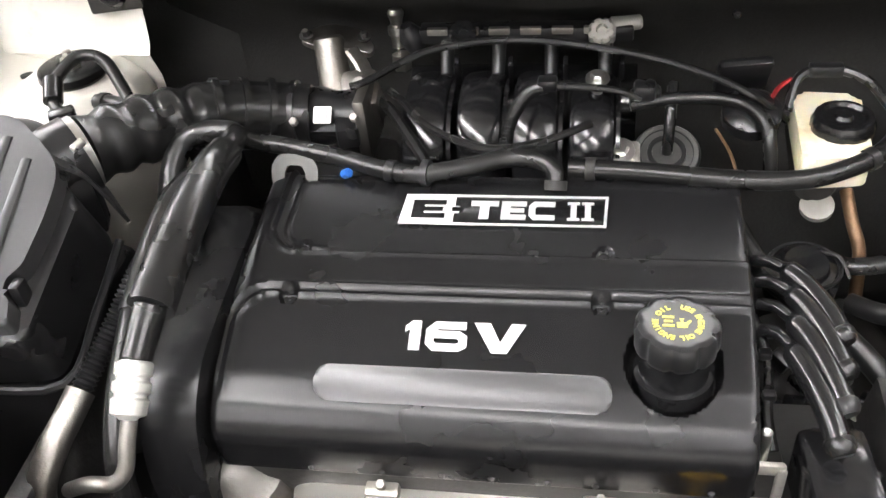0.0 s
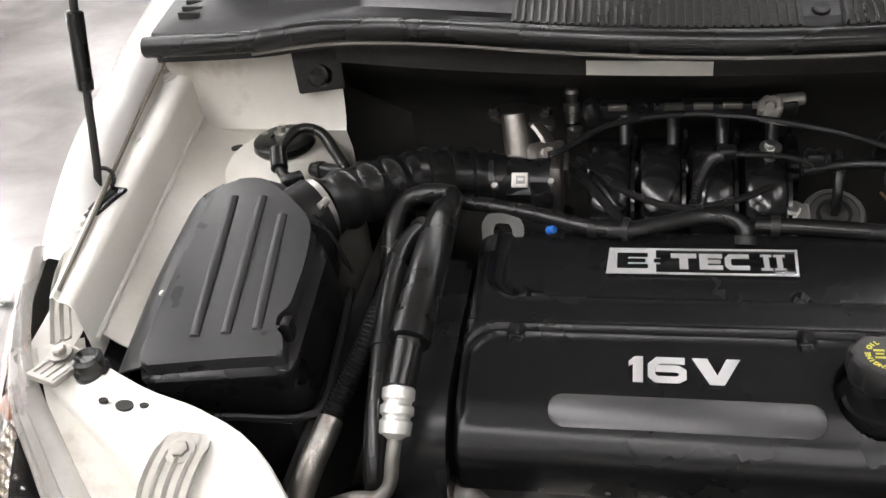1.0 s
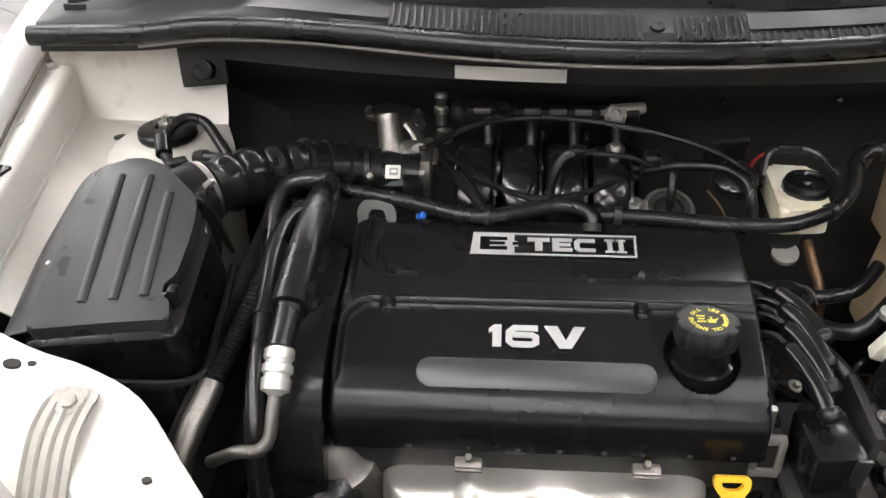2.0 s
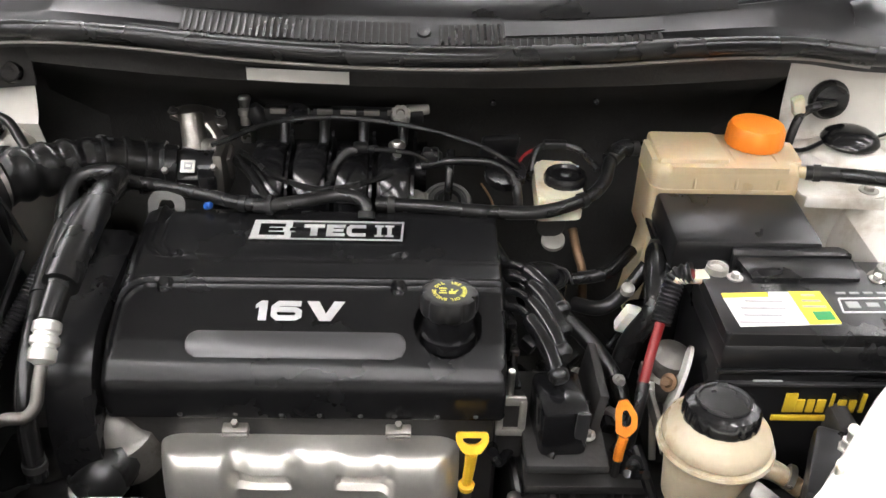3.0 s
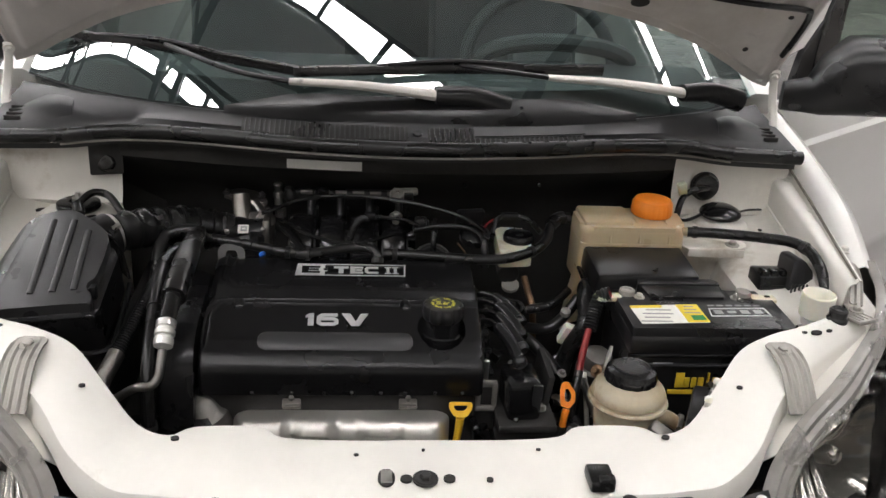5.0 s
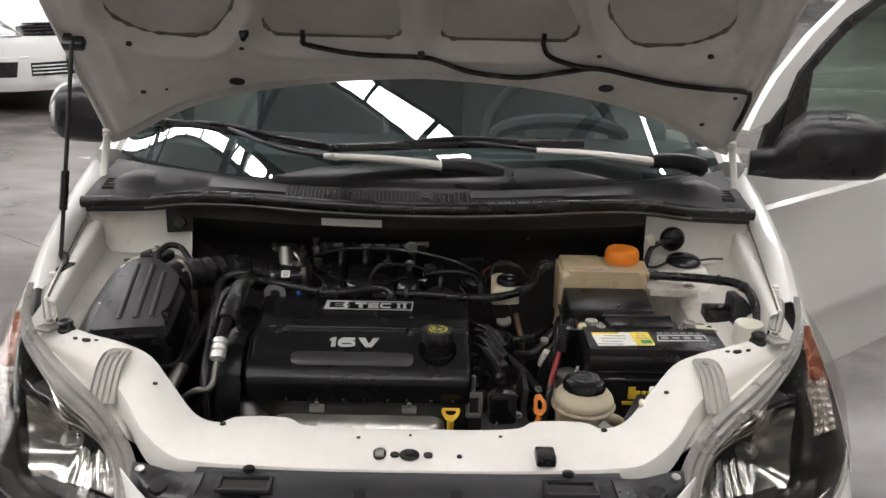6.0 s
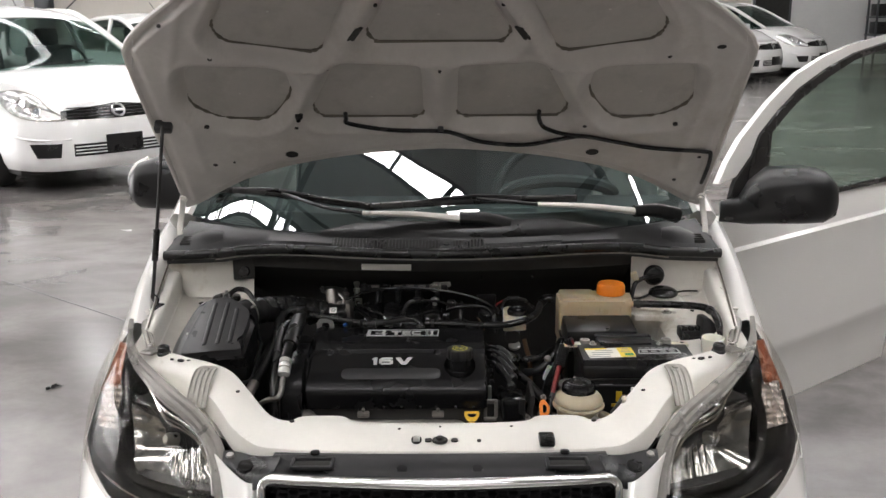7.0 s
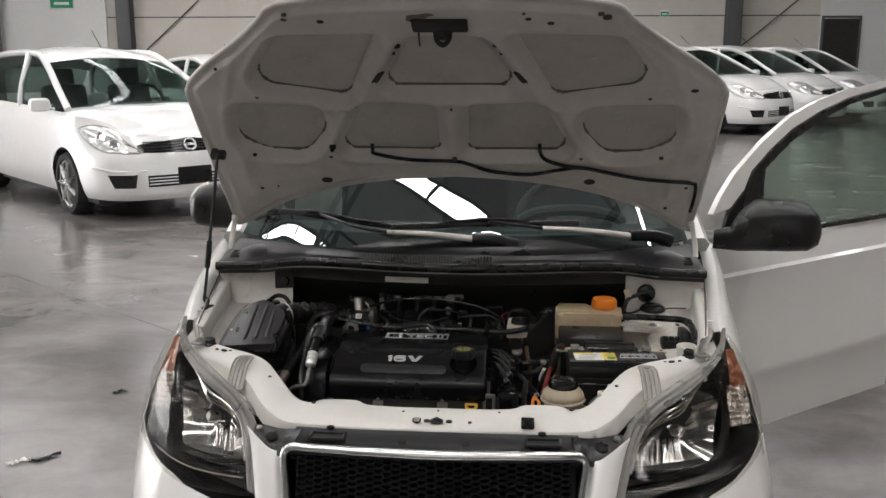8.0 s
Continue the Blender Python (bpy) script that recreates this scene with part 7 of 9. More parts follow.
# rusty pipe and silver disc under the brake reservoir
part("sensor_disc", lathe((0.181, 0.150, 0.772), (-0.1, -0.4, 0.9), [(0, 0), (0, 0.015), (0.006, 0.015), (0.008, 0.006), (0.006, 0)], 18), BRACKET, engine)
part("rusty_pipe", tube([(0.206, 0.160, 0.785), (0.210, 0.135, 0.768), (0.216, 0.115, 0.748), (0.218, 0.10, 0.70)], 0.0060, 10), COPPERY, engine)
part("coolant_pipe", tube([(0.185, 0.095, 0.760), (0.200, 0.080, 0.764), (0.240, 0.085, 0.770), (0.275, 0.12, 0.78)], 0.008, 10), RUBBER, engine)
part("wire_loop", tube([(0.162, 0.088, 0.775), (0.176, 0.080, 0.779), (0.188, 0.075, 0.778), (0.195, 0.060, 0.768)], 0.0016, 6), DARK, engine)

# ---- hoses that lie over the engine ----
def hose(name, pts, r, label, material=None, n=12, steps=7, **k):
    ob = solo(name, tube(pts, r, n, steps, **k), material or RUBBER, label, "hose")
    if name in ("breather_hose", "coolant_hose", "black_hose", "tank_hose"):
        C = spline(pts, 6)
        for f in (0.04, 0.5, 0.96):
            i = min(len(C) - 2, int(f * (len(C) - 1)))
            a, b = C[i], C[i + 1]
            part("clip", tube([a, a + (b - a).normalized() * 0.008], r + 0.0016, 14, 2), BLACK if f == 0.5 else DARK, ob)
    return ob


hose("breather_hose", [(-0.500, 0.172, 0.872), (-0.470, 0.160, 0.876), (-0.411, 0.138, 0.876), (-0.346, 0.113, 0.872), (-0.294, 0.108, 0.866), (-0.244, 0.098, 0.862), (-0.195, 0.084, 0.858), (-0.160, 0.080, 0.858), (-0.123, 0.088, 0.860), (-0.090, 0.098, 0.862), (-0.062, 0.094, 0.862), (-0.051, 0.086, 0.856), (-0.050, 0.078, 0.846)], 0.0080, "long black rubber breather hose lying over the engine cover")
solo("hose_tie", tube([(-0.163, 0.081, 0.858), (-0.157, 0.080, 0.858)], 0.0115, 12), BLACK, "black hose tie round the breather hose", "hose tie")
hose("coolant_hose", [(-0.040, 0.098, 0.852), (0.018, 0.094, 0.852), (0.095, 0.087, 0.850), (0.148, 0.088, 0.850), (0.185, 0.101, 0.852), (0.215, 0.121, 0.855), (0.237, 0.150, 0.862), (0.246, 0.178, 0.872), (0.262, 0.198, 0.880), (0.290, 0.202, 0.880)], 0.0082, "black coolant hose curving to the expansion tank")
hose("throttle_cable", [(-0.240, 0.165, 0.892), (-0.225, 0.170, 0.895), (-0.173, 0.215, 0.900), (-0.09, 0.230, 0.902), (0.003, 0.210, 0.900), (0.074, 0.185, 0.892), (0.118, 0.172, 0.875), (0.15, 0.19, 0.84)], 0.0036, "thin black throttle cable arched over the intake manifold", n=8)
hose("vacuum_hose", [(0.012, 0.180, 0.862), (0.053, 0.186, 0.866), (0.101, 0.178, 0.868), (0.124, 0.158, 0.862), (0.130, 0.140, 0.845), (0.132, 0.132, 0.815)], 0.0060, "black vacuum hose bending down beside the manifold")
hose("wiring_conduit", [(-0.064, 0.182, 0.880), (-0.078, 0.165, 0.884), (-0.091, 0.136, 0.876), (-0.096, 0.108, 0.860)], 0.0052, "short ribbed black wiring conduit", n=10, ripple=0.0009, pitch=0.0032)
hose("thin_hose", [(-0.212, 0.196, 0.868), (-0.190, 0.165, 0.872), (-0.163, 0.130, 0.870), (-0.110, 0.106, 0.866), (-0.063, 0.114, 0.868), (-0.022, 0.136, 0.872)], 0.0036, "thin black hose looped in front of the manifold", n=8)
hose("thin_hose", [(-0.225, 0.198, 0.858), (-0.205, 0.168, 0.862), (-0.187, 0.140, 0.858), (-0.166, 0.110, 0.846), (-0.16, 0.10, 0.82)], 0.0055, "black vacuum hose beside the throttle body", n=8)
hose("vacuum_tube", [(-0.060, 0.178, 0.884), (-0.03, 0.176, 0.884), (0.0, 0.176, 0.880), (0.020, 0.178, 0.870)], 0.0035, "thin pale-edged vacuum tube over the manifold", n=8)
solo("hose_joint", merge(box((0.024, 0.186, 0.874), (0.020, 0.018, 0.016), 0.004), cyl((0.012, 0.182, 0.872), (0.038, 0.188, 0.872), 0.006)), BLACK, "black plastic hose joint beside the vacuum can", "hose joint")
solo("hose_joint", merge(box((-0.062, 0.180, 0.885), (0.018, 0.014, 0.012), 0.003), cyl((-0.062, 0.180, 0.882), (-0.040, 0.180, 0.884), 0.004)), BLACK, "black plastic wiring plug on the manifold", "plug")
hose("pipe_wire", [(0.088, 0.175, 0.84), (0.098, 0.145, 0.836), (0.104, 0.118, 0.826)], 0.0016, "thin copper-coloured wire beside the manifold", COPPERY, n=6)
# big corrugated intake duct
duct = thing("intake_duct", "corrugated black intake duct with a plated clamp", "duct", (-0.4, 0.13, 0.86))
DUCT = [(-0.452, 0.060, 0.893), (-0.425, 0.092, 0.890), (-0.392, 0.130, 0.880), (-0.352, 0.160, 0.866), (-0.300, 0.178, 0.855)]
part("bellows", tube(DUCT[:3] + [V((-0.378, 0.142, 0.875))], 0.0300, 28, 8, ripple=0.0021, pitch=0.0270), RUBBER, duct)
part("neck", tube([(-0.382, 0.139, 0.876), (-0.352, 0.160, 0.866), (-0.318, 0.174, 0.857), (-0.288, 0.179, 0.853)], lambda u: 0.0325 - 0.004 * u, 26, 6), RUBBER, duct)
for a_, b_ in (((-0.372, 0.147, 0.873), (-0.367, 0.150, 0.8715)), ((-0.350, 0.161, 0.8655), (-0.345, 0.1635, 0.864)), ((-0.328, 0.170, 0.8595), (-0.323, 0.172, 0.858))):
    part("neck_ring", tube([a_, b_], 0.0345, 26, 2), RUBBER, duct)
part("clamp", tube([(-0.461, 0.050, 0.893), (-0.453, 0.059, 0.893)], 0.0335, 26, 2), STEEL, duct, "plated hose clamp")
part("clamp_screw", cyl((-0.444, 0.030, 0.914), (-0.436, 0.040, 0.918), 0.004, n=10), STEEL, duct)
part("clamp", tube([(-0.304, 0.1775, 0.854), (-0.299, 0.178, 0.854)], 0.0325, 26, 2), BLACK, duct)
# air-conditioning hoses at the end of the engine
ac = thing("air_conditioning_hose", "thick black sleeved hose with a silver crimped joint and pipe", "hose", (-0.335, -0.1, 0.86))
part("sleeve", tube([(-0.330, 0.068, 0.886), (-0.329, 0.030, 0.893), (-0.330, -0.040, 0.888), (-0.334, -0.104, 0.870)], lambda u: 0.0150 + 0.003 * u, 18, 6), RUBBER, ac)
part("upper_bend", tube([(-0.330, 0.060, 0.888), (-0.327, 0.086, 0.887), (-0.336, 0.100, 0.885), (-0.360, 0.104, 0.883), (-0.380, 0.098, 0.878), (-0.388, 0.075, 0.862), (-0.388, 0.04, 0.83)], 0.0105, 14, 6), RUBBER, ac)
part("neck", cyl((-0.333, -0.104, 0.873), (-0.337, -0.142, 0.852), 0.0125, 0.0115, 16), RUBBER, ac)
part("crimp", lathe((-0.337, -0.140, 0.853), (-0.02, -0.75, -0.6), [(0, 0), (0, 0.0115), (0.002, 0.0135), (0.010, 0.0135), (0.012, 0.0115), (0.014, 0.0115), (0.016, 0.0138), (0.022, 0.0138), (0.024, 0.0115), (0.026, 0.0115), (0.028, 0.0135), (0.038, 0.0128), (0.040, 0.008), (0.042, 0.006)], 20), FERRULE, ac, "crimped silver ferrule")
part("pipe", tube([(-0.338, -0.166, 0.828), (-0.340, -0.180, 0.812), (-0.342, -0.192, 0.795), (-0.352, -0.198, 0.785), (-0.372, -0.198, 0.782), (-0.40, -0.19, 0.76)], 0.0060, 12, 6), CAST, ac)
hose("black_hose", [(-0.352, 0.070, 0.868), (-0.366, 0.040, 0.868), (-0.370, 0.0, 0.862), (-0.368, -0.05, 0.852), (-0.364, -0.10, 0.835), (-0.362, -0.145, 0.81), (-0.36, -0.18, 0.77), (-0.36, -0.19, 0.70)], 0.0105, "black rubber hose running down beside the timing cover")
sp = thing("alloy_pipe", "bare alloy pipe feeding a ribbed black conduit", "pipe", (-0.41, -0.14, 0.79))
part("pipe", tube([(-0.413, -0.119, 0.789), (-0.418, -0.138, 0.780), (-0.425, -0.158, 0.768), (-0.433, -0.185, 0.744), (-0.436, -0.20, 0.69)], 0.0120, 14, 6), ALU, sp)
part("conduit", tube([(-0.413, -0.119, 0.789), (-0.397, -0.075, 0.814), (-0.384, -0.03, 0.838), (-0.380, 0.03, 0.842)], 0.0085, 12, 8, ripple=0.0012, pitch=0.0042), BLACK, sp)
part("connector", box((-0.379, 0.035, 0.842), (0.020, 0.034, 0.020), 0.004, (0, 0, 5)), BLACK, sp)
part("connector_ring", cyl((-0.378, 0.052, 0.843), (-0.378, 0.060, 0.843), 0.009, n=14), BRACKET, sp)
solo("wiring_plug", box((-0.352, 0.0, 0.845), (0.020, 0.028, 0.030), 0.004, (10, 0, 6)), GREYPLASTIC, "small grey wiring plug beside the hoses", "plug")
solo("wiring_plug", box((-0.353, -0.045, 0.835), (0.016, 0.018, 0.016), 0.003, (10, 0, 6)), BRACKET, "small pale wiring plug beside the hoses", "plug")

# ---- things round the engine ----
# air filter box
AB = basis((-0.51, -0.13, 0.871), (1, 0, 0), (0, 1, 0.345))
ab = thing("air_filter_box", "grey-black plastic air filter box with three ribs on its lid", "air box", (-0.53, 0, 0.5))
lidp = rounded([(-0.057, -0.014), (0.024, -0.003), (0.073, 0.002), (0.068, 0.022), (0.060, 0.028), (0.059, 0.040), (0.068, 0.051), (0.072, 0.098), (0.069, 0.143), (0.032, 0.177), (0.007, 0.195), (-0.036, 0.190), (-0.050, 0.090)], [0.012, 0.01, 0.006, 0.004, 0.004, 0.004, 0.006, 0.02, 0.02, 0.01, 0.02, 0.02, 0.02], 5)
lid = part("lid", prism(lidp, -0.020, 0.0, AB, 0.006, 4), AIRBOX, ab)
slope = [[(-0.034, 0.190, -0.005), (-0.050, 0.090, -0.005), (-0.054, -0.012, -0.005)], [(-0.060, 0.176, -0.014), (-0.074, 0.085, -0.016), (-0.080, -0.014, -0.017)], [(-0.082, 0.150, -0.040), (-0.094, 0.080, -0.045), (-0.096, -0.018, -0.046)], [(-0.090, 0.140, -0.085), (-0.102, 0.075, -0.09), (-0.102, -0.020, -0.09)]]
part("lid_side", grid(fine([[AB @ V(p) for p in r] for r in slope], 5, 5), 0.003), AIRBOX, ab)
back = [[(-0.034, 0.188, -0.004), (0.008, 0.193, -0.004), (0.034, 0.174, -0.004), (0.066, 0.145, -0.004)], [(-0.050, 0.200, -0.030), (0.010, 0.208, -0.030), (0.042, 0.186, -0.030), (0.078, 0.150, -0.030)], [(-0.060, 0.205, -0.10), (0.012, 0.214, -0.10), (0.046, 0.190, -0.10), (0.082, 0.152, -0.10)]]
part("lid_back", grid(fine([[AB @ V(p) for p in r] for r in back], 4, 4), 0.003), AIRBOX, ab)
for x0, x1, v0, v1 in ((-0.016, -0.011, 0.170, 0.017), (0.013, 0.017, 0.170, 0.021), (0.038, 0.044, 0.148, 0.026)):
    part("rib", tube([AB @ V((x0, v0, -0.0008)), AB @ V(((x0 + x1) / 2, (v0 + v1) / 2, 0.0006)), AB @ V((x1, v1, -0.0008))], 0.0050, 10, 5, flat=0.7), AIRBOX, lid)
part("front_skirt", prism(rounded([(-0.062, -0.022), (0.078, -0.006), (0.084, 0.12), (0.03, 0.17), (-0.07, 0.15)], 0.015), -0.085, -0.018, AB, 0.006), BLACK, ab)
part("skirt_lip", tube([AB @ V((-0.067, -0.026, -0.080)), AB @ V((0.0, -0.020, -0.080)), AB @ V((0.082, -0.012, -0.080)), AB @ V((0.090, 0.05, -0.080)), AB @ V((0.090, 0.12, -0.080))], 0.004, 8, 4), BLACK, ab)
part("base", box((-0.525, -0.02, 0.63), (0.155, 0.20, 0.30), 0.02), BLACK, ab)
part("clip", box(AB @ V((0.067, 0.034, -0.012)), (0.010, 0.014, 0.022), 0.003), BLACK, ab)
part("snout", tube([(-0.474, 0.036, 0.890), (-0.455, 0.056, 0.893)], 0.0355, 24, 3), BLACK, ab)
part("snout_base", box((-0.470, 0.030, 0.862), (0.06, 0.06, 0.07), 0.015, (0, 0, 35)), BLACK, ab)
part("sensor_plug", box((-0.500, 0.112, 0.892), (0.024, 0.016, 0.018), 0.003, (0, 0, 30)), BLACK, ab)
part("chip", box(AB @ V((-0.058, 0.062, -0.0035)), (0.003, 0.006, 0.002), 0.0005), LABELWHITE, ab)
hose("sensor_lead", [(-0.500, 0.118, 0.886), (-0.520, 0.135, 0.890), (-0.530, 0.160, 0.900), (-0.515, 0.188, 0.912), (-0.490, 0.190, 0.908), (-0.470, 0.172, 0.892), (-0.455, 0.155, 0.880)], 0.0062, "black wiring lead looped by the strut mount", n=10)
solo("lead_wrap", tube([(-0.524, 0.140, 0.892), (-0.531, 0.162, 0.902)], 0.0095, 12, 3), RUBBER, "taped part of the wiring lead", "wiring")
# strut mounts
sm = thing("strut_mount", "black rubber strut mount with a steel nut on a white tower", "strut mount", (-0.549, 0.224, 0.873), "strut mounts")
part("washer", lathe((-0.549, 0.224, 0.871), (0, 0, 1), [(0, 0), (0, 0.033), (0.004, 0.036), (0.011, 0.035), (0.013, 0.031), (0.013, 0.016), (0.010, 0.013), (0.010, 0)], 40), RUBBER, sm)
part("nut", lathe((-0.549, 0.224, 0.881), (0, 0, 1), [(0, 0), (0, 0.010), (0.010, 0.010), (0.010, 0.005), (0.018, 0.005), (0.018, 0)], 6), STEEL, sm)
sm = thing("strut_mount", "shiny black strut cap on a white tower", "strut mount", (0.564, 0.228, 0.873), "strut mounts")
part("cap", lathe((0.562, 0.225, 0.880), (0, 0, 1), [(0, 0), (0, 0.030), (0.003, 0.0355), (0.007, 0.0370), (0.014, 0.0335), (0.020, 0.023), (0.022, 0.012), (0.022, 0)], 36), GLOSSBLACK, sm)
part("collar", lathe((0.562, 0.225, 0.866), (0, 0, 1), [(0, 0), (0, 0.052), (0.006, 0.048), (0.011, 0.040), (0.0145, 0.031), (0.0145, 0)], 36), DIRTYPAINT, sm, "white collar of the tower")
part("lead", tube([(0.53, 0.225, 0.885), (0.50, 0.215, 0.876), (0.47, 0.21, 0.880)], 0.003, 6), RUBBER, sm)
part("tail", tube([(0.598, 0.235, 0.885), (0.63, 0.262, 0.880), (0.665, 0.285, 0.873)], 0.0022, 6), RUBBER, sm)
for x, y, sx in ((-0.62, 0.245, 0.008), (-0.60, 0.10, 0.008), (0.665, 0.135, 0.008), (0.625, 0.175, 0.005), (0.64, 0.22, 0.004)):
    part("drain_hole", xf(lathe((0, 0, 0), (0, 0, 1), [(-0.002, 0), (-0.002, 1), (0.0012, 1), (0.0012, 0)], 12), pose(x, y, 0.8625 - 0.02 * (0.31 - y) / 0.4, 0, 10 if x > 0 else -10, 0) @ Matrix.Diagonal((sx, sx * 0.6, 1, 1))), FELT, car)

# battery
bat = thing("battery", "black car battery with a white and yellow label on its top", "battery", (0.425, -0.09, 0.65))
BX0, BX1, BY0, BY1, BZ = 0.308, 0.556, -0.146, 0.014, 0.855
bc = ((BX0 + BX1) / 2, (BY0 + BY1) / 2)
part("case", box((*bc, 0.735), (BX1 - BX0 - 0.006, BY1 - BY0 - 0.006, 0.19), 0.006), BLACK, bat)
part("lid", box((*bc, 0.8275), (BX1 - BX0, BY1 - BY0, 0.030), 0.006), BLACK, bat)
part("lid_step", prism(rounded([(BX0 + 0.002, BY0 + 0.002), (BX1 - 0.002, BY0 + 0.002), (BX1 - 0.002, -0.040), (0.490, -0.040), (0.490, -0.012), (0.358, -0.012), (0.358, -0.040), (BX0 + 0.002, -0.040)], 0.005), 0.838, BZ, None, 0.003), BLACK, bat)
part("lid_groove", box((bc[0], BY0 - 0.001, 0.812), (BX1 - BX0 + 0.004, 0.006, 0.006), 0.002), GLOSSBLACK, bat)
part("lid_groove", box((bc[0], BY0 - 0.001, 0.796), (BX1 - BX0 + 0.002, 0.006, 0.004), 0.001), GREYPLASTIC, bat)
part("vent_block", prism(rounded([(0.352, -0.010), (0.486, -0.008), (0.480, 0.010), (0.358, 0.010)], 0.004), 0.835, 0.861, None, 0.004), BLACK, bat)
part("vent_block", prism(rounded([(0.362, -0.050), (0.478, -0.050), (0.484, -0.010), (0.356, -0.010)], 0.004), 0.850, 0.859, None, 0.003), BLACK, bat)
for x, s in ((0.329, 1), (0.513, -1)):
    t = part("terminal", lathe((x, -0.033, 0.836), (0, 0, 1), [(0, 0), (0, 0.018), (0.012, 0.018), (0.014, 0.013), (0.026, 0.0115), (0.027, 0.008), (0.024, 0.006), (0.024, 0)], 22), BRACKET, bat, "grey lead terminal with a clamp")
    part("clamp", box((x - s * 0.030, -0.040, 0.852), (0.040, 0.020, 0.008), 0.003, (0, 0, 4 * s)), RESERVOIR, t, "dull brass clamp")
    part("clamp_bolt", bolt((x + s * 0.016, -0.046, 0.855), (0, 0, 1), 0.005), STEEL, t)
    part("clamp_slot", box((x - s * 0.036, -0.040, 0.8565), (0.008, 0.006, 0.001), 0), FELT, t)
lab = part("label", prism([(0.326, -0.132), (0.428, -0.126), (0.426, -0.070), (0.372, -0.072), (0.370, -0.081), (0.322, -0.084)], BZ, BZ + 0.0008, None, 0), LABELWHITE, bat, "worn white label")
part("label_patch", prism([(0.396, -0.1275), (0.4285, -0.1255), (0.4265, -0.0700), (0.393, -0.0715)], BZ + 0.0008, BZ + 0.0014, None, 0), LABELYELLOW, lab)
part("label_patch", prism([(0.322, -0.084), (0.370, -0.081), (0.370, -0.073), (0.322, -0.076)], BZ, BZ + 0.0012, None, 0), LABELYELLOW, lab)
part("label_mark", prism([(0.406, -0.121), (0.425, -0.120), (0.4245, -0.106), (0.4055, -0.107)], BZ + 0.0014, BZ + 0.0019, None, 0), GREEN, lab)
for k in range(4):
    part("label_bar", box((0.350 + 0.004 * k, -0.125 + 0.012 * k, BZ + 0.0011), (0.046 - 0.008 * (k % 2), 0.003, 0.0006), 0), GREYINK, lab)
for k in range(3):
    part("label_bar", box((0.411, -0.098 + 0.010 * k, BZ + 0.0016), (0.024 - 0.005 * k, 0.003, 0.0006), 0), GREYINK, lab)
for xa, ya, xb, yb in ((0.442, -0.082, 0.528, -0.079), (0.438, -0.106, 0.530, -0.103), (0.442, -0.082, 0.438, -0.106), (0.528, -0.079, 0.530, -0.103)):
    part("print_line", cyl((xa, ya, BZ + 0.0003), (xb, yb, BZ + 0.0003), 0.0011, n=6, bev=0.0003), WHITEINK, bat)
for k in range(4):
    part("print_bar", box((0.453 + 0.0205 * k, -0.0925 + 0.0006 * k, BZ + 0.0003), (0.013, 0.011 if k != 1 else 0.007, 0.0008), 0, (0, 0, 2)), GREYINK, bat)
for k in range(6):
    part("print_bar", box((0.448 + 0.0145 * k, -0.0715 + 0.0004 * k, BZ + 0.0003), (0.010, 0.0035, 0.0008), 0, (0, 0, 2)), GREYINK, bat)
for k, w in enumerate((0.013, 0.009, 0.008, 0.009, 0.004, 0.009, 0.008, 0.005)):
    x = 0.390 + 0.0107 * k
    hgt = 0.024 if k in (0, 4, 7) else 0.016
    part("front_print", xf(box((0, 0, 0), (w, 0.003, hgt), 0.0008), Matrix.Translation((x, BY0 + 0.001, 0.763 + hgt / 2 - 0.005)) @ Matrix.Shear("XZ", 4, (0.25, 0.0))), GOLDINK, bat, "gold printed block on the case")
part("front_print", box((0.404, BY0 + 0.001, 0.750), (0.060, 0.003, 0.007), 0.001), GOLDINK, bat)
part("front_print", box((0.361, BY0 + 0.001, 0.796), (0.030, 0.003, 0.006), 0.001), GREYINK, bat)
part("tray", box((bc[0], bc[1], 0.625), (0.27, 0.20, 0.03), 0.006), DARK, bat)
part("tray_leg", box((bc[0], bc[1], 0.48), (0.12, 0.12, 0.27), 0.01), DARK, bat)
part("inlet_dome", lathe((0.318, -0.125, 0.70), (0, -0.2, 1), [(0, 0), (0, 0.034), (0.04, 0.033), (0.060, 0.024), (0.070, 0.010), (0.072, 0)], 26), GLOSSBLACK, bat)
bat.location.y += 0.006
bat.location.z -= 0.008
# fuse box
fb = thing("fuse_box", "plain glossy black fuse box behind the battery", "fuse box", (0.39, 0.07, 0.7))
part("cover", box((0.376, 0.072, 0.842), (0.170, 0.118, 0.040), 0.006, (3, 0, 0), taper=0.97), BLACK, fb)
part("lower_lip", box((0.376, 0.070, 0.818), (0.178, 0.126, 0.010), 0.003, (3, 0, 0)), GLOSSBLACK, fb)
part("base", box((0.387, 0.075, 0.765), (0.180, 0.105, 0.11), 0.005), BLACK, fb)
for k in range(3):
    part("rib_line", box((0.376, 0.0075, 0.826 - 0.010 * k), (0.168, 0.003, 0.002), 0.0008), GLOSSBLACK, fb)
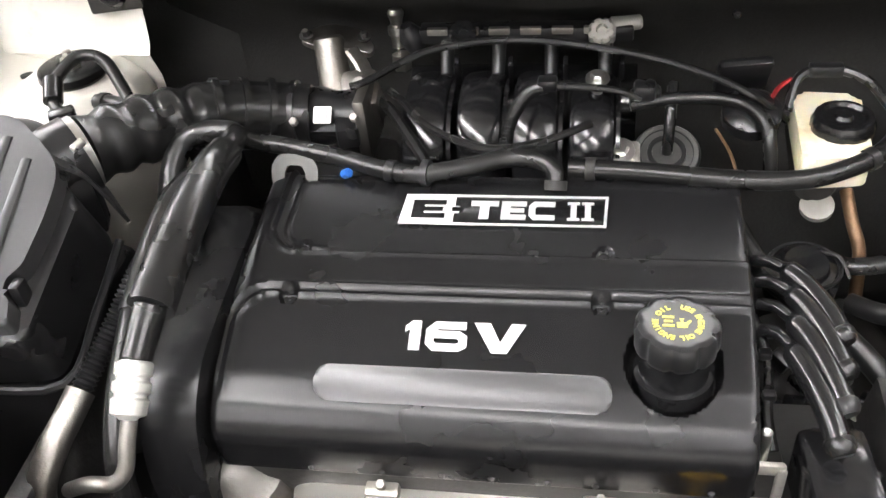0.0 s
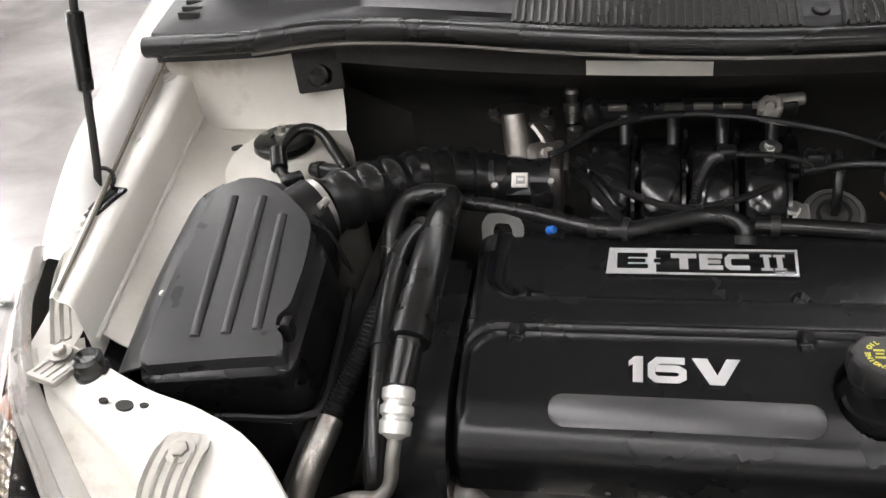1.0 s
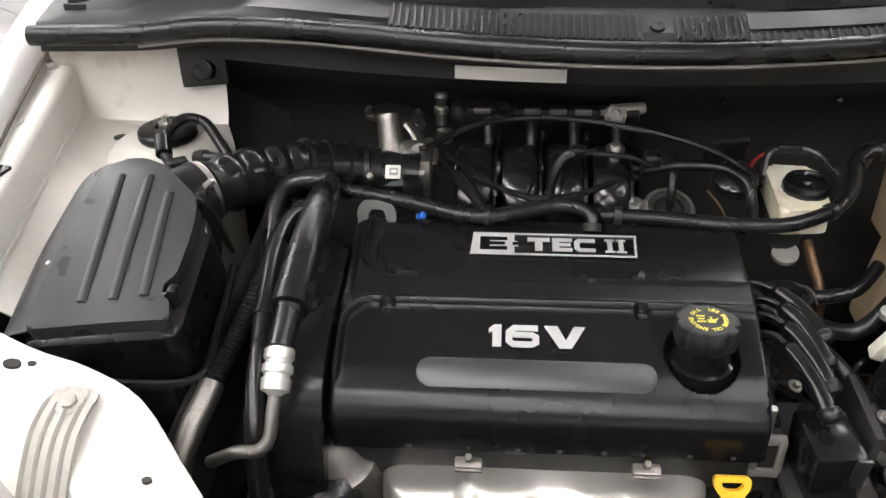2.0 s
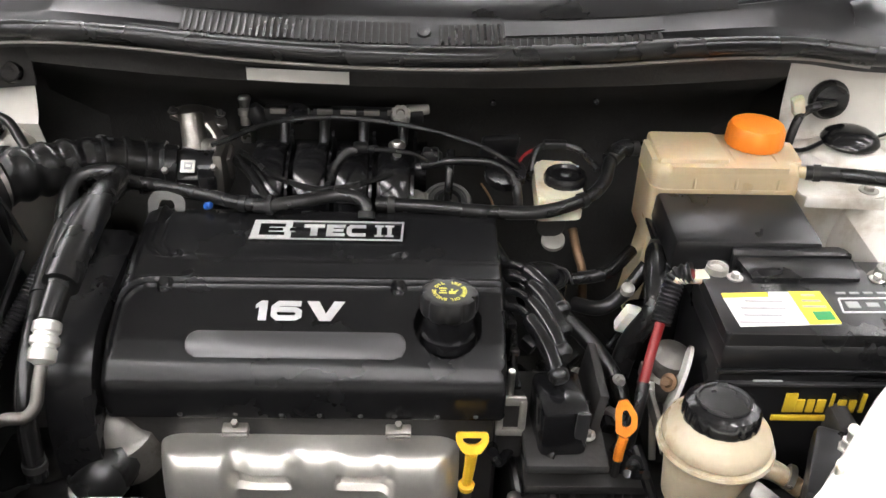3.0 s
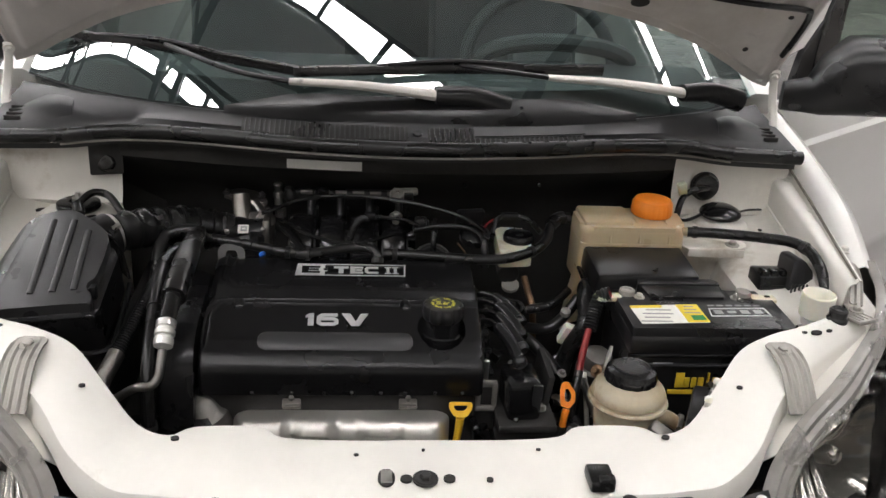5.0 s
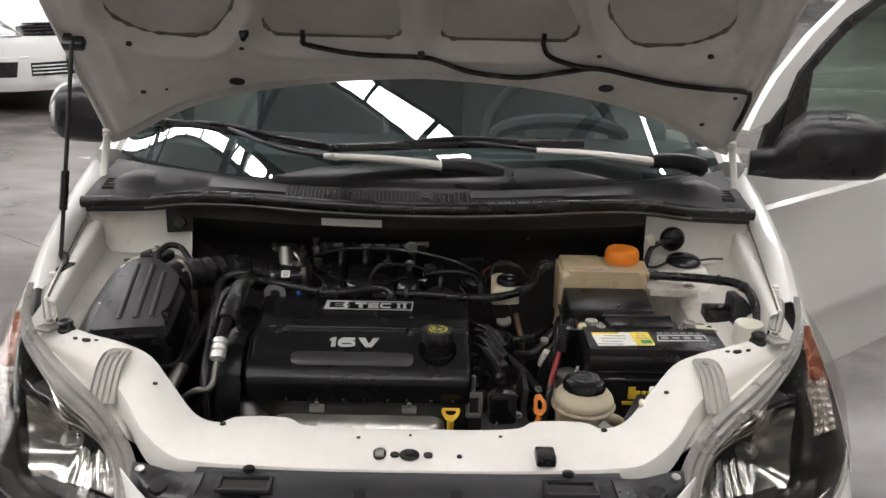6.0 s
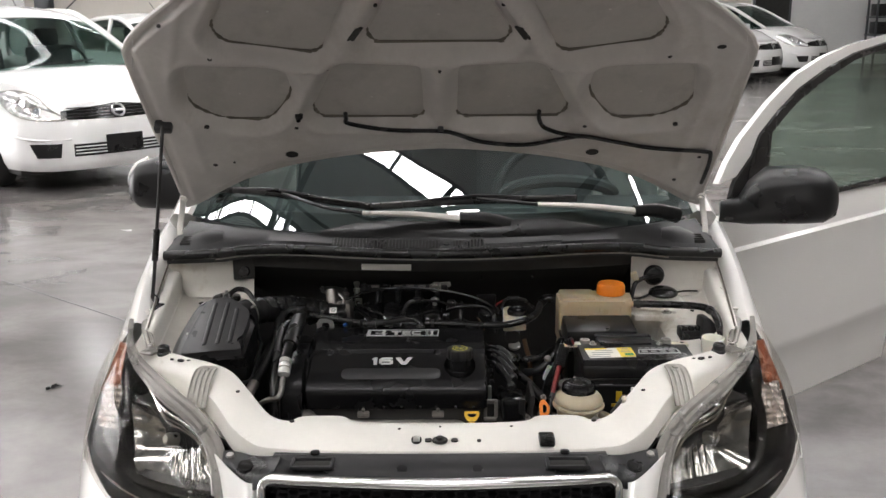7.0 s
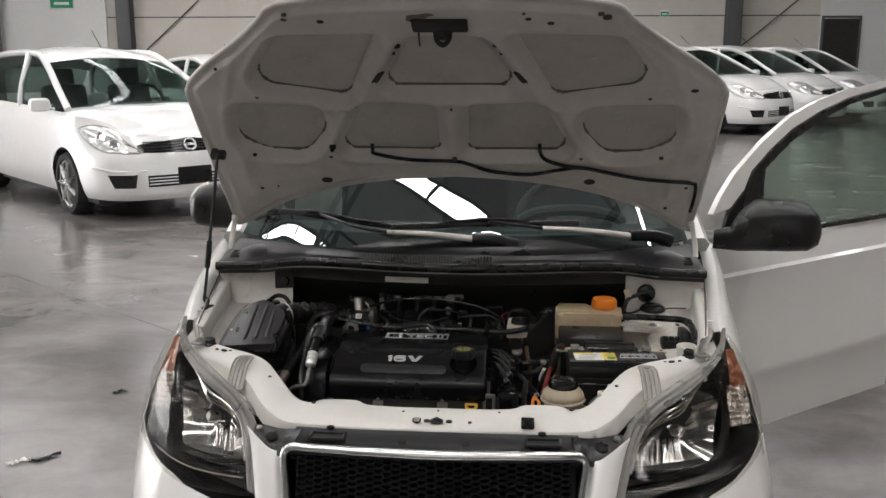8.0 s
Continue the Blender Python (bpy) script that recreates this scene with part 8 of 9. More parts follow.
# expansion tank
et = thing("expansion_tank", "yellowed translucent coolant tank with an orange cap", "coolant tank", (0.38, 0.16, 0.8))
prof = rounded([(0.286, 0.114), (0.464, 0.114), (0.470, 0.206), (0.286, 0.208)], 0.020, 6)
tk = part("tank", prism(prof, 0.795, 0.899, None, 0.014, 5), TANK, et)
part("tank_seam", prism(rounded([(0.2852, 0.1132), (0.4648, 0.1132), (0.4708, 0.2068), (0.2852, 0.2088)], 0.020, 6), 0.866, 0.870, None, 0.0015), TANK, tk)
for x in (0.335, 0.385, 0.435):
    part("tank_groove", tube([(x, 0.1140, 0.872), (x, 0.1165, 0.886), (x, 0.127, 0.8965), (x, 0.16, 0.8985)], 0.0022, 8, 4), TANK, tk)
part("tank_hump", box((0.335, 0.165, 0.898), (0.085, 0.080, 0.014), 0.006), TANK, tk)
part("tank_leg", box((0.293, 0.140, 0.765), (0.020, 0.050, 0.16), 0.008, (0, 8, 0)), TANK, tk)
part("tank_outlet", cyl((0.458, 0.127, 0.890), (0.476, 0.121, 0.890), 0.0075, n=14), TANK, tk)
part("filler_neck", cyl((0.421, 0.180, 0.895), (0.421, 0.180, 0.905), 0.026, n=24), TANK, tk)
part("cap", lathe((0.421, 0.182, 0.900), (0, 0, 1), [(0, 0), (0, 0.034), (0.003, 0.0355), (0.020, 0.0345), (0.026, 0.031), (0.0275, 0.024), (0.0265, 0)], 120, 24, 0.018), ORANGE, et, "ribbed orange screw cap")
part("foot", box((0.39, 0.165, 0.74), (0.14, 0.07, 0.13), 0.01), DARK, et)
hose("tank_hose", [(0.468, 0.124, 0.890), (0.500, 0.114, 0.893), (0.545, 0.096, 0.897), (0.590, 0.068, 0.903), (0.616, 0.046, 0.906), (0.630, 0.018, 0.903), (0.633, -0.015, 0.893), (0.634, -0.042, 0.872), (0.634, -0.055, 0.84), (0.630, -0.06, 0.78)], 0.0088, "thick black hose from the tank down beside the wing")
hose("hose_sleeve", [(0.246, 0.180, 0.874), (0.262, 0.198, 0.880), (0.274, 0.201, 0.881)], 0.0112, "short clamp sleeve on the coolant hose")
tb_ = part("tank_bracket", prism(rounded([(0.462, 0.105), (0.545, 0.100), (0.572, 0.112), (0.575, 0.135), (0.462, 0.150)], 0.010, 4), 0.866, 0.869, None, 0.001), DIRTYPAINT, car)
part("bracket_fold", box((0.515, 0.1025, 0.861), (0.095, 0.003, 0.014), 0.001, (0, 0, -3)), DIRTYPAINT, tb_)
part("bolt", bolt((0.548, 0.120, 0.869), (0, 0, 1), 0.007), BRACKET, tb_)
# grommet and plug on the bulkhead
gr = thing("grommet", "round black cable grommet in the white bulkhead", "grommet", (0.553, 0.288, 0.915))
part("disc", lathe((0.551, 0.291, 0.915), (0, -1, 0.1), [(0, 0), (0, 0.027), (0.004, 0.027), (0.008, 0.023), (0.014, 0.022), (0.018, 0.012), (0.018, 0)], 26), RUBBER, gr)
part("cable", tube([(0.553, 0.276, 0.916), (0.530, 0.262, 0.918), (0.505, 0.250, 0.913), (0.490, 0.232, 0.905), (0.482, 0.222, 0.88), (0.475, 0.22, 0.82)], 0.006, 10), RUBBER, gr)
part("plug", box((0.492, 0.243, 0.925), (0.016, 0.012, 0.026), 0.003, (15, -20, 0)), RESERVOIR, gr, "cream wiring plug")
# brake fluid reservoir
br = thing("brake_reservoir", "white plastic brake fluid reservoir with a black cap", "reservoir", (0.18, 0.16, 0.78))
part("bottle", prism(rounded([(0.150, 0.104), (0.206, 0.110), (0.212, 0.205), (0.155, 0.210)], 0.010, 5), 0.828, 0.858, None, 0.006, 3), RESERVOIR, br)
part("cap", lathe((0.188, 0.152, 0.848), (0, 0, 1), [(0, 0), (0, 0.026), (0.016, 0.0265), (0.022, 0.024), (0.023, 0.019), (0.020, 0.017), (0.020, 0.008), (0.023, 0.006), (0.023, 0)], 40, 16, 0.04), GLOSSBLACK, br)
part("master_cylinder", cyl((0.176, 0.150, 0.796), (0.18, 0.24, 0.800), 0.019), DARK, br)
part("cap_lead", tube([(0.150, 0.190, 0.850), (0.160, 0.212, 0.872), (0.190, 0.216, 0.876), (0.215, 0.205, 0.872), (0.232, 0.18, 0.86)], 0.0045, 8), RUBBER, br)
part("red_lead", tube([(0.126, 0.172, 0.850), (0.138, 0.196, 0.866), (0.152, 0.208, 0.872)], 0.0022, 6), RED, br)
part("lead_plug", box((0.182, 0.216, 0.876), (0.030, 0.012, 0.012), 0.003), BLACK, br)
# brake servo cap and dark tangle beside it
solo("valve_cover", merge(lathe((0.118, 0.185, 0.845), (0, -0.3, 1), [(0, 0), (0, 0.026), (0.012, 0.026), (0.018, 0.018), (0.02, 0)], 18), box((0.112, 0.222, 0.868), (0.05, 0.012, 0.04), 0.006, (20, 0, 10))), BLACK, "dull black plastic valve beside the bulkhead", "valve")
# power steering reservoir
ps = thing("steering_fluid_reservoir", "yellowed steering fluid reservoir with a black cap", "reservoir", (0.282, -0.235, 0.72))
PSX, PSY = 0.291, -0.211
part("bowl", lathe((PSX, PSY, 0.700), (0, 0, 1), [(0, 0), (0, 0.034), (0.010, 0.040), (0.060, 0.0445), (0.078, 0.046)], 40), AGED, ps)
part("shoulder", lathe((PSX, PSY, 0.780), (0, 0, 1), [(0, 0.046), (0.003, 0.0505), (0.008, 0.0510), (0.015, 0.0480), (0.021, 0.0425), (0.025, 0.0375), (0.028, 0.0355), (0.031, 0.0)], 40), AGED, ps, "cream upper half stained brown")
part("seam", lathe((PSX, PSY, 0.774), (0, 0, 1), [(0, 0.044), (0, 0.0535), (0.003, 0.0550), (0.006, 0.0535), (0.007, 0.044)], 40), AGED, ps)
part("cap", lathe((PSX, PSY + 0.001, 0.804), (0, 0.05, 1), [(0, 0), (0, 0.0350), (0.004, 0.0362), (0.013, 0.0355), (0.0180, 0.0335), (0.0205, 0.029), (0.0212, 0.024), (0.0212, 0)], 112, 14, 0.025), GLOSSBLACK, ps)
part("cap_rim", lathe((PSX, PSY + 0.002, 0.8252), (0, 0.05, 1), [(0, 0.0), (0, 0.0255), (0.0018, 0.0250), (0.0018, 0.0225), (0.0004, 0.0215), (0.0004, 0)], 40), BLACK, ps)
for a_, z_ in ((-14, 0.757), (-46, 0.742)):
    d_ = V((math.cos(radians(a_)), math.sin(radians(a_)), -0.25))
    o_ = V((PSX, PSY, z_)) + V((d_.x, d_.y, 0)) * 0.040
    sp_ = part("outlet", tube([o_, o_ + d_ * 0.022, o_ + d_ * 0.050 + V((0, 0, -0.012))], lambda u: 0.0115 - 0.003 * u, 12), AGED, ps)
    part("outlet_clamp", tube([o_ + d_ * 0.030, o_ + d_ * 0.036], 0.0125, 14, 2), STEEL, sp_)
part("stand", box((0.285, -0.235, 0.68), (0.05, 0.05, 0.05), 0.006), DARK, ps)
part("stand_strap", box((0.322, -0.262, 0.752), (0.030, 0.020, 0.030), 0.004, (20, 25, -30)), CAST, ps)
# fuse links with two plated studs beside the front panel
fl_ = thing("cable_junction", "black junction block with two plated studs", "junction block", (0.385, -0.26, 0.79))
part("base", box((0.385, -0.262, 0.785), (0.050, 0.095, 0.030), 0.006, (0, 0, -25)), BLACK, fl_)
part("riser", box((0.385, -0.262, 0.73), (0.03, 0.05, 0.09), 0.004), BLACK, fl_)
for p in ((0.398, -0.244, 0.800), (0.372, -0.285, 0.798)):
    st = part("stud", cyl(p, V(p) + V((0, 0, 0.026)), 0.0042, n=12), STEEL, fl_)
    part("nut", lathe(V(p), (0, 0, 1), [(0, 0), (0, 0.0095), (0.002, 0.0095), (0.002, 0.0075), (0.010, 0.0075), (0.010, 0)], 6), STEEL, st)
    part("stud_tip", cyl(V(p) + V((0, 0, 0.020)), V(p) + V((0, 0, 0.028)), 0.0055, 0.005, 10), WHITEPLASTIC, st)
# washer filler
wf = thing("washer_filler", "open white plastic washer filler neck", "filler neck", (0.59, -0.092, 0.75))
part("neck", lathe((0.603, -0.086, 0.798), (0, 0, 1), [(0, 0.0), (0, 0.019), (0.042, 0.019), (0.046, 0.0235), (0.080, 0.0250), (0.082, 0.0235), (0.078, 0.0215), (0.05, 0.019), (0.046, 0)], 30), WHITEPLASTIC, wf)
part("pipe", cyl((0.603, -0.086, 0.68), (0.603, -0.086, 0.803), 0.018), WHITEPLASTIC, wf)
# relays
rb = thing("relay_block", "black relay block with ribbed cover beside the wing", "relay", (0.58, 0.045, 0.76))
part("body", box((0.586, 0.046, 0.828), (0.050, 0.050, 0.056), 0.005), BLACK, rb)
part("bracket", box((0.582, 0.05, 0.765), (0.04, 0.03, 0.08), 0.004), BLACK, rb)
for k in range(3):
    part("relay", box((0.570 + 0.016 * k, 0.034, 0.858), (0.013, 0.018, 0.012), 0.002), GLOSSBLACK, rb)
part("socket_lip", box((0.586, 0.0205, 0.838), (0.046, 0.004, 0.008), 0.001), BLACK, rb)
rc = thing("control_unit", "black control unit with cooling ribs", "control unit", (0.616, 0.035, 0.77))
part("body", prism(rounded([(-0.020, 0.0), (0.020, 0.0), (0.022, 0.075), (0.002, 0.098), (-0.014, 0.096)], 0.005, 3), -0.026, 0.026, basis((0.6205, 0.028, 0.79), (1, 0, 0), (0, 0.12, 1)), 0.003), GREYPLASTIC, rc)
for k in range(6):
    part("rib", box((0.605 + 0.006 * k, 0.003, 0.826), (0.0022, 0.004, 0.056), 0.0008, (7, 0, 0)), GREYPLASTIC, rc)
part("bracket", box((0.618, 0.032, 0.775), (0.03, 0.03, 0.05), 0.004), DARK, rc)
# leads between engine and battery
hose("battery_lead", [(0.300, -0.040, 0.852), (0.286, -0.035, 0.842), (0.276, -0.045, 0.822), (0.266, -0.065, 0.800), (0.256, -0.085, 0.775), (0.248, -0.104, 0.75)], 0.0056, "red battery lead in black tape", RED)
hose("lead_tail", [(0.2495, -0.101, 0.754), (0.244, -0.115, 0.735), (0.236, -0.130, 0.70), (0.23, -0.14, 0.62)], 0.0066, "black taped end of the battery lead", BLACK)
hose("lead_sleeve", [(0.300, -0.038, 0.852), (0.286, -0.034, 0.843), (0.277, -0.045, 0.823), (0.268, -0.062, 0.803)], 0.0105, "ribbed black sleeve on the battery lead", BLACK, ripple=0.0012, pitch=0.005)
solo("lead_tag", box((0.281, -0.028, 0.826), (0.010, 0.012, 0.010), 0.003), RED, "small red tag on the battery lead", "tag")
hose("wiring_loom", [(0.302, 0.10, 0.80), (0.288, 0.06, 0.815), (0.278, 0.02, 0.812), (0.272, -0.02, 0.79), (0.250, -0.02, 0.74), (0.235, -0.03, 0.66)], 0.013, "black taped wiring loom beside the battery")
hose("wiring_loom", [(0.20, 0.06, 0.74), (0.225, 0.035, 0.752), (0.25, 0.04, 0.768), (0.278, 0.055, 0.80)], 0.009, "black taped wiring loom behind the gearbox")
hose("wiring_loom", [(0.10, 0.09, 0.80), (0.13, 0.05, 0.775), (0.20, 0.0, 0.74), (0.24, -0.05, 0.70), (0.245, -0.10, 0.65)], 0.010, "black wiring loom crossing the gearbox")
solo("white_plug", merge(box((0.252, 0.006, 0.758), (0.020, 0.016, 0.036), 0.003, (15, 18, 0)), box((0.262, -0.002, 0.752), (0.016, 0.012, 0.024), 0.003, (15, 18, 0))), WHITEPLASTIC, "white plastic wiring plug hanging by the loom", "plug")
solo("plug_cap", lathe((0.250, 0.022, 0.785), (0, -0.3, 1), [(0, 0), (0, 0.008), (0.008, 0.008), (0.010, 0.005), (0.010, 0)], 14), BRACKET, "small grey plug cap", "plug")
solo("gear_cable_housing", merge(lathe((0.284, -0.045, 0.700), (0.1, -0.2, 1), [(0, 0), (0, 0.024), (0.030, 0.024), (0.034, 0.019), (0.048, 0.018), (0.052, 0.023), (0.058, 0.022), (0.066, 0.012), (0.068, 0)], 26), box((0.262, -0.105, 0.725), (0.006, 0.115, 0.020), 0.002, (8, 0, 2))), CAST, "bare cast metal housing beside the fluid reservoir", "housing")
tb_ = thing("tray_bracket", "white painted battery tray bracket with rust on its edge", "bracket", (0.272, -0.09, 0.66))
part("plate", prism(rounded([(-0.050, -0.055), (0.030, -0.055), (0.034, 0.035), (0.016, 0.052), (-0.012, 0.050), (-0.030, 0.020)], 0.010, 4), -0.002, 0.002, basis((0.290, -0.085, 0.735), (0.35, 0.90, 0.25), (0.1, -0.25, 1)), 0.001), BAYPAINT, tb_)
part("edge_strip", tube([(0.262, -0.085, 0.742), (0.263, -0.108, 0.712), (0.264, -0.130, 0.672)], 0.0040, 8, 4, flat=0.6), STEEL, tb_, "bare steel edge strip")
part("foot", box((0.275, -0.09, 0.675), (0.02, 0.05, 0.05), 0.004), DARK, tb_)
part("bolt", bolt((0.277, -0.098, 0.752), (-0.7, -0.4, 0.5), 0.006), COPPERY, tb_)
oc = thing("orange_clip", "bright orange plastic pull clip", "clip", (0.229, -0.128, 0.70))
clip_o = rounded([(-0.010, -0.014), (0.002, -0.018), (0.012, -0.008), (0.012, 0.006), (0.001, 0.022), (-0.008, 0.020), (-0.011, 0.010)], 0.003, 3)
part("loop", ring_plate(clip_o, scaled(clip_o, 0.42, 0.50, (0.001, 0.001)), 0.007, basis((0.229, -0.128, 0.727), (0.96, -0.2, 0.1), (0.1, 0.45, 0.88))), ORANGE, oc)
part("stem", tube([(0.227, -0.138, 0.711), (0.224, -0.142, 0.700), (0.223, -0.143, 0.685)], 0.0055, 8), ORANGE, oc)
part("shaft", cyl((0.223, -0.143, 0.690), (0.222, -0.143, 0.60), 0.004), DARK, oc)
# dim machinery low in the bay
for c, s_, r in (((0.20, 0.10, 0.60), (0.12, 0.10, 0.12), (0, 0, 20)), ((-0.43, 0.02, 0.55), (0.08, 0.2, 0.2), (0, 0, 0)), ((0.25, -0.20, 0.50), (0.10, 0.14, 0.14), (0, 0, 10)), ((-0.10, 0.19, 0.62), (0.30, 0.10, 0.20), (0, 0, 0)), ((-0.26, 0.20, 0.70), (0.10, 0.08, 0.18), (0, 0, 12))):
    part("lower_casting", box(c, s_, 0.02, r), DARK, engine)

# tangle of wiring, plugs and brackets between engine and battery
random.seed(11)
wh = thing("wiring_harness", "tangle of taped black wiring and plugs over the gearbox", "wiring", (0.19, -0.05, 0.66))
for k in range(14):
    x0, y0_ = 0.135 + 0.11 * random.random(), 0.06 - 0.20 * random.random()
    pts_ = [V((x0, y0_, 0.66 + 0.05 * random.random()))]
    for j in range(4):
        pts_.append(pts_[-1] + V((random.uniform(-0.022, 0.024), random.uniform(-0.040, 0.012), random.uniform(-0.014, 0.026))))
    st_ = part("strand", tube(pts_, random.choice((0.0032, 0.0045, 0.006)), 8, 6), random.choice((GLOSSBLACK, RUBBER, GLOSSBLACK)), wh)
    if k % 3 == 0:
        part("tape", tube([pts_[1], pts_[1].lerp(pts_[2], 0.4)], 0.0078, 10, 3), RUBBER, st_)
for k in range(9):
    c_ = (0.135 + 0.105 * random.random(), -0.15 + 0.17 * random.random(), 0.67 + 0.05 * random.random())
    part("plug", box(c_, (random.uniform(0.010, 0.02), random.uniform(0.012, 0.024), random.uniform(0.010, 0.018)), 0.002, (random.uniform(-30, 30), random.uniform(-30, 30), random.uniform(0, 90))), (BLACK, GLOSSBLACK, DARK, BLACK, GLOSSBLACK, BLACK, BRACKET, GLOSSBLACK, BLACK)[k], wh)
for k in range(5):
    c_ = V((0.14 + 0.10 * random.random(), -0.14 + 0.15 * random.random(), 0.70 + 0.03 * random.random()))
    part("bolt", bolt(c_, (random.uniform(-0.4, 0.4), -0.3, 1), 0.0045), BRACKET, wh)
part("base_plate", box((0.19, -0.05, 0.655), (0.13, 0.22, 0.012), 0.003), DARK, wh)

# ---- parked cars in the hall ----
def parked_car(name, label, at, yaw, L=4.3, W=1.695, H=1.53, paint=None, size=1.0):
    """A white hatchback or saloon, its nose along -y before turning, standing on the floor."""
    paint = paint or CARWHITE
    c = thing(name, label, "car", (0, 0, 0), "parked cars")
    hw, wz, wr = W / 2, 0.30, 0.30
    f_ax, r_ax = -L / 2 + 0.985, L / 2 - 0.82
    y0 = -L / 2
    belt = [(y0, 0.775), (y0 + 0.15, 0.80), (y0 + 0.35, 0.868), (y0 + 0.65, 0.94), (y0 + 1.1, 0.98), (L / 2 - 0.9, 1.03), (L / 2 - 0.15, 1.02), (L / 2, 0.95)]
    plan = spline([(0, y0, 0), (0.35 * hw, y0 + 0.012, 0), (0.62 * hw, y0 + 0.07, 0), (0.82 * hw, y0 + 0.19, 0), (0.93 * hw, y0 + 0.37, 0), (0.985 * hw, y0 + 0.62, 0), (hw, y0 + 1.0, 0), (hw, 0, 0), (hw, L / 2 - 0.7, 0), (0.96 * hw, L / 2 - 0.25, 0), (0.82 * hw, L / 2 - 0.06, 0), (0.5 * hw, L / 2 - 0.01, 0), (0, L / 2, 0)], 10)
    run_ = [0.0]
    for a, b in zip(plan[:-1], plan[1:]):
        run_.append(run_[-1] + (b - a).length)

    def plan_at(arc):
        i = 0
        while i < len(run_) - 2 and run_[i + 1] < arc:
            i += 1
        p = plan[i].lerp(plan[i + 1], (arc - run_[i]) / (run_[i + 1] - run_[i]))
        t = (plan[min(i + 2, len(plan) - 1)] - plan[max(i - 1, 0)]).normalized()
        return p, V((-t.y, t.x, 0))

    def skin(s, arc, z, out=0.0):
        """A point of the body at an arc length round from the nose, at height z, raised by out."""
        p, n = plan_at(arc)
        f = sstep(y0 + 0.9, y0 + 0.2, p.y)
        front = smooth([(0.18, 0.06), (0.24, 0.012), (0.32, 0.0), (0.45, 0.0), (0.55, 0.012), (0.60, 0.026), (0.64, 0.045), (0.70, 0.085), (0.78, 0.15), (0.90, 0.27)], z)
        flank = smooth([(0.18, 0.05), (0.30, 0.012), (0.5, 0.0), (0.75, 0.008), (0.92, 0.028), (1.04, 0.06)], z)
        q = p + n * (front * f + flank * (1 - f) - out)
        return V((s * max(0.0, q.x), q.y, z))

    NC = 150
    arcs = [run_[-1] * i / NC for i in range(NC + 1)]
    for s in (-1, 1):
        rows = []
        for arc in arcs:
            y = plan_at(arc)[0].y
            zt, zl = smooth(belt, y), 0.20
            for ax_ in (f_ax, r_ax):
                d = (wr + 0.05) ** 2 - (y - ax_) ** 2
                if d > 0 and arc > 0.6 and arc < run_[-1] - 0.6:
                    zl = max(zl, wz + math.sqrt(d))
            rows.append([skin(s, arc, zl + (zt - zl) * k / 14) for k in range(15)])
        part("body_side", grid(rows, 0.004), paint, c)
    rows = []
    for i in range(1, 26):
        arc = 0.02 + 1.66 * i / 25
        y = plan_at(arc)[0].y
        if y > y0 + 1.06:
            break
        e = skin(1, arc, smooth(belt, y))
        up = smooth([(y0, 0.0), (y0 + 0.12, 0.012), (y0 + 0.3, 0.035), (y0 + 0.6, 0.06), (y0 + 1.1, 0.075)], y)
        rows.append([(e.x * v, e.y, e.z + up * (1 - v ** 4)) for v in [k / 8 - 1 for k in range(17)]])
    part("bonnet", grid(rows, 0.004), paint, c)
    # glasshouse
    wb = -L / 2 + 0.98
    re_ = L / 2 - 0.08
    rail = [(wb, 1.03), (wb + 0.35, 1.195), (wb + 0.75, 1.385), (wb + 1.2, H - 0.055), (wb + 1.7, H - 0.02), (re_ - 0.75, H - 0.08), (re_ - 0.3, H - 0.22), (re_, 1.05)]
    inw = [(wb, 0.06), (wb + 0.75, 0.18), (wb + 1.2, 0.235), (re_ - 0.75, 0.24), (re_ - 0.3, 0.20), (re_, 0.10)]
    rows = []
    for i in range(25):
        y = wb + 0.86 + (re_ - 0.25 - wb - 0.86) * i / 24
        w = hw - smooth(inw, y)
        z = smooth(rail, y)
        rows.append([(w * (2 * k / 10 - 1), y, z + 0.06 * (1 - (2 * k / 10 - 1) ** 2)) for k in range(11)])
    part("roof", grid(rows, 0.006), paint, c)
    rows = []
    for i in range(9):
        u = i / 8
        y = wb - 0.03 + 0.90 * u
        w = hw - 0.10 - 0.11 * u
        z = smooth(rail, wb + 0.88 * u)
        rows.append([(w * (2 * k / 10 - 1), y - 0.10 * (1 - (2 * k / 10 - 1) ** 2), z + 0.045 * u * (1 - (2 * k / 10 - 1) ** 2)) for k in range(11)])
    sc = part("windscreen", grid(rows, 0.006), CARGLASS, c)
    part("rear_window", grid([[((hw - 0.22 - 0.02 * u) * (2 * k / 8 - 1), re_ - 0.30 + 0.32 * u, H - 0.16 + (1.05 - H + 0.16) * u) for k in range(9)] for u in (0, 0.5, 1)], 0.006), CARGLASS, c)
    for s in (-1, 1):
        rows = []
        for i in range(25):
            y = wb + 0.12 + (re_ - 0.12 - wb - 0.12) * i / 24
            z = smooth(rail, y) - 0.035
            w = hw - smooth(inw, y)
            zb = smooth(belt, y) - 0.01
            rows.append([(s * (hw - 0.065), y, zb), (s * (hw - 0.09), y, zb + (z - zb) * 0.45), (s * (w + 0.005), y, max(zb, z))])
        part("side_window", grid(rows, 0.006), CARGLASS, c)
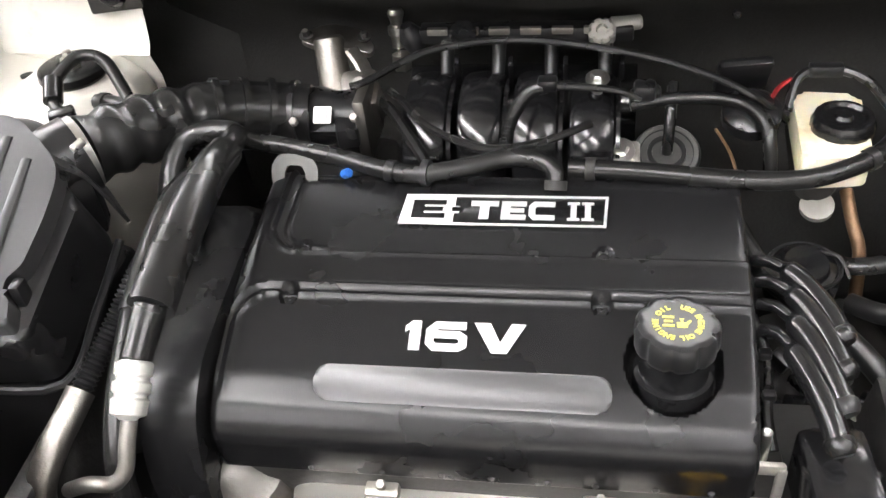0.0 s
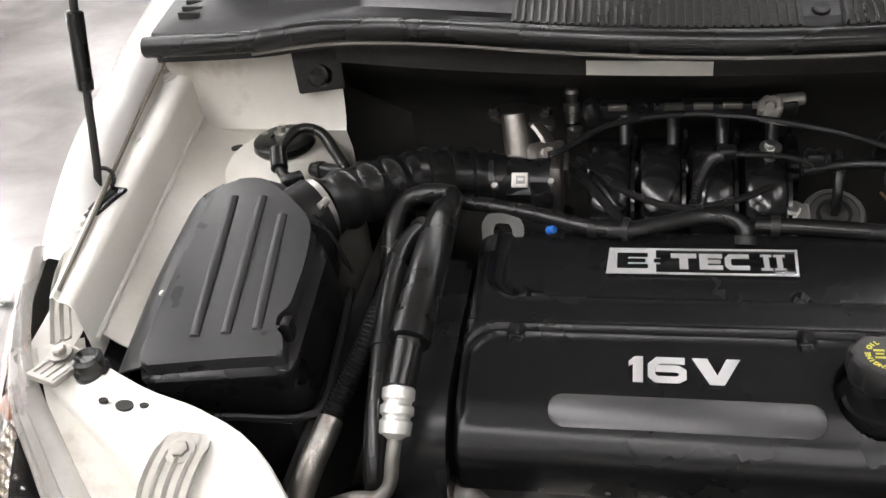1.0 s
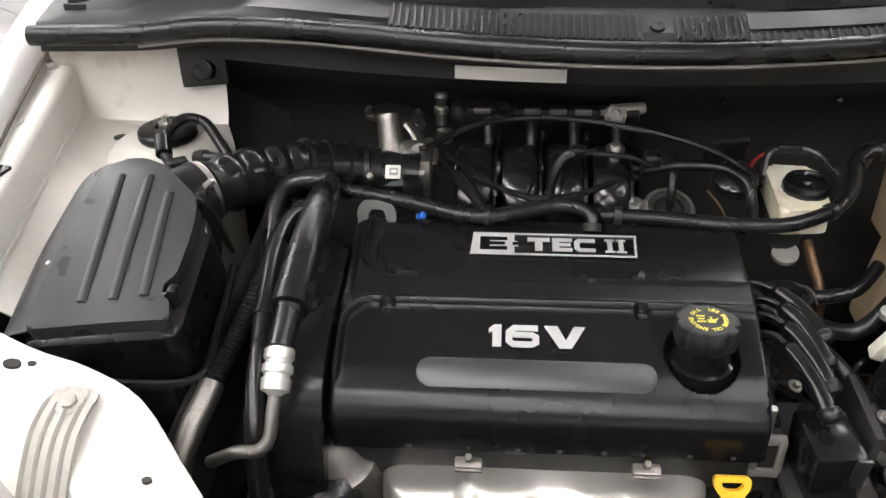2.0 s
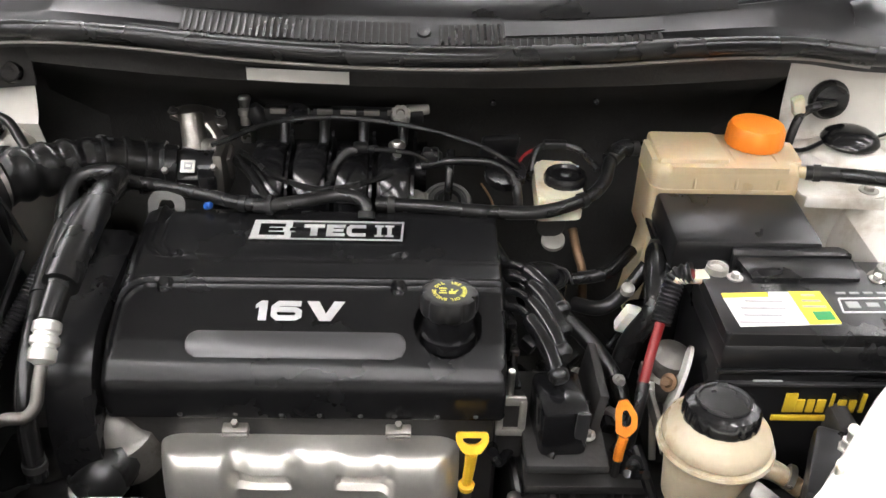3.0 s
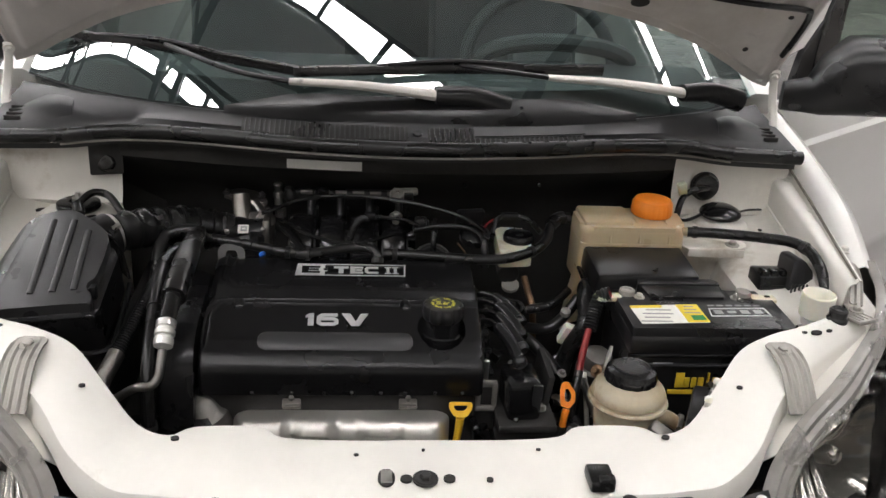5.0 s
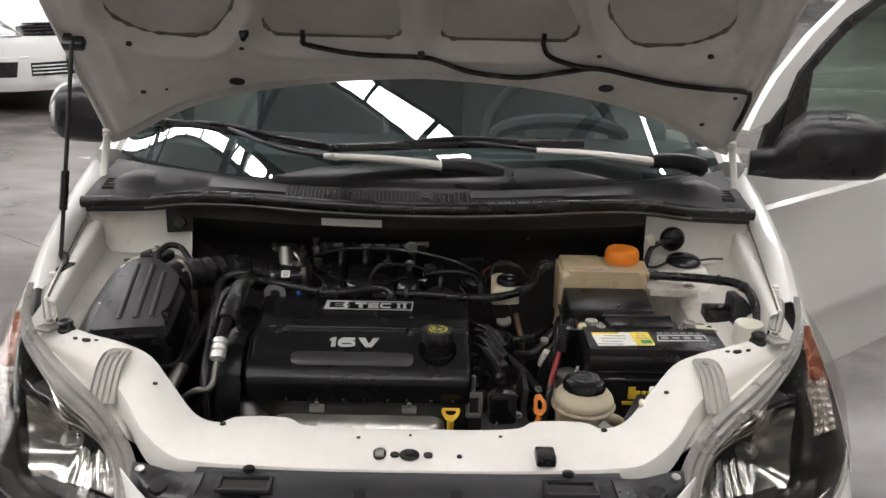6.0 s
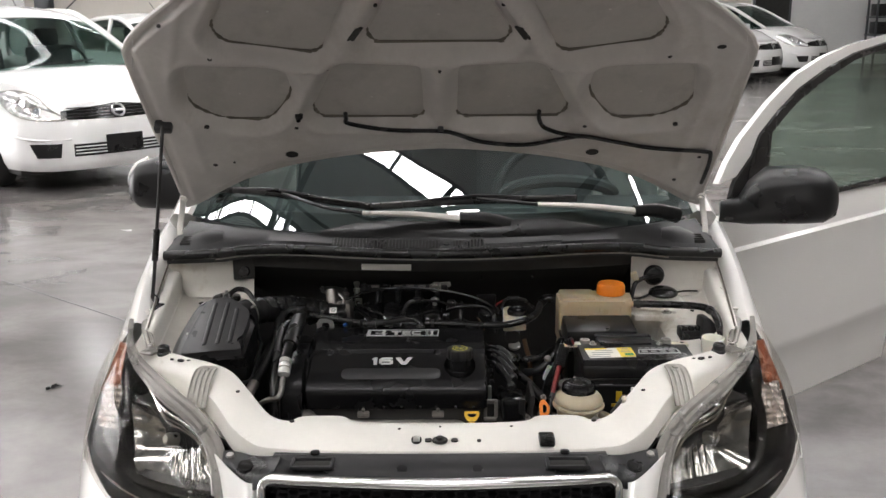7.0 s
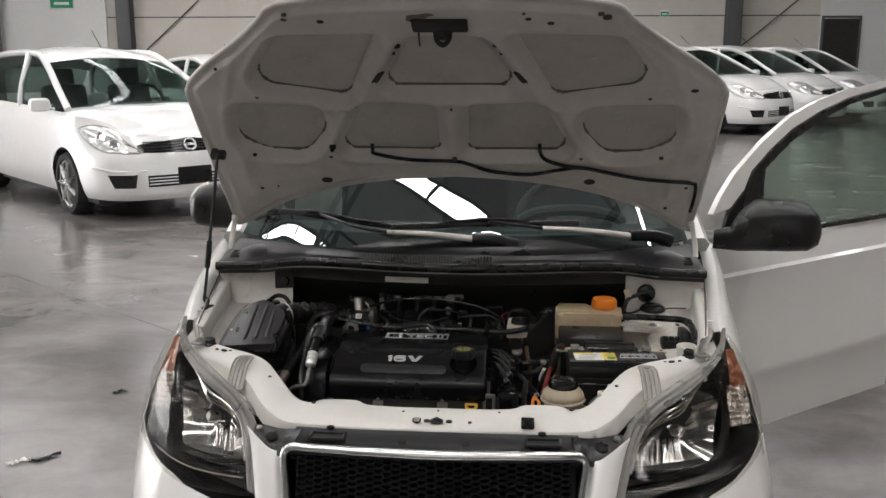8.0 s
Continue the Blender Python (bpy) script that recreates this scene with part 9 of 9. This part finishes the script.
        part("pillar", tube([(s * (hw - 0.075), wb - 0.02, 1.0), (s * (hw - 0.125), wb + 0.36, 1.205), (s * (hw - 0.195), wb + 0.80, 1.415), (s * (hw - 0.235), wb + 1.25, H - 0.04), (s * (hw - 0.235), re_ - 0.75, H - 0.07), (s * (hw - 0.19), re_ - 0.3, H - 0.22), (s * (hw - 0.10), re_, 1.04)], 0.035, 8, 6), paint, c)
        part("door_pillar", tube([(s * (hw - 0.058), wb + 1.28, 0.98), (s * (hw - 0.10), wb + 1.30, 1.2), (s * (hw - 0.222), wb + 1.36, H - 0.05)], 0.035, 8, 5), paint, c)
        part("door_mirror", box((s * (hw + 0.07), wb + 0.33, 1.04), (0.20, 0.10, 0.13), 0.04), paint, c)
        hl_o = [skin(s, a_, z_, 0.008) for a_, z_ in ((0.47, 0.640), (0.64, 0.634), (0.86, 0.648), (1.06, 0.700), (1.24, 0.800), (1.25, 0.852), (1.08, 0.872), (0.84, 0.822), (0.61, 0.722))]
        h = part("headlamp", thicken(patch(hl_o, skin(s, 0.8, 0.75, 0.03) - skin(s, 0.8, 0.75, 0.0), 5, 3, 3), 0.006), LAMPCLEAR, c)
        for a_, z_, r_ in ((0.75, 0.713, 0.046), (0.95, 0.768, 0.054)):
            o_ = skin(s, a_, z_, 0.020)
            part("reflector", lathe(o_, skin(s, a_, z_, 0.1) - skin(s, a_, z_, 0.0) + V((0, 0, 0.02)), [(0, r_), (0.012, r_), (0.010, r_ * 0.85), (-0.006, r_ * 0.4), (0.006, 0.012), (0.006, 0)], 20), CHROME, h)
        part("lamp_rim", tube([V(p) + V((0, 0, 0.002)) for p in hl_o + hl_o[:1]], 0.005, 6, 4), BRACKET, h)
        part("fog_recess", grid([[skin(s, 0.53 + (0.27 - 0.06 * v) * u + 0.02 * v * (1 - u), 0.440 - 0.120 * v, 0.004) for u in [k / 6 for k in range(7)]] for v in (0, 0.33, 0.67, 1)], 0.006), BLACK, c)
        part("bumper_ridge", tube([skin(s, a_, z_, 0.0) for a_, z_ in ((0.45, 0.475), (0.70, 0.47), (0.85, 0.485), (1.0, 0.50))], 0.010, 8, 5), paint, c)
        for ax_ in (f_ax, r_ax):
            w_ = part("wheel", lathe((s * (hw - 0.20), ax_, wz), (s, 0, 0), [(0, 0.18), (0.0, 0.27), (0.02, wr), (0.15, wr), (0.19, 0.280), (0.195, 0.232), (0.17, 0.220)], 36), TYRE, c)
            part("rim", lathe((s * (hw - 0.045), ax_, wz), (s, 0, 0), [(0, 0), (-0.03, 0.10), (-0.03, 0.20), (0.015, 0.226), (0.02, 0.215), (0.0, 0.205), (-0.04, 0.195), (-0.04, 0)], 28), BRACKET, w_)
            for k in range(7):
                a = 2 * math.pi * k / 7
                part("spoke", tube([(s * (hw - 0.035), ax_, wz), (s * (hw - 0.028), ax_ + 0.10 * math.cos(a), wz + 0.10 * math.sin(a)), (s * (hw - 0.035), ax_ + 0.21 * math.cos(a), wz + 0.21 * math.sin(a))], lambda u: 0.040 - 0.006 * u, 6, 3, flat=0.5), ALLOY, w_)
            part("rim_edge", lathe((s * (hw - 0.045), ax_, wz), (s, 0, 0), [(0.0, 0.205), (0.015, 0.210), (0.02, 0.222), (0.012, 0.230)], 28), ALLOY, w_)
    # nose: grille, intake, plate
    def band(lo, hi, amax, out, n=12):
        return [[skin(1 if k >= 0 else -1, abs(k) / n * amax, lo(abs(k) / n) if j == 0 else (hi(abs(k) / n) if j == 2 else (lo(abs(k) / n) + hi(abs(k) / n)) / 2), out) for k in range(-n, n + 1)] for j in range(3)]

    part("grille", grid(band(lambda u: 0.628 + 0.012 * u, lambda u: 0.752 - 0.045 * u, 0.52, 0.006), 0.006), GLOSSBLACK, c)
    for z in (0.655, 0.680, 0.705, 0.728):
        part("grille_bar", tube([skin(sg, a_, z, 0.012) for sg, a_ in ((-1, 0.46), (-1, 0.25), (1, 0.0), (1, 0.25), (1, 0.46))], 0.006, 6, 5), BLACK, c)
    em = skin(1, 0.0, 0.69, 0.02)
    part("emblem", xf(tube([(0.055 * math.cos(a), 0.055 * math.sin(a), 0) for a in [2 * math.pi * k / 20 for k in range(21)]], 0.010, 8, 2), basis(em + V((0, -0.004, 0.004)), (1, 0, 0), (0, 0.45, 0.9))), ALLOY, c)
    part("emblem_bar", box(em + V((0, -0.010, 0.004)), (0.105, 0.008, 0.022), 0.003, (-28, 0, 0)), ALLOY, c)
    part("lower_intake", grid(band(lambda u: 0.325, lambda u: 0.430, 0.44, 0.004), 0.006), BLACK, c)
    for z in (0.350, 0.378, 0.406):
        part("intake_bar", tube([skin(sg, a_, z, 0.006) for sg, a_ in ((-1, 0.43), (-1, 0.22), (1, 0.0), (1, 0.22), (1, 0.43))], 0.006, 6, 5), paint, c)
    part("plate", box(skin(1, 0.0, 0.42, 0.02), (0.34, 0.016, 0.15), 0.006), BLACK, c)
    for sx_ in (-1, 1):
        part("seat", merge(box((sx_ * 0.36, wb + 1.15, 0.90), (0.46, 0.16, 0.60), 0.05, (-12, 0, 0)), box((sx_ * 0.36, wb + 1.24, 1.28), (0.26, 0.10, 0.18), 0.04, (-10, 0, 0))), SEAT, c)
    part("dashboard", box((0, wb + 0.42, 0.94), (W - 0.24, 0.55, 0.10), 0.03), DASH, c)
    part("steering_wheel", xf(tube([(0.18 * math.cos(a), 0.18 * math.sin(a), 0) for a in [2 * math.pi * k / 16 for k in range(17)]], 0.016, 8, 2), pose(0.36, wb + 0.72, 1.03, 65, 0, 0)), DASH, c)
    part("cabin_floor", box((0, wb + 1.6, 0.55), (W - 0.2, 2.3, 0.05), 0), SEAT, c)
    part("underside", box((0, 0.1, 0.20), (W - 0.2, L - 0.7, 0.12), 0.02), DARK, c)
    part("wiper_arm", tube([(-0.35, wb - 0.08, 1.06), (-0.1, wb - 0.07, 1.075), (0.25, wb - 0.02, 1.09)], 0.008, 6), BLACK, c)
    part("dash_light_patch", box((0.35, wb + 0.28, 1.02), (0.3, 0.2, 0.02), 0.005), LABELWHITE, c)
    part("roof_aerial", tube([(0, wb + 1.0, H + 0.02), (0, wb + 1.22, H + 0.20)], 0.005, 6), BLACK, c)
    c.matrix_basis = Matrix.Translation((at[0], at[1], 0)) @ pose(0, 0, 0, 0, 0, yaw) @ Matrix.Scale(size, 4)
    return c


parked_car("parked_car", "white hatchback car with alloy wheels parked across the hall", (-4.64, 8.07), 46.5, H=1.57, size=1.05)
parked_car("parked_car", "white rounded hatchback parked behind another white car", (-4.6, 13.2), 48, L=3.8, W=1.66, H=1.56)
for x, y, lab_, kw in ((3.75, 18.7, "white hatchback car parked in a row by the wall", {}), (5.75, 20.6, "small white rounded hatchback parked in the row", {"L": 3.8, "W": 1.66}), (7.5, 22.4, "small white hatchback parked third in the row", {"L": 3.8, "W": 1.66})):
    parked_car("parked_car", lab_, (x, y), 47, H=1.55, size=1.14, **kw)
# litter on the floor
def crumple(c, l_, w_, a, seed):
    """A torn, creased scrap lying on the floor."""
    rnd = random.Random(seed)
    bm = bmesh.new()
    n, m = 12, 5
    ca, sa = math.cos(math.radians(a)), math.sin(math.radians(a))
    rows = []
    for i in range(n):
        u = i / (n - 1)
        wide = w_ * (0.35 + 0.65 * math.sin(math.pi * (0.12 + 0.76 * u))) * rnd.uniform(0.6, 1.15)
        mid = 0.3 * w_ * math.sin(5.0 * u + seed)
        row = []
        for j in range(m):
            px = (u - 0.5) * l_ + rnd.uniform(-0.2, 0.2) * l_ / n
            py = mid + (j / (m - 1) - 0.5) * wide
            row.append(bm.verts.new((c[0] + px * ca - py * sa, c[1] + px * sa + py * ca, 0.003 + rnd.uniform(0, 0.011))))
        rows.append(row)
    for i in range(n - 1):
        for j in range(m - 1):
            bm.faces.new((rows[i][j], rows[i + 1][j], rows[i + 1][j + 1], rows[i][j + 1]))
    bmesh.ops.solidify(bm, geom=bm.faces[:], thickness=0.0015)
    return bm


for k, (x, y, l_, a) in enumerate(((-1.70, 0.98, 0.12, 35), (-1.785, 0.935, 0.09, 20), (-1.71, 1.72, 0.07, 30), (-1.35, 1.95, 0.07, 15))):
    solo("floor_scrap", crumple((x, y), l_, 0.04, a, k + 3), RUBBER if k != 1 else LABELWHITE, "small dark scrap lying on the concrete floor" if k != 1 else "small pale scrap lying on the concrete floor", "litter", "floor litter")
